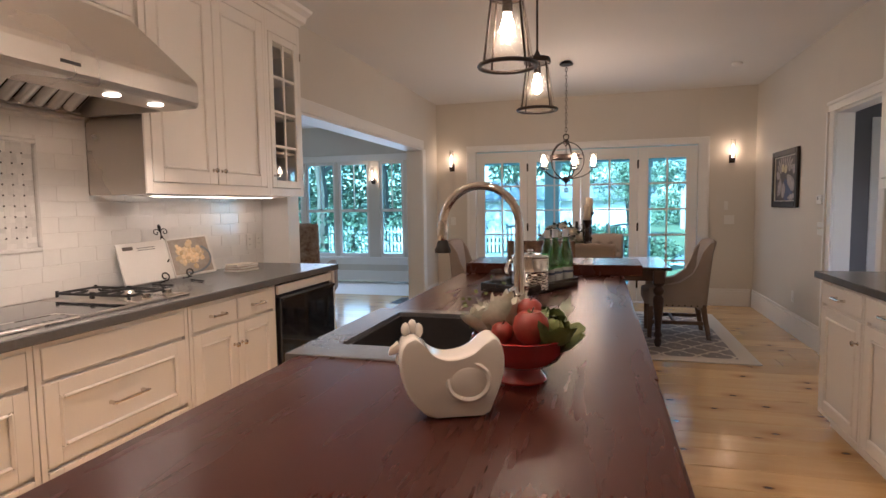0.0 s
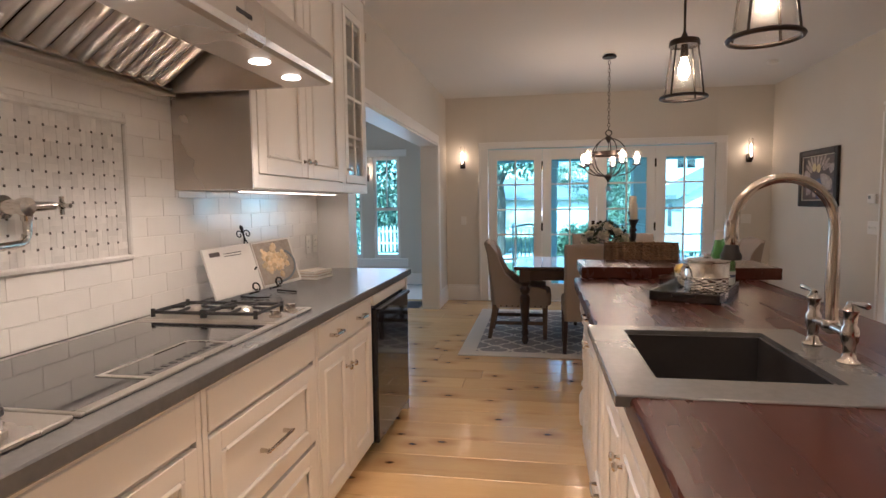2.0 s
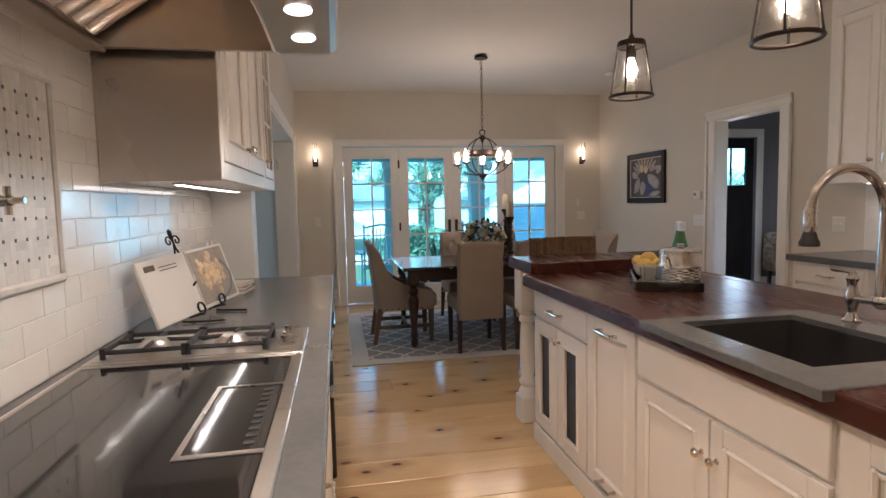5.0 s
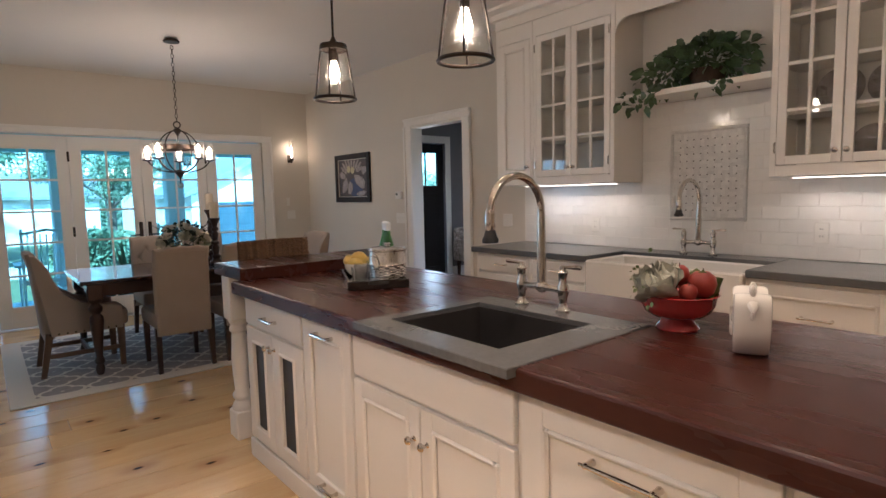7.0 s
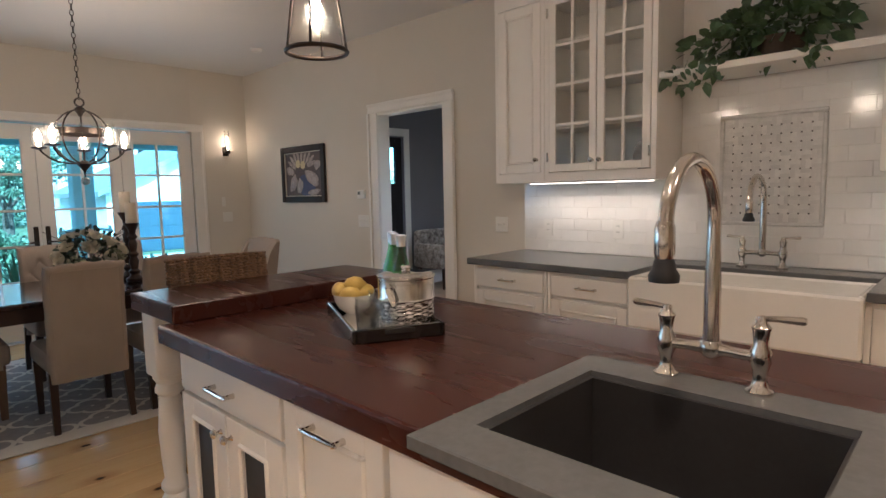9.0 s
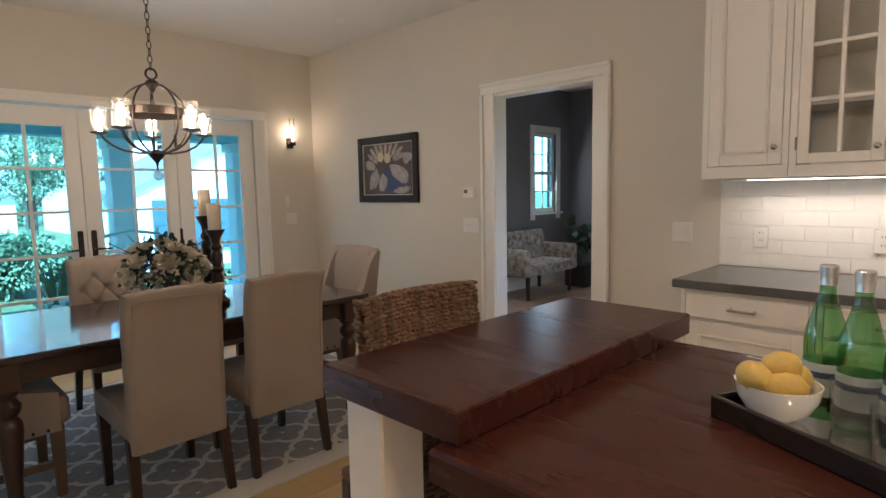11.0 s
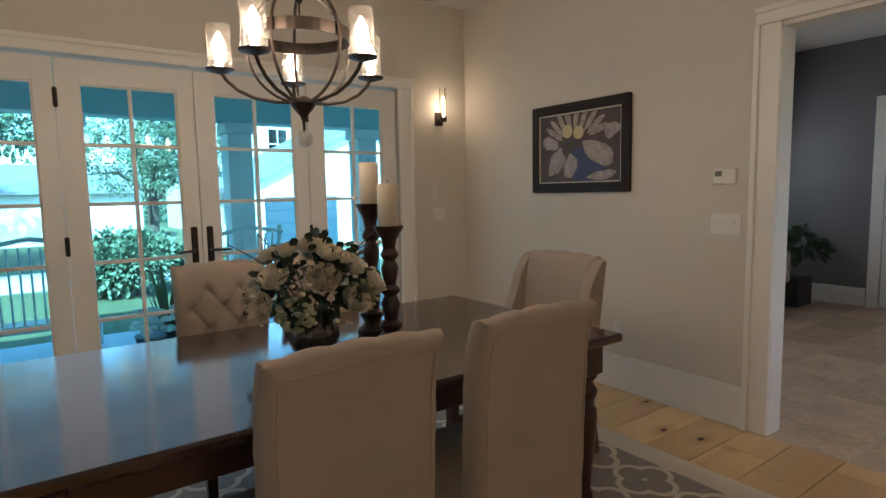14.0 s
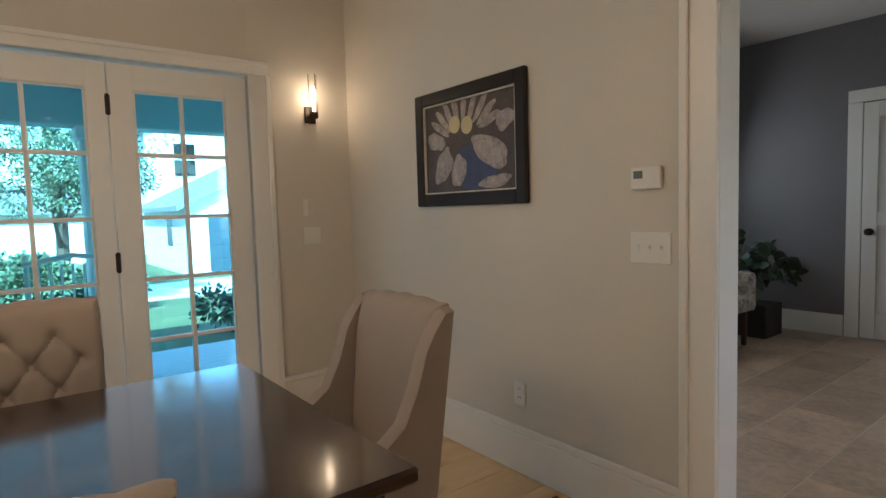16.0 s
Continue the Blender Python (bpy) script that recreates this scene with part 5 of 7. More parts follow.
part("arm", B().tube([(-2.69, 1.315, 1.325), (-2.69, 1.315, 1.275), (-2.685, 1.30, 1.255), (-2.67, 1.27, 1.248), (-2.63, 1.10, 1.24), (-2.62, 1.06, 1.235), (-2.617, 1.045, 1.22), (-2.617, 1.043, 1.17)], .0115, 10), M_NICKEL, t, smooth=True)
part("nozzle", B().lathe([(.015, 0), (.016, .025), (.013, .04)], 14, (-2.617, 1.043, 1.14)), M_NICKEL, t, smooth=True)

# cookbook on an iron easel
u = Vector((.18, .55, 0)).normalized()
nrm = Vector((u.y, -u.x, 0))
lean = Matrix.Translation((-2.565, 2.42, .975)) @ Matrix(((u.x, 0, nrm.x, 0), (u.y, 0, nrm.y, 0), (0, 1, 0, 0), (0, 0, 0, 1))) @ Euler((radians(-18), 0, radians(3))).to_matrix().to_4x4()
M_IRONB = material("black_wrought_iron", (0.018, 0.016, 0.016), 0.5, 0.6, vary=0.3, scale=30)
t = thing("book_easel", (-2.57, 2.42, .927), "black wrought-iron scroll book easel", "easel")


def scroll(cx, cy, r, turn, start, n=22, m=lean, zoff=.0):
    return [(cx + r * (1 - .75 * i / n) * math.cos(start + turn * i / n), cy + r * (1 - .75 * i / n) * math.sin(start + turn * i / n), zoff) for i in range(n + 1)]


part("back_frame", B(lean).tube([(-.06, -.035, -.02), (-.05, .10, -.022), (0, .24, -.024), (.05, .10, -.022), (.06, -.035, -.02)], .004, 6).tube([(0, .22, -.022), (0, .275, -.022)], .004, 6).tube(scroll(-.024, .255, .022, 7, 0, zoff=-.022), .003, 6).tube(scroll(.024, .255, .022, -7, math.pi, zoff=-.022), .003, 6).blob((0, .285, -.022), .011, 8, (1, 1.6, .6)), M_IRONB, t)
for x, s in ((-.075, 1), (.075, -1)):
    part("front_scroll", B(lean).tube([(x, -.03, -.02), (x, -.032, .03)] + [(x + .022 * math.cos(a) * s * (1 - a / 12), -.01 + .022 * math.sin(a) * (1 - a / 12), .035) for a in [-1.5 + i * .35 for i in range(20)]], .004, 6), M_IRONB, t)
part("foot", B().tube([(-2.61, 2.30, .931), (-2.52, 2.29, .931), (-2.47, 2.30, .931)], .004, 6).tube([(-2.54, 2.52, .931), (-2.46, 2.49, .931), (-2.42, 2.48, .931)], .004, 6).tube([(-2.58, 2.40, 1.06), (-2.69, 2.44, .931)], .004, 6), M_IRONB, t)
M_PAPER = material("white_paper", (0.78, 0.76, 0.72), 0.7, vary=0.04, scale=8, bump=0.02)
M_PHOTO = material("photo_tan", (0.30, 0.25, 0.20), 0.35, vary=0.5, scale=28, fine=90, second=(0.42, 0.38, 0.33), bump=0.02)
t = thing("cookbook", (-2.57, 2.42, .95), "open cookbook with a food photo, on easel", "book")
part("left_page", B(lean).box(-.275, -.025, -.012, -.003, .205, .003, .003), M_PAPER, t)
part("right_page", B(lean).box(.003, -.025, -.012, .262, .205, .003, .003), M_PAPER, t)
part("photo", B(lean).box(.008, -.012, .003, .245, .195, .0045), M_PHOTO, t, "photo of golden potatoes in a bowl")
nuggets = B(lean)
rn = random.Random(2)
for k in range(95):
    nuggets.blob((.118 + .085 * rn.uniform(-1, 1) * rn.uniform(.3, 1), .098 + .078 * rn.uniform(-1, 1) * rn.uniform(.3, 1), .0045 + .00002 * k), rn.uniform(.010, .019), 9, (1, 1, .12), .3, k)
part("food_photo", nuggets, material("photo_potato", (0.62, 0.42, 0.18), 0.4, vary=0.4, scale=40, second=(.78, .68, .5), per_island=.25), t, "printed golden potatoes")
part("plate_edge", B(lean).tube([(.12 + .125 * math.cos(a), .075 + .085 * math.sin(a), .005) for a in [-1.9 + i * .12 for i in range(24)]], .006, 5, flat=.2), material("photo_blue", (.20, .24, .28), .4), t)
part("title_box", B(lean).box(-.245, .165, .003, -.19, .185, .004), material("print_dark", (.10, .08, .07), .5), t, "dark printed title box")
lines = B(lean)
for k in range(2):
    lines.box(-.17, .17 - k * .012, .003, -.07, .173 - k * .012, .0036)
part("text_bars", lines, M_MARK, t, "grey printed lines")
# small stack of books lying flat
for k, (dz, w, l, a, col, lab) in enumerate(((0, .13, .19, 8, (.55, .50, .42), "closed cream paperback at bottom of stack"), (.017, .125, .18, 2, (.36, .22, .15), "closed brown paperback in stack"), (.032, .12, .175, 14, (.62, .55, .45), "closed beige paperback on top of stack"))):
    m = pose(-2.55, 3.02, .9265 + dz, 0, 0, -a)
    t = thing("book", tuple(m.translation), lab, "book", "stacked books")
    part("cover", B(m).box(-w / 2, -l / 2, 0, w / 2, l / 2, .002).box(-w / 2, -l / 2, .0125, w / 2, l / 2, .0145).box(-w / 2, -l / 2, .002, -w / 2 + .003, l / 2, .0125), material("book_cover", col, .5, vary=.2, scale=20), t)
    part("pages", B(m).box(-w / 2 + .003, -l / 2 + .003, .002, w / 2 - .003, l / 2 - .003, .0125), M_PAPER, t)


# ---- taps ----
def bridge_faucet(loc, rz, label):
    """Bridge tap with a high pull-down spout towards -x of its own frame."""
    t = thing("bridge_faucet", loc, label, "faucet", "bridge taps", rz=rz)
    W = dict(smooth=True, world_coords=False)
    for s in (-1, 1):
        col = part("valve", B().lathe([(.026, 0), (.026, .006), (.018, .012), (.013, .03), (.015, .05), (.020, .062), (.020, .088), (.014, .10), (.016, .128), (.019, .136), (.011, .146), (.009, .158), (.0, .161)], 18, (0, s * .095, 0)), M_NICKEL, t, **W)
        part("lever", B().tube([(0, s * .085, .153), (0, s * .12, .156), (0, s * .165, .158), (0, s * .172, .158)], [.005, .006, .0085, .006], 8), M_NICKEL, col, **W)
    part("bridge", B().tube([(0, -.095, .074), (0, -.04, .076), (0, 0, .078), (0, .04, .076), (0, .095, .074)], [.012, .011, .016, .011, .012], 12).blob((0, 0, .078), .024, 12), M_NICKEL, t, **W)
    pts = [(0, 0, .07), (0, 0, .20), (0, 0, .33)]
    pts += [(-.125 + .125 * math.cos(a), 0, .345 + .125 * math.sin(a)) for a in [math.pi * i / 16 for i in range(0, 17)]]
    part("spout", B().tube(pts, [.017] * 2 + [.0135] * (len(pts) - 2), 14), M_NICKEL, t, **W)
    part("spray_body", B().lathe([(.015, .0), (.018, .010), (.018, .055), (.0135, .068)], 16, (-.252, 0, .292)), M_NICKEL, t, **W)
    part("spray_head", B().lathe([(.026, 0), (.027, .012), (.021, .022), (.018, .036), (.015, .042)], 18, (-.252, 0, .252)), M_BLACKMAT, t, "black spray head", **W)
    return t


f = bridge_faucet((-.50, 1.575, .9315), 0, "polished nickel bridge tap with high spout on island")
g = copy_thing(f, pose(1.50, 1.99, .9265, 0, 0, 0))
g["label"] = "polished nickel bridge tap behind farmhouse sink"

# ---- ornaments on the island ----
M_HEN = material("white_glazed_ceramic", (0.80, 0.78, 0.73), 0.13, vary=0.03, scale=6, bump=0.02, coat=0.5)
hm = Matrix.Translation((-.538, .852, .9275)) @ pose(0, 0, 0, 0, 0, 24)
SIL = [(-.035, 0), (.062, 0), (.084, .028), (.100, .070), (.105, .108), (.099, .140), (.086, .156), (.070, .150), (.048, .132), (.020, .121), (-.012, .119), (-.040, .130), (-.058, .150), (-.072, .162), (-.090, .156), (-.100, .140), (-.103, .115), (-.100, .085), (-.090, .052), (-.068, .020)]
sil = []
for i in range(len(SIL)):
    p0, p1, p2, p3 = (Vector(SIL[(i + d) % len(SIL)]) for d in (-1, 0, 1, 2))
    if i == 0:
        sil.append(p1)
        continue
    for q in (0, .33, .67):
        sil.append(.5 * (2 * p1 + (p2 - p0) * q + (2 * p0 - 5 * p1 + 4 * p2 - p3) * q * q + (3 * p1 - p0 - 3 * p2 + p3) * q ** 3))
vs, fs, n = [], [], len(sil)
layers = [(-.041, .90), (-.039, .955), (-.033, .985), (-.02, 1), (.02, 1), (.033, .985), (.039, .955), (.041, .90)]
for y, k in layers:
    vs += [(p.x * k, y, max(0, (p.y - .08) * k + .08) if p.y > .004 else p.y + .004 * (k < .96)) for p in sil]
for j in range(len(layers) - 1):
    fs += [(j * n + i, j * n + (i + 1) % n, (j + 1) * n + (i + 1) % n, (j + 1) * n + i) for i in range(n)]
fs += [tuple(range(n)), tuple(range((len(layers) - 1) * n, len(layers) * n))]
hb = B(hm).add(vs, fs)
for u, z in ((-.062, .168), (-.074, .176), (-.087, .170)):
    hb.blob((u, 0, z), .012, 10, (.8, .7, 1.25))
hb.tube([(-.098, 0, .138), (-.113, 0, .130), (-.120, 0, .122)], [.013, .009, .003], 8)
hb.blob((-.100, 0, .112), .011, 8, (.8, .6, 1.2))
for sd in (-1, 1):
    hb.blob((.030, sd * .038, .070), .040, 18, (1, .16, .86))
    hb.tube([(.030 + .041 * math.cos(a), sd * .042, .072 + .036 * math.sin(a)) for a in [math.pi * (.95 + i / 16 * 1.45) for i in range(17)]], [.002] + [.0055] * 15 + [.002], 6)
solid("ceramic_hen", hb, M_HEN, "white glazed ceramic hen figurine on island", "figurine", smooth=True)

M_RED = material("red_enamel", (0.34, 0.026, 0.024), 0.14, vary=0.15, scale=6, bump=0.02, coat=0.6)
bx, by = -.432, 1.102
t = thing("fruit_bowl", (bx, by, .9268), "red enamel pedestal bowl on island", "bowl")
part("foot", B().lathe([(.062, 0), (.064, .005), (.060, .012), (.050, .024), (.046, .036)], 28, (bx, by, .9268)), M_RED, t, smooth=True)
part("dish", B().lathe([(.046, .034), (.070, .039), (.092, .053), (.104, .074), (.110, .101), (.116, .106), (.112, .108), (.106, .103), (.098, .076), (.084, .058), (.06, .046), (.0, .042)], 32, (bx, by, .9268)), M_RED, t, smooth=True)
M_APPLE = material("red_apple", (0.23, 0.024, 0.02), 0.4, vary=0.4, scale=9, second=(0.30, 0.05, 0.025), coat=0.1)
M_CABB = material("pale_green_leaf", (0.34, 0.34, 0.28), 0.55, vary=0.4, scale=14, second=(0.52, 0.52, 0.42), bump=0.3)
M_GREENV = material("green_leaf_vegetable", (0.055, 0.085, 0.025), 0.5, vary=0.5, scale=14, second=(0.16, 0.20, 0.06), bump=0.3)
for k, (dx, dy, dz, r) in enumerate(((.032, -.057, .136, .042), (-.035, -.05, .119, .026), (.021, .010, .160, .032), (-.01, .0, .095, .036), (.055, .012, .105, .034))):
    t = thing("apple", (bx + dx, by + dy, .9268 + dz - r), "red apple in bowl", "fruit", "fruit in red bowl")
    part("flesh", B(Matrix.Translation((bx + dx, by + dy, .9268 + dz))).lathe([(.0, -r * .86), (r * .35, -r * .95), (r * .8, -r * .6), (r, 0), (r * .88, r * .55), (r * .5, r * .88), (r * .15, r * .80), (0, r * .72)], 18), M_APPLE, t, smooth=True)
    part("stem", B().tube([(bx + dx, by + dy, .9268 + dz + r * .7), (bx + dx + .006, by + dy, .9268 + dz + r * 1.1)], .002, 5), M_LEG, t)


def leaf_cluster(b, c, r, count, size, rnd, up=.6, squash=(1, 1, 1), keep=None):
    """Bent leaf blades pointing outwards from a centre."""
    for _ in range(count):
        d = Vector((rnd.gauss(0, 1), rnd.gauss(0, 1), rnd.gauss(0, 1) + up)).normalized()
        p = Vector(c) + Vector((d.x * squash[0], d.y * squash[1], d.z * squash[2])) * r * rnd.uniform(.35, 1)
        if keep and not keep(p):
            continue
        s = size * rnd.uniform(.6, 1.2)
        side = d.cross(Vector((rnd.gauss(0, 1), rnd.gauss(0, 1), rnd.gauss(0, 1)))).normalized()
        nn = side.cross(d)
        tip = p + d * s + Vector((0, 0, -s * .25))
        w = s * .36
        q = [p, p + d * s * .35 + side * w + nn * s * .06, p + d * s * .7 + side * w * .75 - Vector((0, 0, s * .08)), tip, p + d * s * .7 - side * w * .75 - Vector((0, 0, s * .08)), p + d * s * .35 - side * w + nn * s * .06, p + d * s * .5]
        b.add([tuple(x) for x in q], [(0, 1, 6), (1, 2, 6), (2, 3, 6), (3, 4, 6), (4, 5, 6), (5, 0, 6)])
    return b


rv = random.Random(5)
def leafy_head(b, c, r, n, rnd, frill=.12, opening=.35, tilt=(0, 0)):
    """A head of broad cupped leaves, wrapped round a core and opening outwards."""
    core = Matrix.Translation(c) @ Euler((tilt[0], tilt[1], 0)).to_matrix().to_4x4()
    keep, b.m = b.m, core
    for k in range(n):
        layer = k / max(1, n - 1)
        turn = k * 2.4 + rnd.uniform(-.2, .2)
        top = radians(12 + 58 * layer + rnd.uniform(-6, 6))
        rr, half = r * (.55 + .45 * layer), radians(58 - 14 * layer)
        vs, seed = [], rnd.uniform(0, 50)
        for j in range(7):
            v = j / 6
            th = radians(150) + (top - radians(150)) * v
            for i in range(9):
                u = i / 4 - 1
                a = turn + half * u * (.45 + .75 * math.sin(math.pi * (.12 + .80 * v)))
                edge_ = max(abs(u), v) ** 5
                q = rr * (1 + opening * layer * v * v + .05 * u * u) + r * frill * edge_ * noise.noise(Vector((u * 3.2, v * 3.4, seed))) * 2.2
                vs.append((q * math.sin(th) * math.cos(a), q * math.sin(th) * math.sin(a), q * -math.cos(math.pi - th) * .9))
        b.add(vs, [(j * 9 + i, j * 9 + i + 1, (j + 1) * 9 + i + 1, (j + 1) * 9 + i) for j in range(6) for i in range(8)])
    b.m = keep
    return b


rv = random.Random(5)
t = thing("cabbage", (bx - .07, by + .03, 1.03), "pale green ornamental cabbage with dark frilled edges in bowl", "vegetable", "fruit in red bowl")
part("leaf", leafy_head(B(), (bx - .066, by + .030, 1.072), .058, 14, rv, .26, .40, (radians(-8), radians(-24))), M_CABB, t, "pale cupped leaves", smooth=True)
part("frill", leaf_cluster(B(), (bx - .072, by + .045, 1.082), .084, 90, .016, rv, .3, keep=lambda p: (p.x - bx) * -.836 + (p.y - by) * .55 > .10 or p.z > 1.135), M_GREENV, t, "dark frilled leaf edges")
t = thing("lettuce", (bx + .085, by - .035, 1.03), "dark green leafy head tucked beside fruit in bowl", "vegetable", "fruit in red bowl")
part("outer_leaf", leafy_head(B(), (bx + .072, by - .030, 1.054), .052, 9, rv, .14, .5, (radians(10), radians(28))), M_GREENV, t, "dark glossy outer leaves", smooth=True)
part("heart", leafy_head(B(), (bx + .082, by - .035, 1.062), .040, 7, rv, .10, .2, (radians(10), radians(28))), material("light_green_heart", (.20, .24, .07), .5, vary=.4, scale=20, second=(.10, .15, .04)), t, "lighter green heart", smooth=True)
# tray with bottles, bucket, bowl and glasses
tm = Matrix.Translation((-.580, 2.570, .9275)) @ pose(0, 0, 0, 0, 0, -26)
M_TRAY = material("black_lacquer", (0.016, 0.013, 0.012), 0.25, vary=0.2, scale=6, bump=0.02, coat=0.4)
t = thing("serving_tray", (-.580, 2.570, .9275), "black lacquer serving tray with mirrored base on island", "tray")
w, l, h = .138, .230, .042
part("rim", B(tm).box(-w, -l, 0, -w + .012, l, h, .003).box(w - .012, -l, 0, w, l, h, .003).box(-w + .012, -l, 0, w - .012, -l + .012, h, .003).box(-w + .012, l - .012, 0, w - .012, l, h, .003).box(-w + .012, -l + .012, 0, w - .012, l - .012, .008), M_TRAY, t)
part("mirror_base", B(tm).box(-w + .013, -l + .013, .0082, w - .013, l - .013, .0105), M_CHROME, t, "mirrored base")
for y in (-l - .0005, l + .0005):
    part("tray_handle", B(tm).box(-.045, y - .002, .022, .045, y + .002, .036, .0015), M_BLACKMAT, t, "dark handle slot")


def on_tray(x, y, z=.011):
    return tuple(tm @ Vector((x, y, z)))


M_TUMBLER = clear_glass("tumbler_glass", (.96, .965, .965), .09)
M_SILVER = material("polished_silver", (.78, .75, .69), .2, 1.0, vary=.1, scale=9)
M_HAMMER = material("hammered_silver", (.72, .70, .66), .22, 1.0, vary=.25, scale=60, fine=110, bump=.9, bump_dist=.006)
p = on_tray(.060, -.098)
t = thing("ice_bucket", p, "hammered silver ice bucket with lid and handle", "ice bucket")
BK = Matrix.Translation(p) @ Matrix.Diagonal((1.08, 1.08, .95, 1))
hb = B(BK)
rows, n = 20, 60
vs, fs = [], []
for j in range(rows + 1):
    for i in range(n):
        a = 2 * math.pi * (i + .5 * (j % 2)) / n
        r = .078 + .0016 * math.cos(10 * a + (j // 4) * math.pi) * math.sin(j * math.pi / 2.5) * (0 < j < rows)
        vs.append((r * math.cos(a), r * math.sin(a), .002 + .088 * j / rows))
for j in range(rows):
    for i in range(n):
        k = (i + 1) % n
        fs.append((j * n + i, j * n + k, (j + 1) * n + k, (j + 1) * n + i))
part("hammered_body", hb.add(vs, fs), M_HAMMER, t, "hammered silver lower body")
part("band", B(BK).lathe([(.080, .090), (.083, .094), (.081, .098), (.081, .158), (.084, .162), (.084, .168), (.078, .169), (.076, .162)], 40), M_SILVER, t, "polished silver band", smooth=True)
part("lid", B(BK).lathe([(.078, .164), (.076, .172), (.070, .175), (.045, .178), (.014, .181), (.010, .186), (.016, .192), (.012, .198), (0, .199)], 30), M_CHROME, t, "mirror-bright lid with small knob", smooth=True)
part("bail_handle", B(BK).tube([(-.082, -.02, .140), (-.093, -.03, .135), (-.100, -.045, .110), (-.096, -.055, .088), (-.090, -.05, .080)], [.006, .008, .010, .008, .005], 8, flat=.6).blob((-.083, -.02, .140), .012, 10), M_CHROME, t, smooth=True)
M_GREENGL = clear_glass("green_bottle_glass", (0.50, 0.78, 0.46), 0.10)
M_WATERLBL = material("bottle_label", (0.52, 0.56, 0.56), 0.5, vary=0.2, scale=20)
M_LBLBAND = material("label_blue", (0.06, 0.09, 0.17), 0.5, vary=0.2, scale=20)
M_SILVERCAP = material("foil_cap", (0.72, 0.72, 0.72), 0.3, 0.8, vary=0.1, scale=20)
for x, y in ((.092, .176), (.078, .098), (.080, .018)):
    p = on_tray(x, y)
    t = thing("water_bottle", p, "green glass water bottle with pale label on tray", "bottle", "bottles on tray")
    o = B(Matrix.Translation(p))
    q = part("glass", o.lathe([(.034, 0), (.0365, .004), (.037, .125), (.034, .15), (.022, .19), (.0145, .218), (.0135, .255), (.015, .257), (.015, .263)], 22), M_GREENGL, t, smooth=True)
    q.visible_shadow = False
    part("label", B(Matrix.Translation(p)).lathe([(.0374, .022), (.0376, .024), (.0376, .084), (.0374, .086)], 22, closed=False), M_WATERLBL, t, "pale grey-blue paper label", smooth=True)
    part("label_band", B(Matrix.Translation(p)).lathe([(.0378, .058), (.0379, .060), (.0379, .068), (.0378, .070)], 22, closed=False), M_LBLBAND, t, "dark blue band on label", smooth=True)
    part("neck_foil", B(Matrix.Translation(p)).lathe([(.0152, .236), (.0146, .242), (.0142, .252)], 18, closed=False), M_SILVERCAP, t, "silver neck foil", smooth=True)
    part("cap", B(Matrix.Translation(p)).lathe([(.0158, .252), (.016, .254), (.016, .272), (.013, .275), (0, .275)], 16), M_SILVERCAP, t, "silver cap", smooth=True)
p = on_tray(-.055, .155)
t = thing("bowl", p, "small white bowl of lemons on tray", "bowl")
part("dish", B(Matrix.Translation(p)).lathe([(.03, 0), (.034, .004), (.055, .02), (.068, .045), (.072, .068), (.069, .068), (.062, .045), (.045, .02), (0, .012)], 30), M_HEN, t, smooth=True)
M_LEMON = material("lemon_skin", (0.62, 0.43, 0.09), 0.4, vary=0.2, scale=10, bump=0.3, fine=160)
for k, (dx, dy, dz) in enumerate(((-.03, -.02, .068), (.032, -.02, .070), (.0, .032, .070), (.0, -.005, .098), (-.035, .03, .080))):
    m = Matrix.Translation((p[0] + dx, p[1] + dy, p[2] + dz)) @ pose(0, 0, 0, 90, 0, 40 + k * 67)
    solid("lemon", B(m).lathe([(0, -.042), (.008, -.039), (.012, -.034), (.025, -.022), (.030, 0), (.025, .022), (.012, .034), (.007, .039), (0, .041)], 16), M_LEMON, "yellow lemon in small white bowl", "fruit", "lemons in bowl", smooth=True)
for x, y in ((.012, .062), (-.055, -.052), (-.078, -.160)):
    p = on_tray(x, y)
    t = thing("drinking_glass", p, "clear short drinking glass on tray", "glass", "glasses on tray")
    q = part("tumbler", B(Matrix.Translation(p)).lathe([(0, .002), (.030, .002), (.0325, .006), (.0375, .086), (.0385, .088), (.0355, .086), (.0305, .014), (0, .012)], 24, closed=False), M_TUMBLER, t, smooth=True)
    q.visible_shadow = False

# ---- east niche plant, dishes, wall plates ----
M_IVY = material("ivy_leaf", (0.035, 0.075, 0.028), 0.4, vary=0.5, scale=25, second=(0.10, 0.15, 0.07), per_island=0.4)
ri = random.Random(11)
t = thing("ivy_plant", (1.44, 1.98, 1.961), "trailing green ivy in a basket on niche shelf", "plant")
part("basket", B().lathe([(.085, 0), (.10, .05), (.115, .10), (.105, .10)], 20, (1.45, 1.93, 1.961)), material("dark_basket", (.06, .04, .025), .8, vary=.4, scale=40, bump=.5), t, smooth=True)
fol = B()
leaf_cluster(fol, (1.43, 1.93, 2.11), .15, 330, .075, ri, .5, (.75, 2.1, .95), keep=lambda q: q.z > 1.97 and q.x < 1.60 and 1.52 < q.y < 2.44)
leaf_cluster(fol, (1.40, 2.15, 2.06), .12, 110, .07, ri, .2, (.7, 2.0, .7), keep=lambda q: q.z > 1.97 and q.x < 1.60 and 1.52 < q.y < 2.44)
for y0, drop in ((2.22, .12), (2.12, .09), (1.70, .05), (2.30, .07)):
    for k in range(6):
        leaf_cluster(fol, (1.245 - .01 * k, y0 + .015 * k, 1.965 - drop * k / 5), .02, 2, .06, ri, -.6)
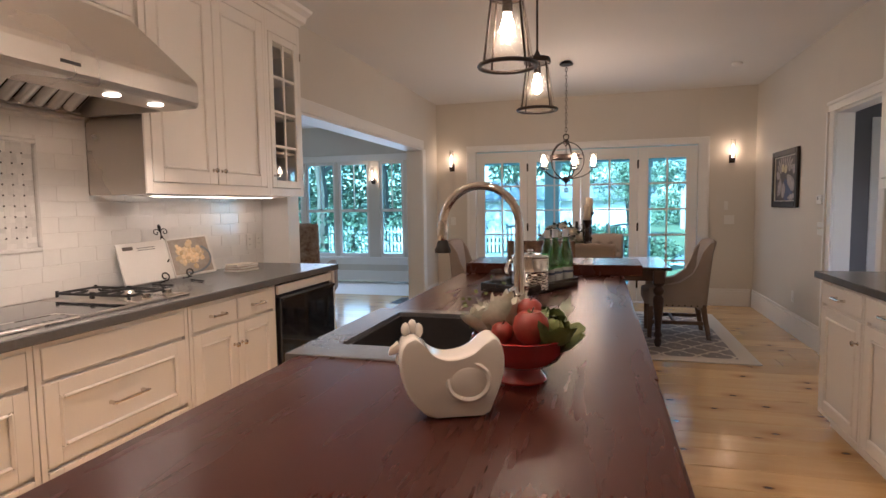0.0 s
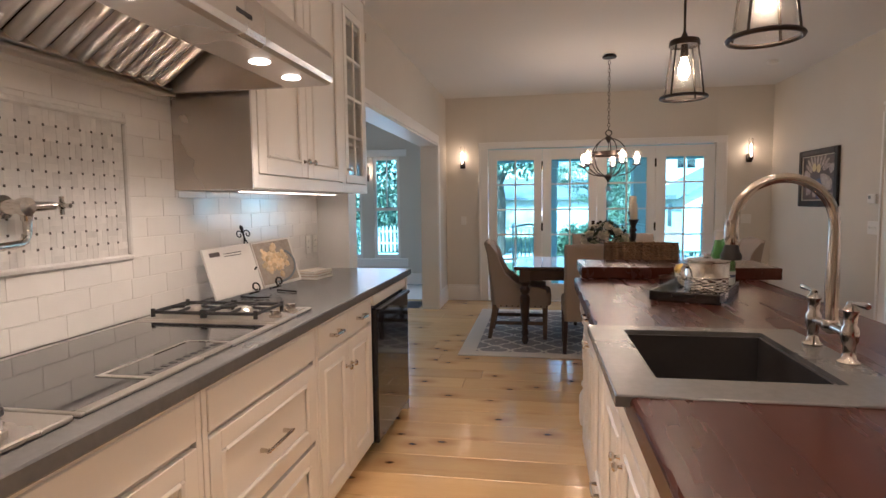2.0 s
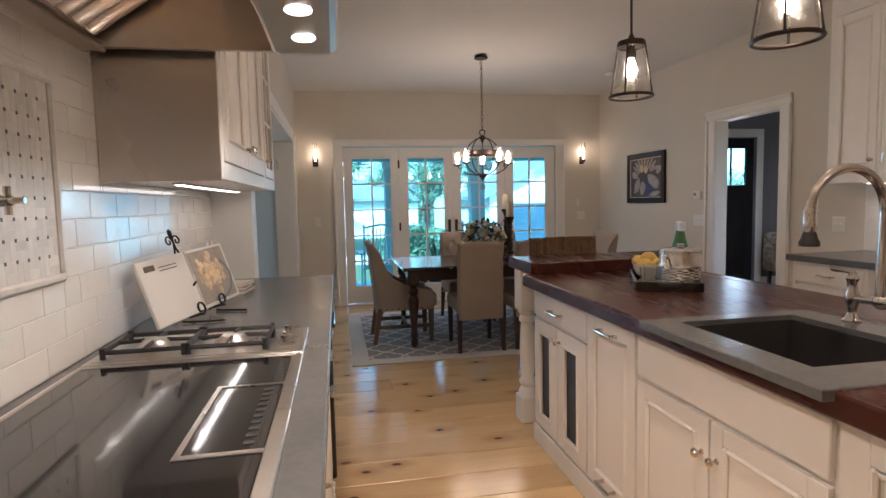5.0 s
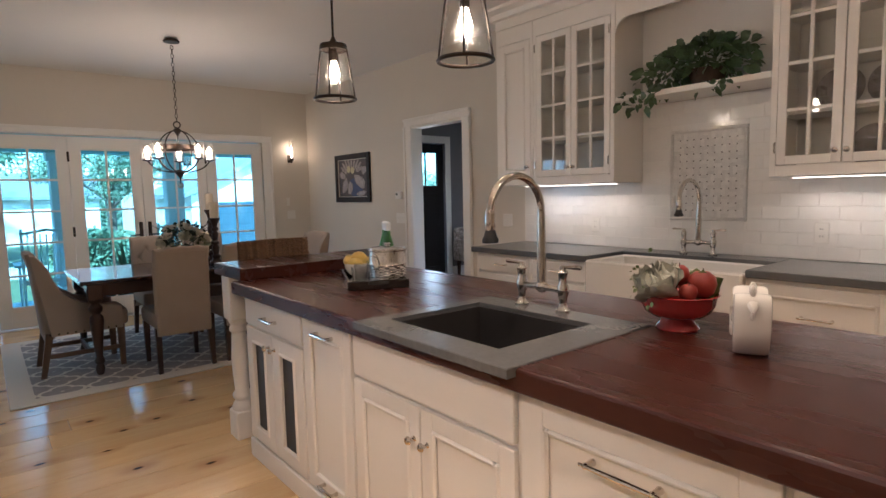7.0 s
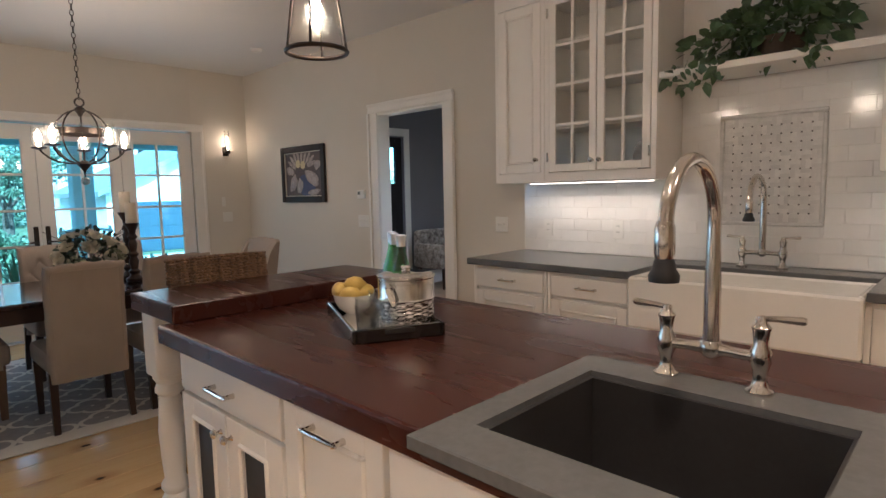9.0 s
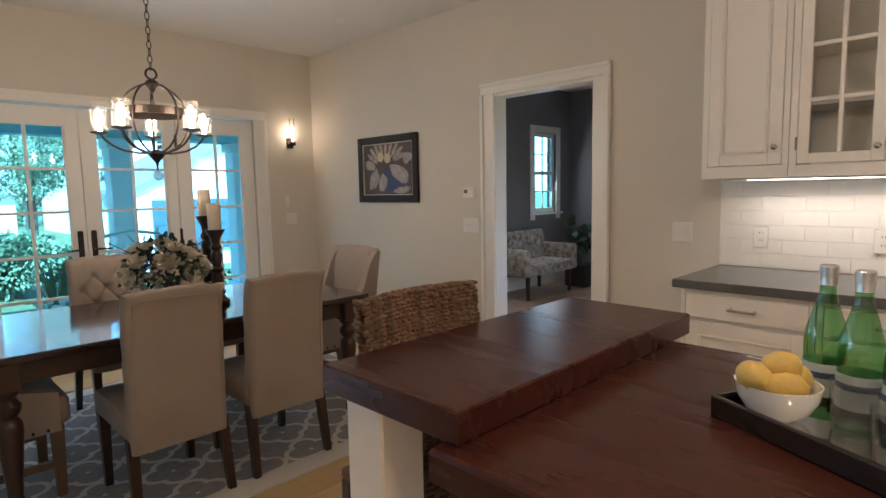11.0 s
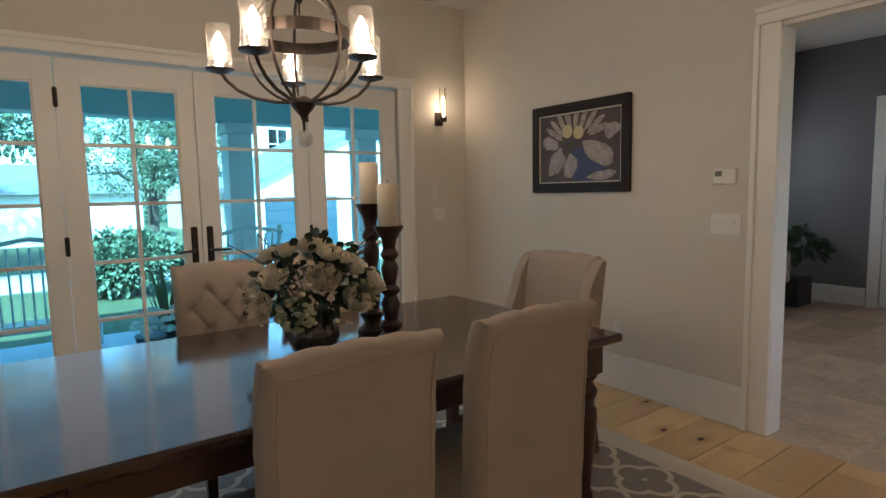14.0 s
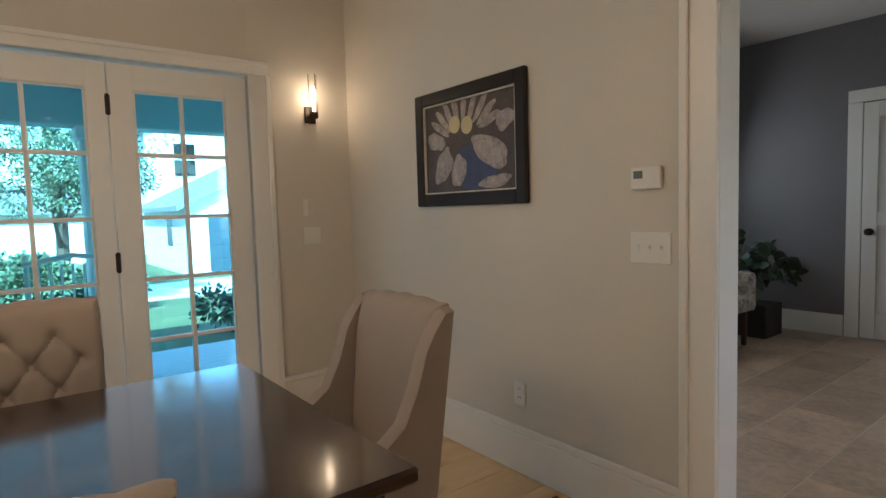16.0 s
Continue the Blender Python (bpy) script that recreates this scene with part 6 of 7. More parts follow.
part("foliage", fol, M_IVY, t, "dark green ivy leaves")
M_PLATE = material("patterned_plate", (0.45, 0.42, 0.40), 0.2, vary=0.6, scale=22, second=(0.10, 0.07, 0.07), coat=.4)
for y, z in ((1.26, 1.738), (1.03, 1.738), (1.10, 1.43), (2.60, 1.43)):
    m = Matrix.Translation((1.54, y, z + .115)) @ pose(0, 0, 0, 0, -80, 0)
    solid("plate", B(m).lathe([(.0, 0), (.07, .002), (.11, .014), (.112, .016), (.075, .008), (0, .006)], 28), M_PLATE, "dark patterned plate standing in glass cabinet", "plate", "plates in glass cabinets", smooth=True)


def plate(m, w, h, kind, label, category):
    """A wall plate: kind 'outlet', 'switch' with n rockers, or 'blank'."""
    t = thing("wall_plate" if kind == 'blank' else kind.split()[0], tuple(m.translation), label, category)
    part("cover", B(m).box(-w / 2, -h / 2, 0, w / 2, h / 2, .006, .0025), M_PLASTIC, t)
    if kind == 'outlet':
        for v in (-.02, .02):
            o = part("socket", B(m).box(-.016, v - .014, .006, .016, v + .014, .0075, .002), M_PLASTIC, t)
            part("slot", B(m).box(-.008, v - .002, .0075, -.005, v + .007, .0079).box(.005, v - .002, .0075, .008, v + .007, .0079), M_BLACKMAT, o)
    elif kind.startswith('switch'):
        n = int(kind.split()[1])
        for k in range(n):
            u = (k - (n - 1) / 2) * .046
            part("toggle", B(m).box(u - .006, -.012, .006, u + .006, .012, .009, .001).box(u - .004, -.002, .009, u + .004, .010, .018, .0015), M_PLASTIC, t)
    return t


def on_east(y, z, d=.001):
    return frame_of((XE - d, y, z), (0, -1, 0), (-1, 0, 0))


for y in (3.36, 2.84):
    plate(on_east(y, 1.09, .0125), .072, .115, 'outlet', "white electrical outlet on tiled wall", "outlet")
plate(on_east(1.34, 1.08, .0125), .072, .115, 'outlet', "white electrical outlet on tiled wall", "outlet")
plate(on_east(3.78, 1.10), .115, .115, 'switch 2', "white double light switch", "switch")
plate(on_east(5.44, 1.09), .165, .115, 'switch 3', "white triple light switch", "switch")
plate(on_east(6.12, .38), .072, .115, 'outlet', "white electrical outlet above baseboard", "outlet")
mn = frame_of((1.33, YN - .001, 1.11), (1, 0, 0), (0, -1, 0))
plate(mn, .12, .115, 'switch 2', "white double light switch by French doors", "switch")
plate(frame_of((1.29, YN - .001, 1.29), (1, 0, 0), (0, -1, 0)), .045, .11, 'blank', "small white wall plate", "plate")
plate(frame_of((-2.30, YN - .001, 1.11), (1, 0, 0), (0, -1, 0)), .072, .115, 'switch 1', "white light switch by French doors", "switch")
for y in (3.41, 3.52):
    plate(frame_of((XW + .0125, y, 1.09), (0, 1, 0), (1, 0, 0)), .072, .115, 'outlet', "white electrical outlet on tiled wall", "outlet")
t = thing("thermostat", (XE, 5.45, 1.30), "white wall thermostat with grey display", "thermostat")
m = on_east(5.45, 1.345)
part("case", B(m).box(-.06, -.042, 0, .06, .042, .024, .006), M_PLASTIC, t)
part("display", B(m).box(-.045, -.002, .024, -.008, .026, .0245), material("lcd_grey", (.12, .13, .11), .3), t, "grey display")
part("key", B(m).box(.022, .005, .024, .030, .013, .026).box(.038, .005, .024, .046, .013, .026).box(.030, .015, .024, .038, .023, .026).box(.030, -.007, .024, .038, .001, .026), M_PLASTIC, t)
t = thing("smoke_detector", (1.11, 6.39, CZ - .03), "small white round ceiling detector", "detector")
part("case", B().lathe([(.0, -.032), (.04, -.030), (.052, -.02), (.055, 0)], 22, (1.11, 6.39, CZ - .001)), M_PLASTIC, t, smooth=True)

# ---- framed oyster picture ----
t = thing("framed_picture", (XE, 6.445, 1.27), "oyster still life in a black frame on wall", "picture")
m = frame_of((XE - .002, 6.445, 1.57), (0, -1, 0), (-1, 0, 0))
W2, H2, fw = .415, .30, .065
part("picture_frame", B(m).box(-W2, -H2, 0, -W2 + fw, H2, .03, .006).box(W2 - fw, -H2, 0, W2, H2, .03, .006).box(-W2 + fw, H2 - fw, 0, W2 - fw, H2, .03, .006).box(-W2 + fw, -H2, 0, W2 - fw, -H2 + fw, .03, .006), material("black_frame_wood", (.020, .013, .011), .5, vary=.4, scale=8, spec=.3), t)
a0, b0 = W2 - fw, H2 - fw
part("fillet", B(m).box(-a0, -b0, .008, -a0 + .007, b0, .020).box(a0 - .007, -b0, .008, a0, b0, .020).box(-a0 + .007, b0 - .007, .008, a0 - .007, b0, .020).box(-a0 + .007, -b0, .008, a0 - .007, -b0 + .007, .020), material("cream_fillet", (.66, .60, .48), .4), t, "thin cream inner edge")
part("canvas", B(m).box(-a0, -b0, .002, a0, b0, .008), material("canvas_ground", (.035, .026, .03), .5, vary=.5, scale=9, second=(.11, .075, .06)), t)


def ellipse(cx, cy, rx, ry, tilt, z0, z1, n=22, wob=0.0, seed=0):
    pts = []
    for i in range(n):
        a = 2 * math.pi * i / n
        k = 1 + wob * noise.noise(Vector((math.cos(a) * 1.3 + seed, math.sin(a) * 1.3, seed)))
        x, y = rx * k * math.cos(a), ry * k * math.sin(a)
        c_, s_ = math.cos(radians(tilt)), math.sin(radians(tilt))
        x, y = cx + x * c_ - y * s_, cy + x * s_ + y * c_
        pts.append((max(-a0 + .009, min(a0 - .009, x)), max(-b0 + .009, min(b0 - .009, y))))
    return B(m).prism(pts, z0, z1, 'z')


M_SHELL = material("painted_shell", (.52, .43, .35), .5, vary=.5, scale=30, second=(.14, .11, .12))
M_FLESH = material("painted_oyster", (.52, .44, .38), .45, vary=.5, scale=25, second=(.22, .17, .19))
M_PALE = material("painted_lemon", (.62, .52, .28), .45, vary=.2, scale=20)
M_BLUE = material("painted_blue", (.055, .07, .16), .5, vary=.4, scale=15)
part("blue_cloth", ellipse(.06, -.13, .17, .12, -20, .008, .0084), M_BLUE, t, "painted blue cloth")
for k in range(9):
    a = 15 + k * 19
    part("fan_shell", ellipse(-.02 + .20 * math.cos(radians(a)), .075 + .12 * math.sin(radians(a)), .085, .020, a * .85 + 8, .008, .0086 + .0002 * (k % 2), wob=.3, seed=k), M_SHELL, t, "painted pale shell")
for k, (cx, cy, rx, ry, ti) in enumerate(((.17, -.05, .145, .062, -28), (-.07, -.12, .085, .055, 75), (-.19, -.09, .10, .060, 55), (-.25, .04, .075, .045, -20), (.27, .09, .07, .045, 15), (.20, -.19, .11, .03, 8))):
    part("oyster", ellipse(cx, cy, rx, ry, ti, .0082, .0092, wob=.35, seed=k * 3), M_SHELL, t, "painted oyster shell")
    part("oyster_flesh", ellipse(cx, cy, rx * .72, ry * .66, ti, .0094, .0098, wob=.4, seed=k * 5), M_FLESH, t, "painted oyster flesh")
for x in (-.095, .0):
    part("lemon_half", ellipse(x, .10 + (.012 if x < 0 else -.002), .044, .044, 0, .0096, .0104), M_PALE, t, "painted lemon half")

# ---- rug ----
solid("area_rug", B().box(-1.98, 4.80, .001, 1.03, 7.0, .011, .003), M_RUG, "grey rug with pale trellis pattern under table", "rug")

# ---- flowers and candles on the table ----
TZ = .7555
fx, fy = -.63, 5.66
t = thing("flower_vase", (fx, fy, TZ), "glass vase of cream roses and greenery on table", "flowers")
v = part("vase", B().lathe([(.05, 0), (.075, .02), (.088, .06), (.08, .10), (.062, .125), (.066, .135), (.062, .135), (.058, .122), (.076, .098), (.083, .06), (.07, .024), (0, .012)], 28, (fx, fy, TZ), closed=False), clear_glass("smoky_glass", (.45, .42, .40), .12), t, "smoky glass vase", smooth=True)
rf = random.Random(8)
M_ROSE = material("cream_petals", (0.80, 0.75, 0.62), 0.6, vary=0.2, scale=25, second=(.70, .62, .46))
M_HYD = material("green_hydrangea", (0.40, 0.40, 0.26), 0.6, vary=0.3, scale=40, per_island=.2)
M_DKLEAF = material("dark_leaf", (0.035, 0.060, 0.030), 0.45, vary=0.5, scale=20, per_island=.35)


def rose(c, r, name, mat):
    b = B()
    d = (Vector(c) - Vector((fx, fy, TZ + .10))).normalized()
    q = d.to_track_quat('Z', 'Y').to_matrix().to_4x4()
    b.m = Matrix.Translation(c) @ q
    for ringn, (cnt, rad, op_) in enumerate(((3, .3, .0), (4, .55, .02), (6, .8, .05), (8, 1.0, .12))):
        for k in range(cnt):
            a = 2 * math.pi * (k + .37 * ringn) / cnt
            w = 1.25 * math.pi / cnt
            vs = []
            for i in range(3):
                for j in range(-2, 3):
                    aa = a + w * j / 2.2 * (1 - .15 * i)
                    rr = r * rad * (.45 + .5 * min(i, 1) + .06 * i + op_ * .12 * i * i)
                    zz = r * (-.5 + .48 * i - .25 * i * i * op_ - .05 * abs(j) + .12 * (1 - rad))
                    vs.append((rr * math.cos(aa), rr * math.sin(aa), zz))
            b.add(vs, [(i * 5 + j, i * 5 + j + 1, (i + 1) * 5 + j + 1, (i + 1) * 5 + j) for i in range(2) for j in range(4)])
    part(name, b, mat, t, "cream rose bloom", smooth=True)


for c, r in (((-.03, -.16, .27), .062), ((-.15, -.08, .28), .058), ((.10, -.10, .30), .060), ((.0, .0, .36), .062), ((-.12, .06, .33), .055), ((.14, .03, .30), .055), ((-.20, .0, .23), .050), ((.05, .10, .32), .05), ((.07, -.19, .20), .05), ((.17, -.12, .24), .052), ((-.2, -.1, .2), .048), ((.02, -.1, .34), .05), ((-.08, .0, .35), .05)):
    rose((fx + c[0] * 1.02, fy + c[1] * 1.02, TZ + .2 + (c[2] - .2) * 1.05), r * .80, "rose", M_ROSE)
for c in ((.11, -.14, .20), (-.12, -.15, .17), (.17, -.03, .20)):
    b = B()
    for k in range(70):
        d = Vector((rf.gauss(0, 1), rf.gauss(0, 1), rf.gauss(0, 1))).normalized()
        b.blob((fx + c[0] + d.x * .055, fy + c[1] + d.y * .055, TZ + c[2] + d.z * .048), .011, 6, (1, 1, .7))
    part("hydrangea", b, M_HYD, t, "greenish hydrangea head")
part("foliage", leaf_cluster(B(), (fx, fy, TZ + .235), .20, 330, .048, rf, .3, (1.1, 1.0, .76), keep=lambda p: p.z > TZ + .10), M_DKLEAF, t, "dark green leaves")
sp = B()
for k in range(9):
    a = rf.uniform(0, 6.28)
    e = Vector((fx + .26 * math.cos(a), fy + .22 * math.sin(a), TZ + rf.uniform(.26, .46)))
    sp.tube([(fx, fy, TZ + .12), ((fx + e.x) / 2, (fy + e.y) / 2, TZ + .30), tuple(e)], .002, 5)
part("twig", sp, M_LEG, t, "thin dark twigs")
wf = B()
for k in range(60):
    a = rf.uniform(0, 6.28)
    rr = rf.uniform(.14, .24)
    wf.blob((fx + rr * math.cos(a), fy + rr * math.sin(a) * .9, TZ + rf.uniform(.12, .28)), rf.uniform(.008, .014), 6, (1, 1, .6), .4, k)
part("small_blossom", wf, M_ROSE, t, "small white blossoms")
st = B()
for k in range(12):
    a = 2 * math.pi * k / 12
    st.tube([(fx + .05 * math.cos(a), fy + .05 * math.sin(a), TZ + .014), (fx - .03 * math.cos(a), fy - .03 * math.sin(a), TZ + .16)], .004, 5)
part("stem", st, M_GREENV, t, "green stems in water")


def candlestick(x, y, h, ch, label):
    k = h / .42
    t = thing("candlestick", (x, y, TZ), label, "candlestick", "candlesticks on table")
    pr = [(.055, 0), (.060, .008), (.058, .022), (.040, .035), (.030, .05), (.040, .065), (.040, .075), (.024, .09), (.030, .12), (.033, .15), (.022, .175), (.034, .19), (.034, .20), (.020, .215), (.028, .25), (.031, .275), (.020, .30), (.032, .315), (.032, .325), (.021, .34), (.026, .37), (.040, .395), (.050, .41), (.052, .42), (.0, .42)]
    part("stick", B().lathe([(r, z * k) for r, z in pr], 24, (x, y, TZ)), M_LEG, t, "dark turned wooden stick", smooth=True)
    part("candle", B().lathe([(.034, 0), (.036, .003), (.036, ch - .004), (.033, ch), (.012, ch - .004), (.0, ch - .005)], 24, (x, y, TZ + h)), material("candle_wax", (.74, .66, .52), .5, vary=.05, scale=9), t, "cream pillar candle", smooth=True)
    part("wick", B().tube([(x, y, TZ + h + ch - .005), (x + .002, y, TZ + h + ch + .012)], .0015, 5), M_BLACKMAT, t)


candlestick(-.375, 5.58, .42, .145, "dark turned wooden candlestick with cream candle")
candlestick(-.36, 5.74, .495, .15, "tall dark turned wooden candlestick with cream candle")

# ---- woven bar stool ----
M_ROPE = material("seagrass", (0.095, 0.045, 0.030), 0.65, vary=0.5, scale=30, fine=160, second=(0.25, 0.15, 0.07), bump=0.6, per_island=0.5)
t = thing("bar_stool", (-.56, 3.74, 0), "woven seagrass bar stool with dark wooden legs", "stool")
x0, x1, yb = -.848, -.425, 3.640
rs = random.Random(17)
for k in range(42):
    z = .60 + k * .0118
    ring = []
    for i in range(40):
        q = i / 39
        ring.append((x0 + (x1 - x0) * q, yb - .085 + .035 * (1 - (2 * q - 1) ** 2) + (z - .6) * .09))
    ring += [(x1 + .008, ring[-1][1] + .017)] + [(p[0], p[1] + .034) for p in reversed(ring)] + [(x0 - .008, ring[0][1] + .017)]
    b = B()
    for i, (px, py) in enumerate(ring):
        nx, ny = ring[(i + 1) % len(ring)]
        b.m = Matrix.Translation((px + rs.uniform(-.002, .002), py + rs.uniform(-.004, .004), z + rs.uniform(-.0025, .0025))) @ pose(0, 0, 0, 0, 0, math.degrees(math.atan2(ny - py, nx - px))) @ pose(0, 0, 0, 0, (15 if k % 2 else -15) + rs.uniform(-10, 10), 0)
        b.blob((0, 0, 0), .0088 * rs.uniform(.85, 1.15), 8, (1.3, .85, .78))
    part("plait", b, M_ROPE, t, "plaited seagrass row", smooth=True)
core_ = []
for i in range(13):
    q = i / 12
    core_.append((x0 + .012 + (x1 - x0 - .024) * q, yb - .085 + .017 + .035 * (1 - (2 * q - 1) ** 2)))
part("back_core", B().add([(x, y - .010 + (z - .6) * .09, z) for z in (.60, 1.08) for x, y in core_] + [(x, y + .010 + (z - .6) * .09, z) for z in (.60, 1.08) for x, y in core_],
     [(i, i + 1, 14 + i, 13 + i) for i in range(12)] + [(26 + i, 39 + i, 40 + i, 27 + i) for i in range(12)] + [(13 + i, 14 + i, 40 + i, 39 + i) for i in range(12)]), M_ROPE, t, "seagrass core of back")
for k in range(16):
    y = 3.34 + k * .024
    part("seat_rope", B().tube([(x0 + .01 + (x1 - x0 - .02) * i / 20, y + .004 * math.sin(i * 1.57 + k * math.pi), .60 + .004 * math.sin(i * 1.57 + k)) for i in range(21)], .012, 6), M_ROPE, t, "twisted seagrass rope", smooth=True)
part("seat_base", B().box(x0 + .01, 3.33, .56, x1 - .01, 3.75, .592, .005), M_ROPE, t)
for x, y in ((x0 + .03, 3.36), (x1 - .03, 3.36), (x0 + .03, 3.73), (x1 - .03, 3.73)):
    part("leg", B().box(x - .02, y - .02, 0, x + .02, y + .02, .56, .004), M_LEG, t, "dark wooden leg")
part("footrest", B().box(x0 + .03, 3.35, .22, x1 - .03, 3.375, .25, .003).box(x0 + .03, 3.72, .22, x1 - .03, 3.745, .25, .003), M_LEG, t)

# ---- floor vent in the opening ----
t = thing("floor_vent", (-2.96, 7.27, 0), "dark metal floor vent grille", "vent")
part("vent_frame", B().box(-3.05, 7.0, .0005, -2.80, 7.5, .006, .002), M_IRON, t)
for k in range(10):
    part("slat", B().box(-3.03, 7.03 + k * .045, .006, -2.82, 7.045 + k * .045, .009), M_BLACKMAT, t)

# ---- sunroom ----
for i, (a, c) in enumerate(SW):
    t = thing("window_%d" % (i + 1), ((a + c) / 2, 9.16, .44), "white double-hung sunroom window", "window", "sunroom windows", kind="structure")
    y0, y1 = 9.17, 9.21
    zm = 1.27
    part("window_frame", B().box(a, y0, .44, a + .045, y1, 2.14, .003).box(c - .045, y0, .44, c, y1, 2.14, .003).box(a + .045, y0, 2.09, c - .045, y1, 2.14, .003).box(a + .045, y0, .44, c - .045, y1, .50, .003), M_TRIM, t)
    part("meeting_rail", B().box(a + .045, y0 - .012, zm - .025, c - .045, y1, zm + .025, .003), M_TRIM, t)
    part("muntin", B().box((a + c) / 2 - .009, y0 + .01, zm + .025, (a + c) / 2 + .009, y1 - .01, 2.09, .002), M_TRIM, t)
    for z0, z1 in ((.50, zm - .025), (zm + .025, 2.09)):
        q = part("pane", B().box(a + .045, 9.188, z0, c - .045, 9.192, z1), M_GLASS, t)
        q.visible_shadow = False
    part("sash_lock", B().box((a + c) / 2 - .03, y0 - .03, zm + .02, (a + c) / 2 + .03, y0 - .008, zm + .035, .003), M_IRON, t)
casing("sunroom_window_casing", B().box(-7.0, 9.13, 2.141, -3.45, 9.149, 2.26, .004).box(-7.0, 9.10, .40, -3.45, 9.149, .438, .005).box(-7.0, 9.13, .30, -3.45, 9.149, .399, .004), "white casing and sill of sunroom windows")
casing("sunroom_baseboard", B().box(-7.04, 9.13, 0, -2.92, 9.149, .19, .003), "white sunroom baseboard")
M_IKAT = material("patterned_upholstery", (0.45, 0.38, 0.30), 0.9, vary=0.7, scale=14, fine=30, second=(0.14, 0.06, 0.04), bump=.3)
t = thing("armchair", (-3.98, 6.4, 0), "wingback armchair in brown and cream patterned fabric", "armchair", rz=20)
part("seat", rounded_slab(B(pose(0, .02, 0)), .60, .60, .18, .26, .04, .02), M_IKAT, t, smooth=True, world_coords=False)
part("backrest", curved_back(B(pose(0, -.30, 0)), .46, .25, 1.14, .12, .08, .03, 14, 14), M_IKAT, t, smooth=True, world_coords=False)
for s in (-1, 1):
    part("arm", rounded_slab(B(pose(s * .32, 0, 0)), .12, .60, .40, .22, .04, .0), M_IKAT, t, smooth=True, world_coords=False)
for x, y in ((-.27, .27), (.27, .27), (-.27, -.27), (.27, -.27)):
    part("leg", leg_piece(B(), x, y, x, y, .27), M_LEG, t, world_coords=False)

# ---- hall ----
M_SLATE = material("hall_tile", (0.62, 0.47, 0.33), 0.34, vary=0.35, scale=3, fine=25, second=(0.31, 0.235, 0.165), per_object=0.2, bump=0.1)
t = thing("window_6", (5.05, 7.12, 1.03), "white double-hung hall window", "window", kind="structure")
a, c, y0, y1 = 4.79, 5.32, 7.13, 7.17
part("window_frame", B().box(a, y0, 1.03, a + .05, y1, 2.14, .003).box(c - .05, y0, 1.03, c, y1, 2.14, .003).box(a + .05, y0, 2.09, c - .05, y1, 2.14, .003).box(a + .05, y0, 1.03, c - .05, y1, 1.09, .003), M_TRIM, t)
part("meeting_rail", B().box(a + .05, y0 - .01, 1.56, c - .05, y1, 1.61, .003), M_TRIM, t)
part("muntin", B().box(5.046, y0 + .01, 1.09, 5.064, y1 - .01, 2.09, .002).box(a + .05, y0 + .01, 1.32, c - .05, y1 - .01, 1.335, .002).box(a + .05, y0 + .01, 1.84, c - .05, y1 - .01, 1.855, .002), M_TRIM, t)
q = part("pane", B().box(a + .05, 7.148, 1.09, c - .05, 7.152, 2.09), M_GLASS, t)
q.visible_shadow = False
casing("hall_window_casing", B().box(4.69, 7.08, .93, 4.789, 7.099, 2.24, .004).box(5.321, 7.08, .93, 5.42, 7.099, 2.24, .004).box(4.789, 7.08, 2.141, 5.321, 7.099, 2.24, .004).box(4.66, 7.05, 1.0, 5.45, 7.079, 1.029, .004), "white casing of hall window")
t = thing("door_5", (3.19, 7.15, 0), "black front door with small glass lites", "door", kind="structure")
part("leaf", B().box(2.735, 7.13, .01, 2.85, 7.175, 2.12, .003).box(3.53, 7.13, .01, 3.645, 7.175, 2.12, .003).box(2.85, 7.13, 1.98, 3.53, 7.175, 2.12, .003).box(2.85, 7.13, 1.36, 3.53, 7.175, 1.48, .003).box(2.85, 7.14, .22, 3.53, 7.165, 1.36).box(2.85, 7.13, .01, 3.53, 7.175, .22, .003).box(3.15, 7.13, .22, 3.23, 7.175, 1.36, .003), material("black_door_paint", (.014, .013, .014), .3, vary=.2, scale=5), t)
for a, c in ((2.85, 3.07), (3.08, 3.30), (3.31, 3.53)):
    q = part("pane", B().box(a, 7.15, 1.48, c, 7.154, 1.98), M_GLASS, t)
    q.visible_shadow = False
part("muntin", B().box(3.07, 7.135, 1.48, 3.08, 7.17, 1.98).box(3.30, 7.135, 1.48, 3.31, 7.17, 1.98), M_BLACKMAT, t)
casing("front_door_casing", B().box(2.62, 7.08, 0, 2.72, 7.099, 2.13, .004).box(3.66, 7.08, 0, 3.76, 7.099, 2.13, .004).box(2.62, 7.08, 2.131, 3.76, 7.099, 2.24, .004), "white casing of front door")
t = thing("door_6", (5.69, 5.5, 0), "white closed hall door with dark knob", "door", kind="structure")
m = frame_of((5.698, 5.5, 0), (0, -1, 0), (-1, 0, 0))
b = B(m).box(-.42, .01, 0, .42, 2.06, .012)
for u0, u1, v0, v1 in ((-.42, -.31, .01, 2.06), (.31, .42, .01, 2.06), (-.31, .31, 1.93, 2.06), (-.31, .31, .01, .24), (-.31, .31, 1.0, 1.12), (-.05, .05, .24, 1.0), (-.05, .05, 1.12, 1.93)):
    b.box(u0, v0, .012, u1, v1, .03, .004)
part("leaf", b, M_TRIM, t)
part("knob", B(m @ Matrix.Translation((-.36, .95, .03))).lathe([(.03, 0), (.03, .005), (.012, .01), (.012, .03), (.028, .04), (.03, .055), (.02, .068), (0, .07)], 16), M_IRON, t, "dark bronze knob", smooth=True)
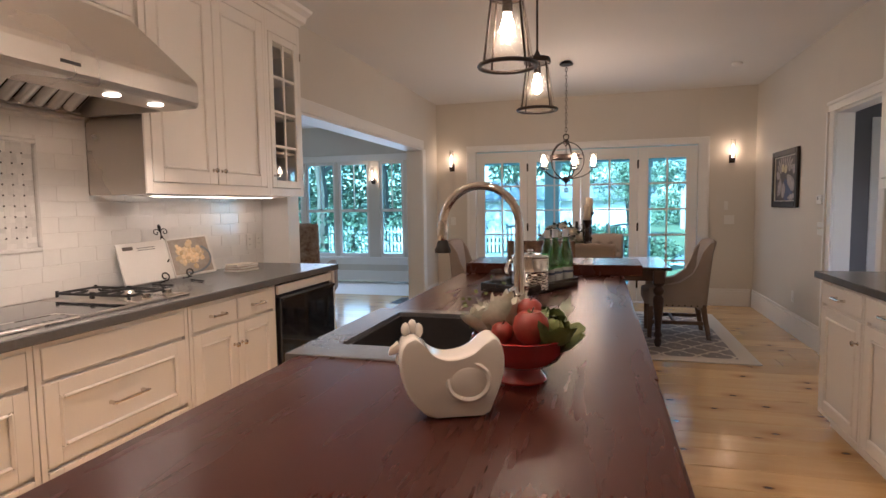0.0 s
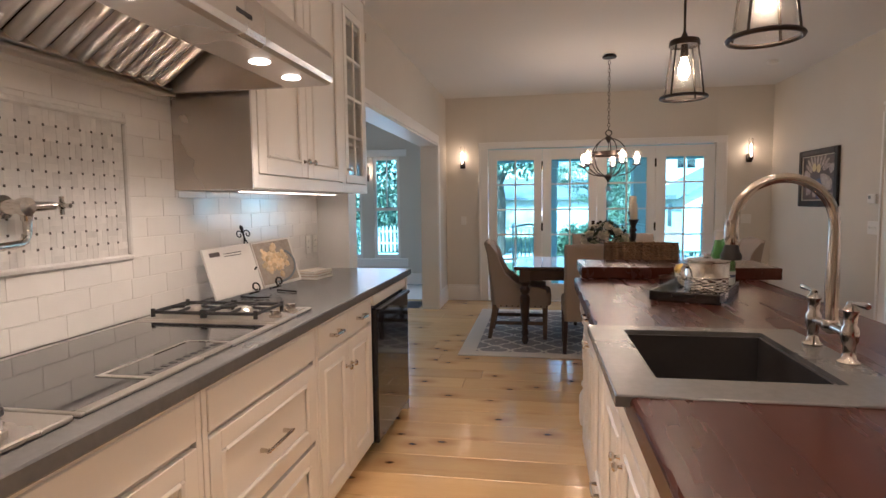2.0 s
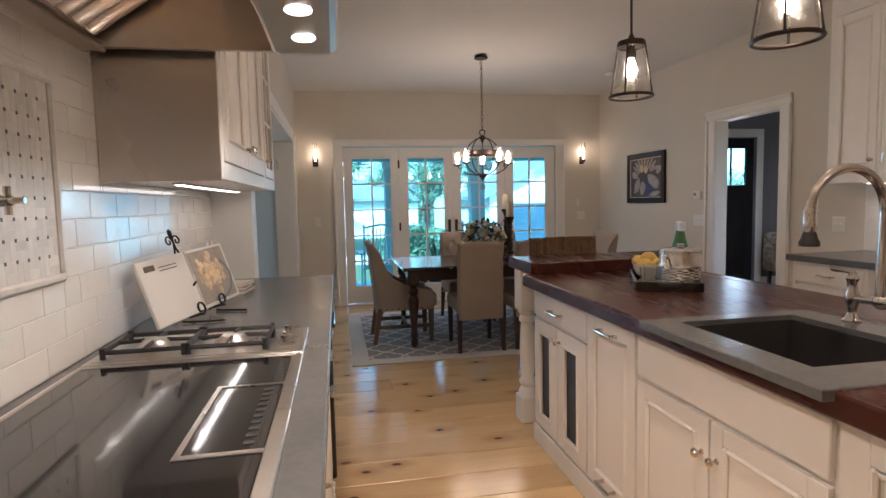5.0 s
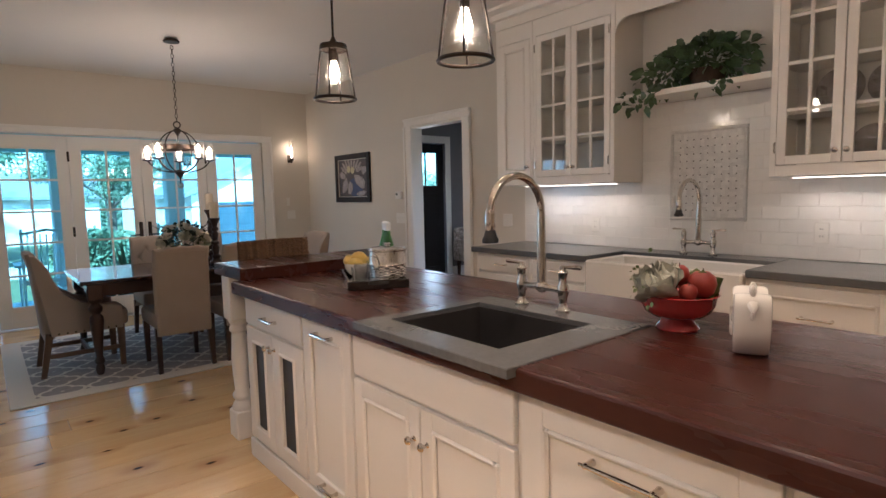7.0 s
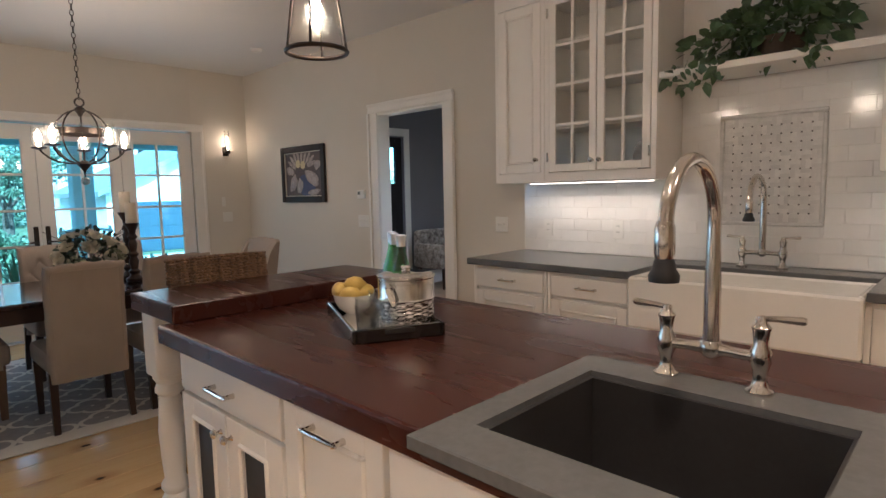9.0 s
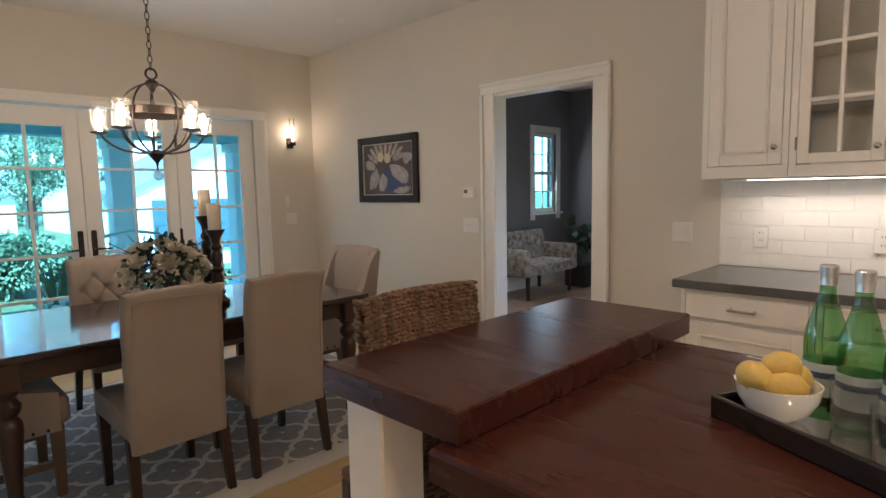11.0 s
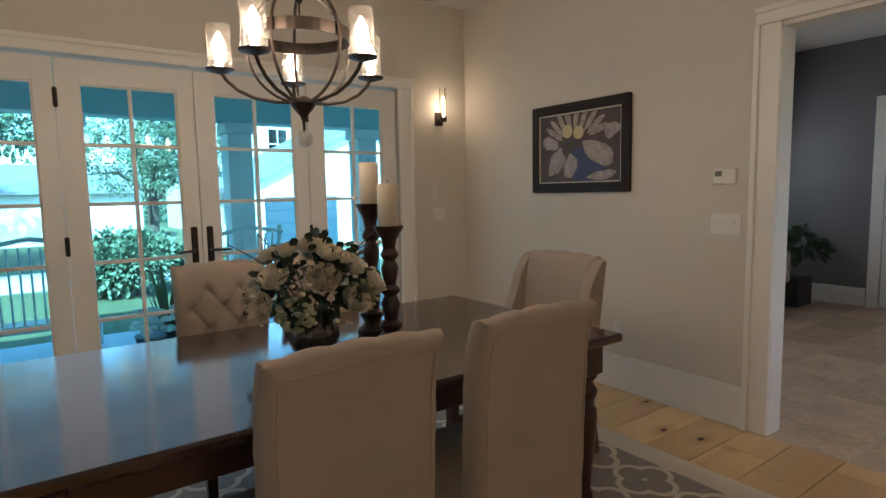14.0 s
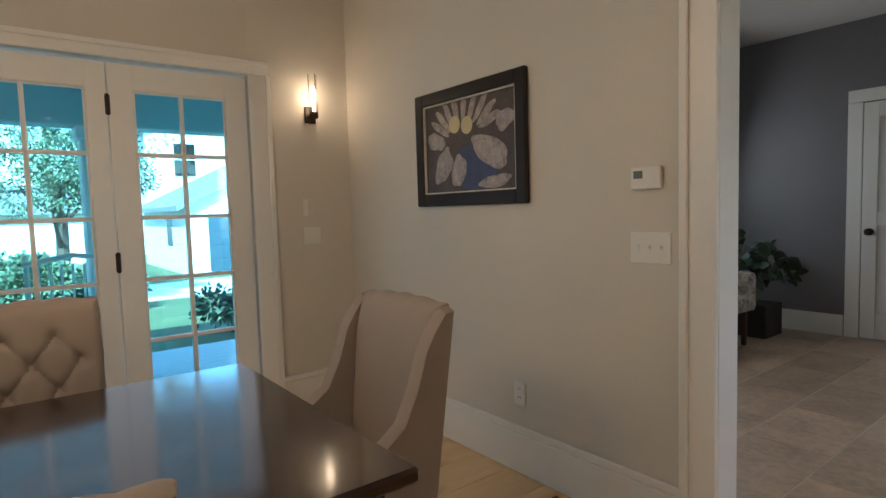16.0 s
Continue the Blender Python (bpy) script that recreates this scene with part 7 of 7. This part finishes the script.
casing("hall_door_casing", B(m).box(-.54, 0, 0, -.43, 2.07, .02, .004).box(.43, 0, 0, .54, 2.07, .02, .004).box(-.54, 2.071, 0, .54, 2.18, .02, .004), "white casing of hall door")
casing("hall_baseboard", B().box(3.77, 7.08, 0, 5.69, 7.099, .19, .003).box(5.68, 6.05, 0, 5.699, 7.07, .19, .003), "tall white hall baseboard")
t = thing("hall_bench", (4.25, 6.72, 0), "small upholstered settee with patterned fabric in hall", "sofa")
M_SETT = material("settee_fabric", (0.62, 0.56, 0.48), 0.9, vary=0.7, scale=15, fine=40, second=(0.045, 0.03, 0.025), bump=.3)
part("seat", rounded_slab(B(pose(0, 0, 0)), 1.05, .58, .14, .30, .04, .02), M_SETT, t, smooth=True, world_coords=False)
part("backrest", rounded_slab(B(pose(0, .25, 0)), 1.05, .13, .42, .40, .05, .0), M_SETT, t, smooth=True, world_coords=False)
for s in (-1, 1):
    part("arm", rounded_slab(B(pose(s * .52, -.02, 0)), .11, .56, .34, .30, .04, .0), M_SETT, t, smooth=True, world_coords=False)
part("cushion", rounded_slab(B(Matrix.Translation((.15, .12, .46)) @ pose(0, 0, 0, 70, 0, 0)), .36, .34, .10, -.05, .045, .02), material("dark_cushion", (.12, .09, .08), .9, vary=.6, scale=20, second=(.4, .35, .3)), t, smooth=True, world_coords=False)
for x, y in ((-.46, -.24), (.46, -.24), (-.46, .24), (.46, .24)):
    part("leg", leg_piece(B(), x, y, x, y, .31), M_LEG, t, world_coords=False)
t = thing("potted_plant", (5.25, 6.62, 0), "dark green leafy plant in a dark square pot", "plant")
part("pot", B().box(5.08, 6.45, 0, 5.42, 6.79, .30, .01), material("dark_pot", (.03, .028, .028), .6), t)
part("stem", B().tube([(5.25, 6.62, .28), (5.22, 6.58, .50), (5.2, 6.5, .62)], .01, 6).tube([(5.25, 6.62, .28), (5.30, 6.65, .5), (5.4, 6.6, .68)], .01, 6), M_GREENV, t)
rp = random.Random(3)
pl = B()
for c in ((5.2, 6.5, .66), (5.38, 6.58, .72), (5.25, 6.7, .80), (5.08, 6.6, .58), (5.33, 6.40, .55)):
    leaf_cluster(pl, c, .12, 20, .14, rp, .3)
part("foliage", pl, material("plant_leaf", (.03, .06, .03), .4, vary=.4, scale=15), t, "broad dark leaves")

# ---- porch ----
M_PORCH = material("porch_boards", (0.60, 0.61, 0.62), 0.5, vary=0.15, scale=3, bump=0.1)
M_HAINT = material("porch_ceiling_paint", (0.42, 0.64, 0.66), 0.6, vary=0.05, scale=2)
M_WHITEOUT = material("outdoor_white_paint", (0.84, 0.84, 0.83), 0.5, vary=0.06, scale=2)
pf = solid("porch_floor", B().box(-2.74, 7.84, -.25, 2.5, 10.45, -.11), M_PORCH, "grey painted board porch floor", "floor", kind="structure")
for k in range(19):
    q = part("board", B().box(-2.74, 7.84 + k * .1375, -.108, 2.5, 7.84 + k * .1375 + .134, -.085, .003), M_PORCH, pf)
solid("porch_ceiling", B().box(-2.74, 7.84, 2.42, 2.5, 10.5, 2.50), M_HAINT, "pale blue porch ceiling", "ceiling", kind="structure")
solid("porch_roof", B().prism([(7.84, 3.3), (10.7, 2.51), (10.7, 2.56), (7.84, 3.4)], -2.9, 2.6, 'x'), material("roof_shingle", (.12, .12, .12), .8, vary=.3, scale=20), "grey porch roof", "roof", kind="structure")
solid("porch_beam", B().box(-2.74, 10.08, 2.07, 2.5, 10.34, 2.42, .01), M_HAINT, "painted beam along porch edge", "beam", kind="structure")
for x in (-2.6, -1.09, .45, 1.98):
    t = thing("porch_column", (x, 10.2, -.085), "square white painted porch column", "column", "porch columns")
    part("shaft", B().box(x - .13, 10.07, .13, x + .13, 10.33, 1.95, .012), M_WHITEOUT, t)
    part("base", B().box(x - .16, 10.04, -.085, x + .16, 10.36, .13, .012), M_WHITEOUT, t)
    part("capital", B().box(x - .16, 10.04, 1.95, x + .16, 10.36, 2.07, .012), M_WHITEOUT, t)


def rocking_chair(loc, rz):
    t = thing("rocking_chair", loc, "white slatted wooden rocking chair on porch", "chair", "porch rocking chairs", rz=rz)
    W = dict(world_coords=False)
    for s in (-1, 1):
        part("rocker", B().tube([(s * .25, -.42, .05), (s * .25, -.2, .012), (s * .25, .05, .006), (s * .25, .3, .012), (s * .25, .42, .04)], .018, 6), M_WHITEOUT, t, **W)
        part("back_post", B().tube([(s * .25, -.20, .02), (s * .25, -.24, .45), (s * .25, -.40, 1.12)], .018, 6), M_WHITEOUT, t, **W)
        part("front_post", B().tube([(s * .27, .22, .02), (s * .27, .22, .66)], .018, 6), M_WHITEOUT, t, **W)
        part("armrest", B().box(s * .29 - .05, -.30, .655, s * .29 + .05, .28, .68, .006), M_WHITEOUT, t, **W)
    for k in range(8):
        part("seat_slat", B().box(-.26, -.22 + k * .058, .42, .26, -.17 + k * .058, .438, .003), M_WHITEOUT, t, **W)
    for k in range(7):
        x = -.19 + k * .063
        part("back_slat", B().tube([(x, -.245, .46), (x, -.31, .75), (x, -.39, 1.05)], .017, 6, flat=.5), M_WHITEOUT, t, **W)
    part("top_rail", B().tube([(-.27, -.395, 1.06), (0, -.415, 1.11), (.27, -.395, 1.06)], .032, 6, flat=.6), M_WHITEOUT, t, **W)
    part("low_rail", B().box(-.25, -.27, .44, .25, -.235, .49, .004), M_WHITEOUT, t, **W)
    return t


rc_ = rocking_chair((-1.42, 9.05, -.085), 0)
copy_thing(rc_, pose(.10, 9.10, -.085, 0, 0, 0))
t = thing("porch_planter", (-.62, 8.75, -.085), "planter with spiky leaves and white flowers on porch", "plant")
part("pot", B().lathe([(.13, 0), (.17, .05), (.19, .28), (.20, .30), (.17, .30)], 20, (-.62, 8.75, -.085)), M_BLACKMAT, t, smooth=True)
b = B()
for k in range(26):
    a = rp.uniform(0, 6.28)
    r = rp.uniform(.05, .30)
    tip = Vector((-.55 + r * math.cos(a), 8.78 + r * math.sin(a), rp.uniform(.55, .85)))
    base = Vector((-.56 + .03 * math.cos(a), 8.78 + .03 * math.sin(a), .2))
    s = Vector((-math.sin(a), math.cos(a), 0)) * .018
    mid = (tip + base) / 2 + Vector((0, 0, .06))
    b.add([tuple(base - s), tuple(base + s), tuple(mid + s), tuple(tip), tuple(mid - s)], [(0, 1, 2, 4), (4, 2, 3)])
part("spiky_leaf", b, M_GREENV, t, "spiky green leaves")
b = B()
for k in range(40):
    a = rp.uniform(0, 6.28)
    b.blob((-.66 + rp.uniform(-.2, .2), 8.70 + rp.uniform(-.12, .12), .27 + rp.uniform(0, .16)), rp.uniform(.03, .05), 7, (1, 1, .7), .5, k)
part("blossom", b, M_WHITEOUT, t, "white blossoms")

# ---- garden and neighbours ----
M_DRIVE = material("pale_gravel", (0.60, 0.59, 0.56), 0.9, vary=0.25, scale=4, fine=60, bump=0.3)
solid("road", B().box(-60, 17.0, -.45, 60, 20.2, -.44), M_DRIVE, "pale gravel drive across lawn", "road", kind="structure")
M_BARK = material("bark", (0.10, 0.075, 0.055), 0.9, vary=0.4, scale=8, bump=0.6, bump_dist=0.02)
M_CROWN = material("tree_leaf", (0.13, 0.185, 0.11), 0.6, vary=0.4, scale=3, per_island=0.5)
rt = random.Random(21)


def tree(x, y, h, spread, leaves, name="tree", label="leafy green tree on lawn", size=.28, low=.3):
    t = thing(name, (x, y, -.45), label, name)
    tops = []
    tr = B().tube([(x, y, -.45), (x + .05 * h / 6, y, h * .25), (x - .03 * h, y + .02 * h, h * .5), (x, y, h * .85)], [h * .028, h * .022, h * .016, h * .004], 8)
    for k in range(9):
        a = rt.uniform(0, 6.28)
        z0 = h * rt.uniform(low, .7)
        e = (x + spread * rt.uniform(.4, .9) * math.cos(a), y + spread * rt.uniform(.4, .9) * math.sin(a), z0 + h * rt.uniform(.08, .3))
        tr.tube([(x, y, z0), ((x + e[0]) / 2, (y + e[1]) / 2, z0 + h * .1), e], [h * .01, h * .007, h * .002], 6)
        tops.append(e)
    part("trunk", tr, M_BARK, t, smooth=True)
    tops += [(x, y, h * .85), (x, y, h * .7)]
    cr = B()
    for c in tops:
        for j in range(3):
            cc = (c[0] + rt.gauss(0, spread * .22), c[1] + rt.gauss(0, spread * .22), c[2] + rt.gauss(0, h * .05))
            leaf_cluster(cr, cc, spread * .34, leaves // (3 * len(tops)), size, rt, .1, (1, 1, .7))
    part("crown", cr, M_CROWN, t, "uneven leafy crown")
    return t


def bush(x, y, r, h, count=500):
    t = thing("bush", (x, y, -.45), "rounded green garden bush", "bush")
    b = B()
    part("stem", B().tube([(x, y, -.45), (x + .05, y, h * .4)], .04, 6), M_BARK, t)
    for k in range(6):
        leaf_cluster(b, (x + rt.uniform(-.5, .5) * r, y + rt.uniform(-.5, .5) * r, -.45 + h * rt.uniform(.35, .7)), r * .55, count // 3, .10, rt, .3, (1, 1, h / r * .6))
    part("foliage", b, M_CROWN, t, "dense green leaves")


bush(.0, 15.2, .95, 1.35, 2600)
bush(1.1, 15.8, .7, 1.0, 1500)
bush(-.5, 15.4, .5, .6, 500)
bush(2.3, 12.6, .55, .7, 300)
bush(-4.0, 13.5, 1.1, 1.3)
tree(.55, 16.8, 4.6, 1.45, 24000, size=.055, low=.14)
tree(-2.6, 19.5, 6.0, 2.2, 9000, size=.12, low=.2)
for x, y, h, s in ((-8.0, 14.5, 7, 2.6), (-11.5, 18, 9, 3.2), (-5.8, 18.5, 8.5, 2.8), (-14, 14, 7.5, 2.8), (-9.5, 23, 10, 3.4), (-17, 22, 10, 3.6), (11, 27, 9, 3.2), (6, 36, 12, 4.0)):
    tree(x, y, h, s, 5000, size=.17 if y > 17 else .13)
for x, y in ((-6.2, 12.6), (-8.6, 12.2), (-10.6, 13.0), (-12.6, 12.4)):
    bush(x, y, 1.2, 1.7)
wd = B()
for k in range(110):
    leaf_cluster(wd, (rt.uniform(-45, 45), rt.uniform(44, 56), rt.uniform(0, 2.6)), 2.2, 480, .22, rt, .1)
for k in range(120):
    leaf_cluster(wd, (rt.uniform(-34, -8), rt.uniform(26, 34), rt.uniform(0, 9)), 2.2, 380, .24, rt, .1)
tagged(solid("woods", wd, M_CROWN, "distant green tree line", "woods"), kind="stuff")
# white neighbour with a blue garage door
t = thing("neighbour_house", (7.4, 24, -.45), "white clapboard house with gabled roof and blue garage door", "house")
M_CLAP = material("white_clapboard", (0.74, 0.74, 0.72), 0.6, vary=0.05, scale=3)
w_ = B().prism([(3.85, -.45), (12.0, -.45), (12.0, 1.55), (7.9, 3.55), (3.85, 1.55)], 21.5, 27.5, 'y')
part("wall", w_, M_CLAP, t)
for k in range(14):
    part("clapboard", B().box(3.835, 21.5, -.40 + k * .14, 3.849, 27.5, -.275 + k * .14), M_CLAP, t)
part("roof", B().prism([(3.55, 1.42), (7.9, 3.60), (12.3, 1.42), (12.3, 1.58), (7.9, 3.78), (3.55, 1.58)], 21.2, 27.8, 'y'), material("grey_shingles", (.20, .21, .22), .8, vary=.25, scale=12), t)
gd = part("garage_door", B().box(4.45, 21.46, -.44, 6.9, 21.495, 1.24, .005), material("blue_door_paint", (.03, .055, .08), .5, vary=.1, scale=3), t, "dusky blue garage door")
for k in range(4):
    part("door_panel", B().box(4.52, 21.45, -.38 + k * .40, 6.83, 21.459, -.05 + k * .40, .004), material("blue_door_panel", (.033, .06, .085), .5), gd)
part("window", B().box(3.83, 23.2, .35, 3.848, 23.9, 1.25), M_BLACK, t, "dark side window")
t = thing("far_house", (11, 36, -.45), "tall white two-storey house with dark windows", "house")
part("wall", B().prism([(5.0, -.45), (17.0, -.45), (17.0, 5.4), (11, 8.2), (5.0, 5.4)], 33.0, 41.0, 'y'), M_CLAP, t)
part("roof", B().prism([(4.5, 5.2), (11, 8.25), (17.5, 5.2), (17.5, 5.45), (11, 8.55), (4.5, 5.45)], 32.6, 41.4, 'y'), material("grey_roof", (.22, .23, .24), .8, vary=.2, scale=8), t)
for x in (6.2, 8.6, 11, 13.4):
    for z in (.5, 3.2):
        wn = part("window", B().box(x, 32.95, z, x + .95, 32.995, z + 1.5), M_BLACK, t, "dark multi-pane window")
        part("muntin", B().box(x + .45, 32.93, z, x + .50, 32.95, z + 1.5).box(x, 32.93, z + .73, x + .95, 32.95, z + .78).box(x - .06, 32.93, z - .06, x, 32.95, z + 1.56).box(x + .95, 32.93, z - .06, x + 1.01, 32.95, z + 1.56), M_CLAP, wn)
t = thing("low_outbuilding", (-2.3, 32, -.45), "long low white outbuilding with grey gabled roof", "house")
part("wall", B().box(-7.0, 30.0, -.45, 2.2, 34.0, 1.6), M_CLAP, t)
part("roof", B().prism([(29.6, 1.5), (32.0, 2.55), (34.4, 1.5), (34.4, 1.62), (32.0, 2.70), (29.6, 1.62)], -7.3, 2.5, 'x'), material("outbuilding_shingles", (.20, .21, .22), .8, vary=.25, scale=12), t)
# white picket fence along the drive
t = thing("picket_fence", (-4, 20.6, -.45), "white picket fence beside drive", "fence")
part("rail", B().box(-12, 20.62, -.15, -2.5, 20.66, -.07).box(-12, 20.62, .30, -2.5, 20.66, .38), M_WHITEOUT, t)
for k in range(63):
    x = -12 + k * .151
    part("picket", B().prism([(x, -.44), (x + .075, -.44), (x + .075, .48), (x + .0375, .56), (x, .48)], 20.58, 20.62, 'y'), M_WHITEOUT, t)

# ---- hall floor and wall tiles, piece by piece ----
hall = solid("hall_floor", B().box(1.62, 2.0, -.03, 5.7, 7.1, -.0035), M_GROUT, "large stone tile hall floor", "floor", kind="structure")
sh = {}
for r in range(13):
    for k in range(8):
        x0 = 1.625 + k * .61 - (.305 if r % 2 else 0)
        x1, y0 = x0 + .604, 2.0 + r * .405
        x0, x1 = max(x0, 1.625), min(x1, 5.7)
        y1 = min(y0 + .399, 7.1)
        if x1 - x0 < .05 or y1 - y0 < .05:
            continue
        key = (round(x1 - x0, 3), round(y1 - y0, 3))
        if key not in sh:
            sh[key] = B().box(0, 0, -.0034, key[0], key[1], -.001, .001).mesh("tile", M_SLATE)
        p = new("tile", sh[key])
        p.parent = hall
        p.location = (x0 - BASE[hall][0], y0 - BASE[hall][1], -BASE[hall][2])


def tile_wall(name, m, u0, u1, rows, holes, label, tw=.200, th=.0762, gap=.0018, thick=.0085):
    """Subway tiles in running bond on a grout bed; holes: (u0, u1, v0, v1) left free."""
    bed = B(m)
    us = sorted({u0, u1} | {h[0] for h in holes} | {h[1] for h in holes})
    vlo, vhi = rows
    vs = sorted({vlo, vhi} | {min(max(h[2], vlo), vhi) for h in holes} | {min(max(h[3], vlo), vhi) for h in holes})
    for a, c in zip(us, us[1:]):
        for e, g in zip(vs, vs[1:]):
            if not any(h[0] <= (a + c) / 2 <= h[1] and h[2] <= (e + g) / 2 <= h[3] for h in holes):
                bed.box(a, e, .001, c, g, .006)
    root = solid(name, bed, M_TILEGROUT, label, "wall", kind="structure")
    base = BASE[root]
    shapes, rest, count, r = {}, B(m), 0, 0
    v = vlo
    while v < vhi - .01:
        v1 = min(v + th, vhi)
        u = u0 - (tw / 2 if r % 2 else 0)
        while u < u1 - .003:
            a, c = max(u, u0), min(u + tw, u1)
            cells = [(a, c, v, v1)]
            for h in holes:
                nxt = []
                for (p0, p1, q0, q1) in cells:
                    if p1 <= h[0] + .001 or p0 >= h[1] - .001 or q1 <= h[2] + .001 or q0 >= h[3] - .001:
                        nxt.append((p0, p1, q0, q1))
                        continue
                    if p0 < h[0]:
                        nxt.append((p0, h[0], q0, q1))
                    if p1 > h[1]:
                        nxt.append((h[1], p1, q0, q1))
                    if q0 < h[2]:
                        nxt.append((max(p0, h[0]), min(p1, h[1]), q0, h[2]))
                    if q1 > h[3]:
                        nxt.append((max(p0, h[0]), min(p1, h[1]), h[3], q1))
                cells = nxt
            for p0, p1, q0, q1 in cells:
                w_, h_ = round(p1 - p0 - gap, 3), round(q1 - q0 - gap, 3)
                if w_ < .006 or h_ < .006:
                    continue
                if (w_, h_) not in shapes:
                    shapes[w_, h_] = B(Matrix(m.to_3x3().to_4x4())).box(0, 0, .006, w_, h_, thick, .0015).mesh("tile", M_TILE)
                o = m @ Vector((p0 + gap / 2, q0 + gap / 2, 0))
                p = new("tile", shapes[w_, h_])
                p.parent = root
                p.location = (o.x - base[0], o.y - base[1], o.z - base[2])
            u += tw
        v += th
        r += 1
    return root


def mosaic(name, m, u0, u1, v0, v1, pitch, label):
    """Basket-weave marble with dark dots in a raised pencil frame."""
    t = thing(name, tuple(m @ Vector(((u0 + u1) / 2, v0, 0))), label, "tile panel")
    e = .022
    part("border", B(m).box(u0, v0, .001, u1, v0 + e, .020, .006).box(u0, v1 - e, .001, u1, v1, .020, .006).box(u0, v0 + e, .001, u0 + e, v1 - e, .020, .006).box(u1 - e, v0 + e, .001, u1, v1 - e, .020, .006), M_MOSAIC, t, "pale marble pencil border")
    a0, a1, c0, c1 = u0 + e, u1 - e, v0 + e, v1 - e
    part("bed", B(m).box(a0, c0, .001, a1, c1, .0094), M_TILEGROUT, t)
    nu, nv = round((a1 - a0) / pitch), round((c1 - c0) / pitch)
    pu, pv = (a1 - a0) / nu, (c1 - c0) / nv
    st_, dots = B(m), B(m)
    d, g = pitch * .085, .0003
    for i in range(nu):
        for j in range(nv):
            x, y = a0 + i * pu, c0 + j * pv
            if (i + j) % 2:
                st_.box(x + g, y + g, .006, x + pu - g, y + pv * .5 - g, .010)
                st_.box(x + g, y + pv * .5 + g, .006, x + pu - g, y + pv - g, .010)
            else:
                st_.box(x + g, y + g, .006, x + pu * .5 - g, y + pv - g, .010)
                st_.box(x + pu * .5 + g, y + g, .006, x + pu - g, y + pv - g, .010)
            if i and j:
                dots.box(x - d, y - d, .006, x + d, y + d, .0108)
    part("marble_piece", st_, M_MOSAIC, t, "pale marble strips")["kind"] = "stuff"
    part("dark_dot", dots, M_DOT, t, "small dark marble squares")["kind"] = "stuff"
    return t


mw = frame_of((XW, 0, 0), (0, 1, 0), (1, 0, 0))
mosaic("mosaic_panel", mw, .73, 1.81, 1.15, 1.67, .047, "marble basket-weave mosaic with dark dots behind cooktops")
tile_wall("wall_tiles_west", mw, .30, 3.595, (.9265, 1.80), [(.73, 1.81, 1.15, 1.67), (2.08, 3.60, 1.418, 1.81), (.29, .485, 1.418, 1.81)], "white glazed subway tiles on kitchen wall")
me = frame_of((XE, 0, 0), (0, -1, 0), (-1, 0, 0))
mosaic("mosaic_panel", me, -2.245, -1.745, 1.135, 1.73, .047, "marble basket-weave mosaic with dark dots behind sink")
tile_wall("wall_tiles_east", me, -3.56, -.55, (.9265, 1.922), [(-2.245, -1.745, 1.135, 1.73), (-3.57, -2.455, 1.398, 1.93), (-1.505, -.54, 1.398, 1.93)], "white glazed subway tiles on kitchen wall")

# ---- floors, plank by plank ----
ground_ob = solid("floor", B().box(-7.05, YS, -.03, XE, YN, -.012), M_GROUT, "wide knotty pine plank floor", "floor", kind="structure")
rng = random.Random(4)
shapes = {}
for r in range(46):
    y0 = YS + r * .2255
    if y0 > YN - .05:
        break
    x = -7.05 + rng.uniform(-1.5, 0) if y0 > 3.4 else XW + rng.uniform(-1.5, 0)
    lo = -7.0 if y0 > 3.4 else XW
    while x < XE - .02:
        ln = rng.choice((2.4, 3.0, 3.6))
        a, c = max(x, lo), min(x + ln, XE)
        if c - a > .05:
            w = round(c - a, 2)
            wd = min(.2225, YN - y0)
            key = (w, round(wd, 3))
            if key not in shapes:
                shapes[key] = B().box(0, 0, -.012, w - .002, wd, 0, .0025).mesh("plank", M_PINE)
            p = new("plank", shapes[key])
            p.parent = ground_ob
            p.location = (a - BASE[ground_ob][0], y0 - BASE[ground_ob][1], -BASE[ground_ob][2])
        x += ln
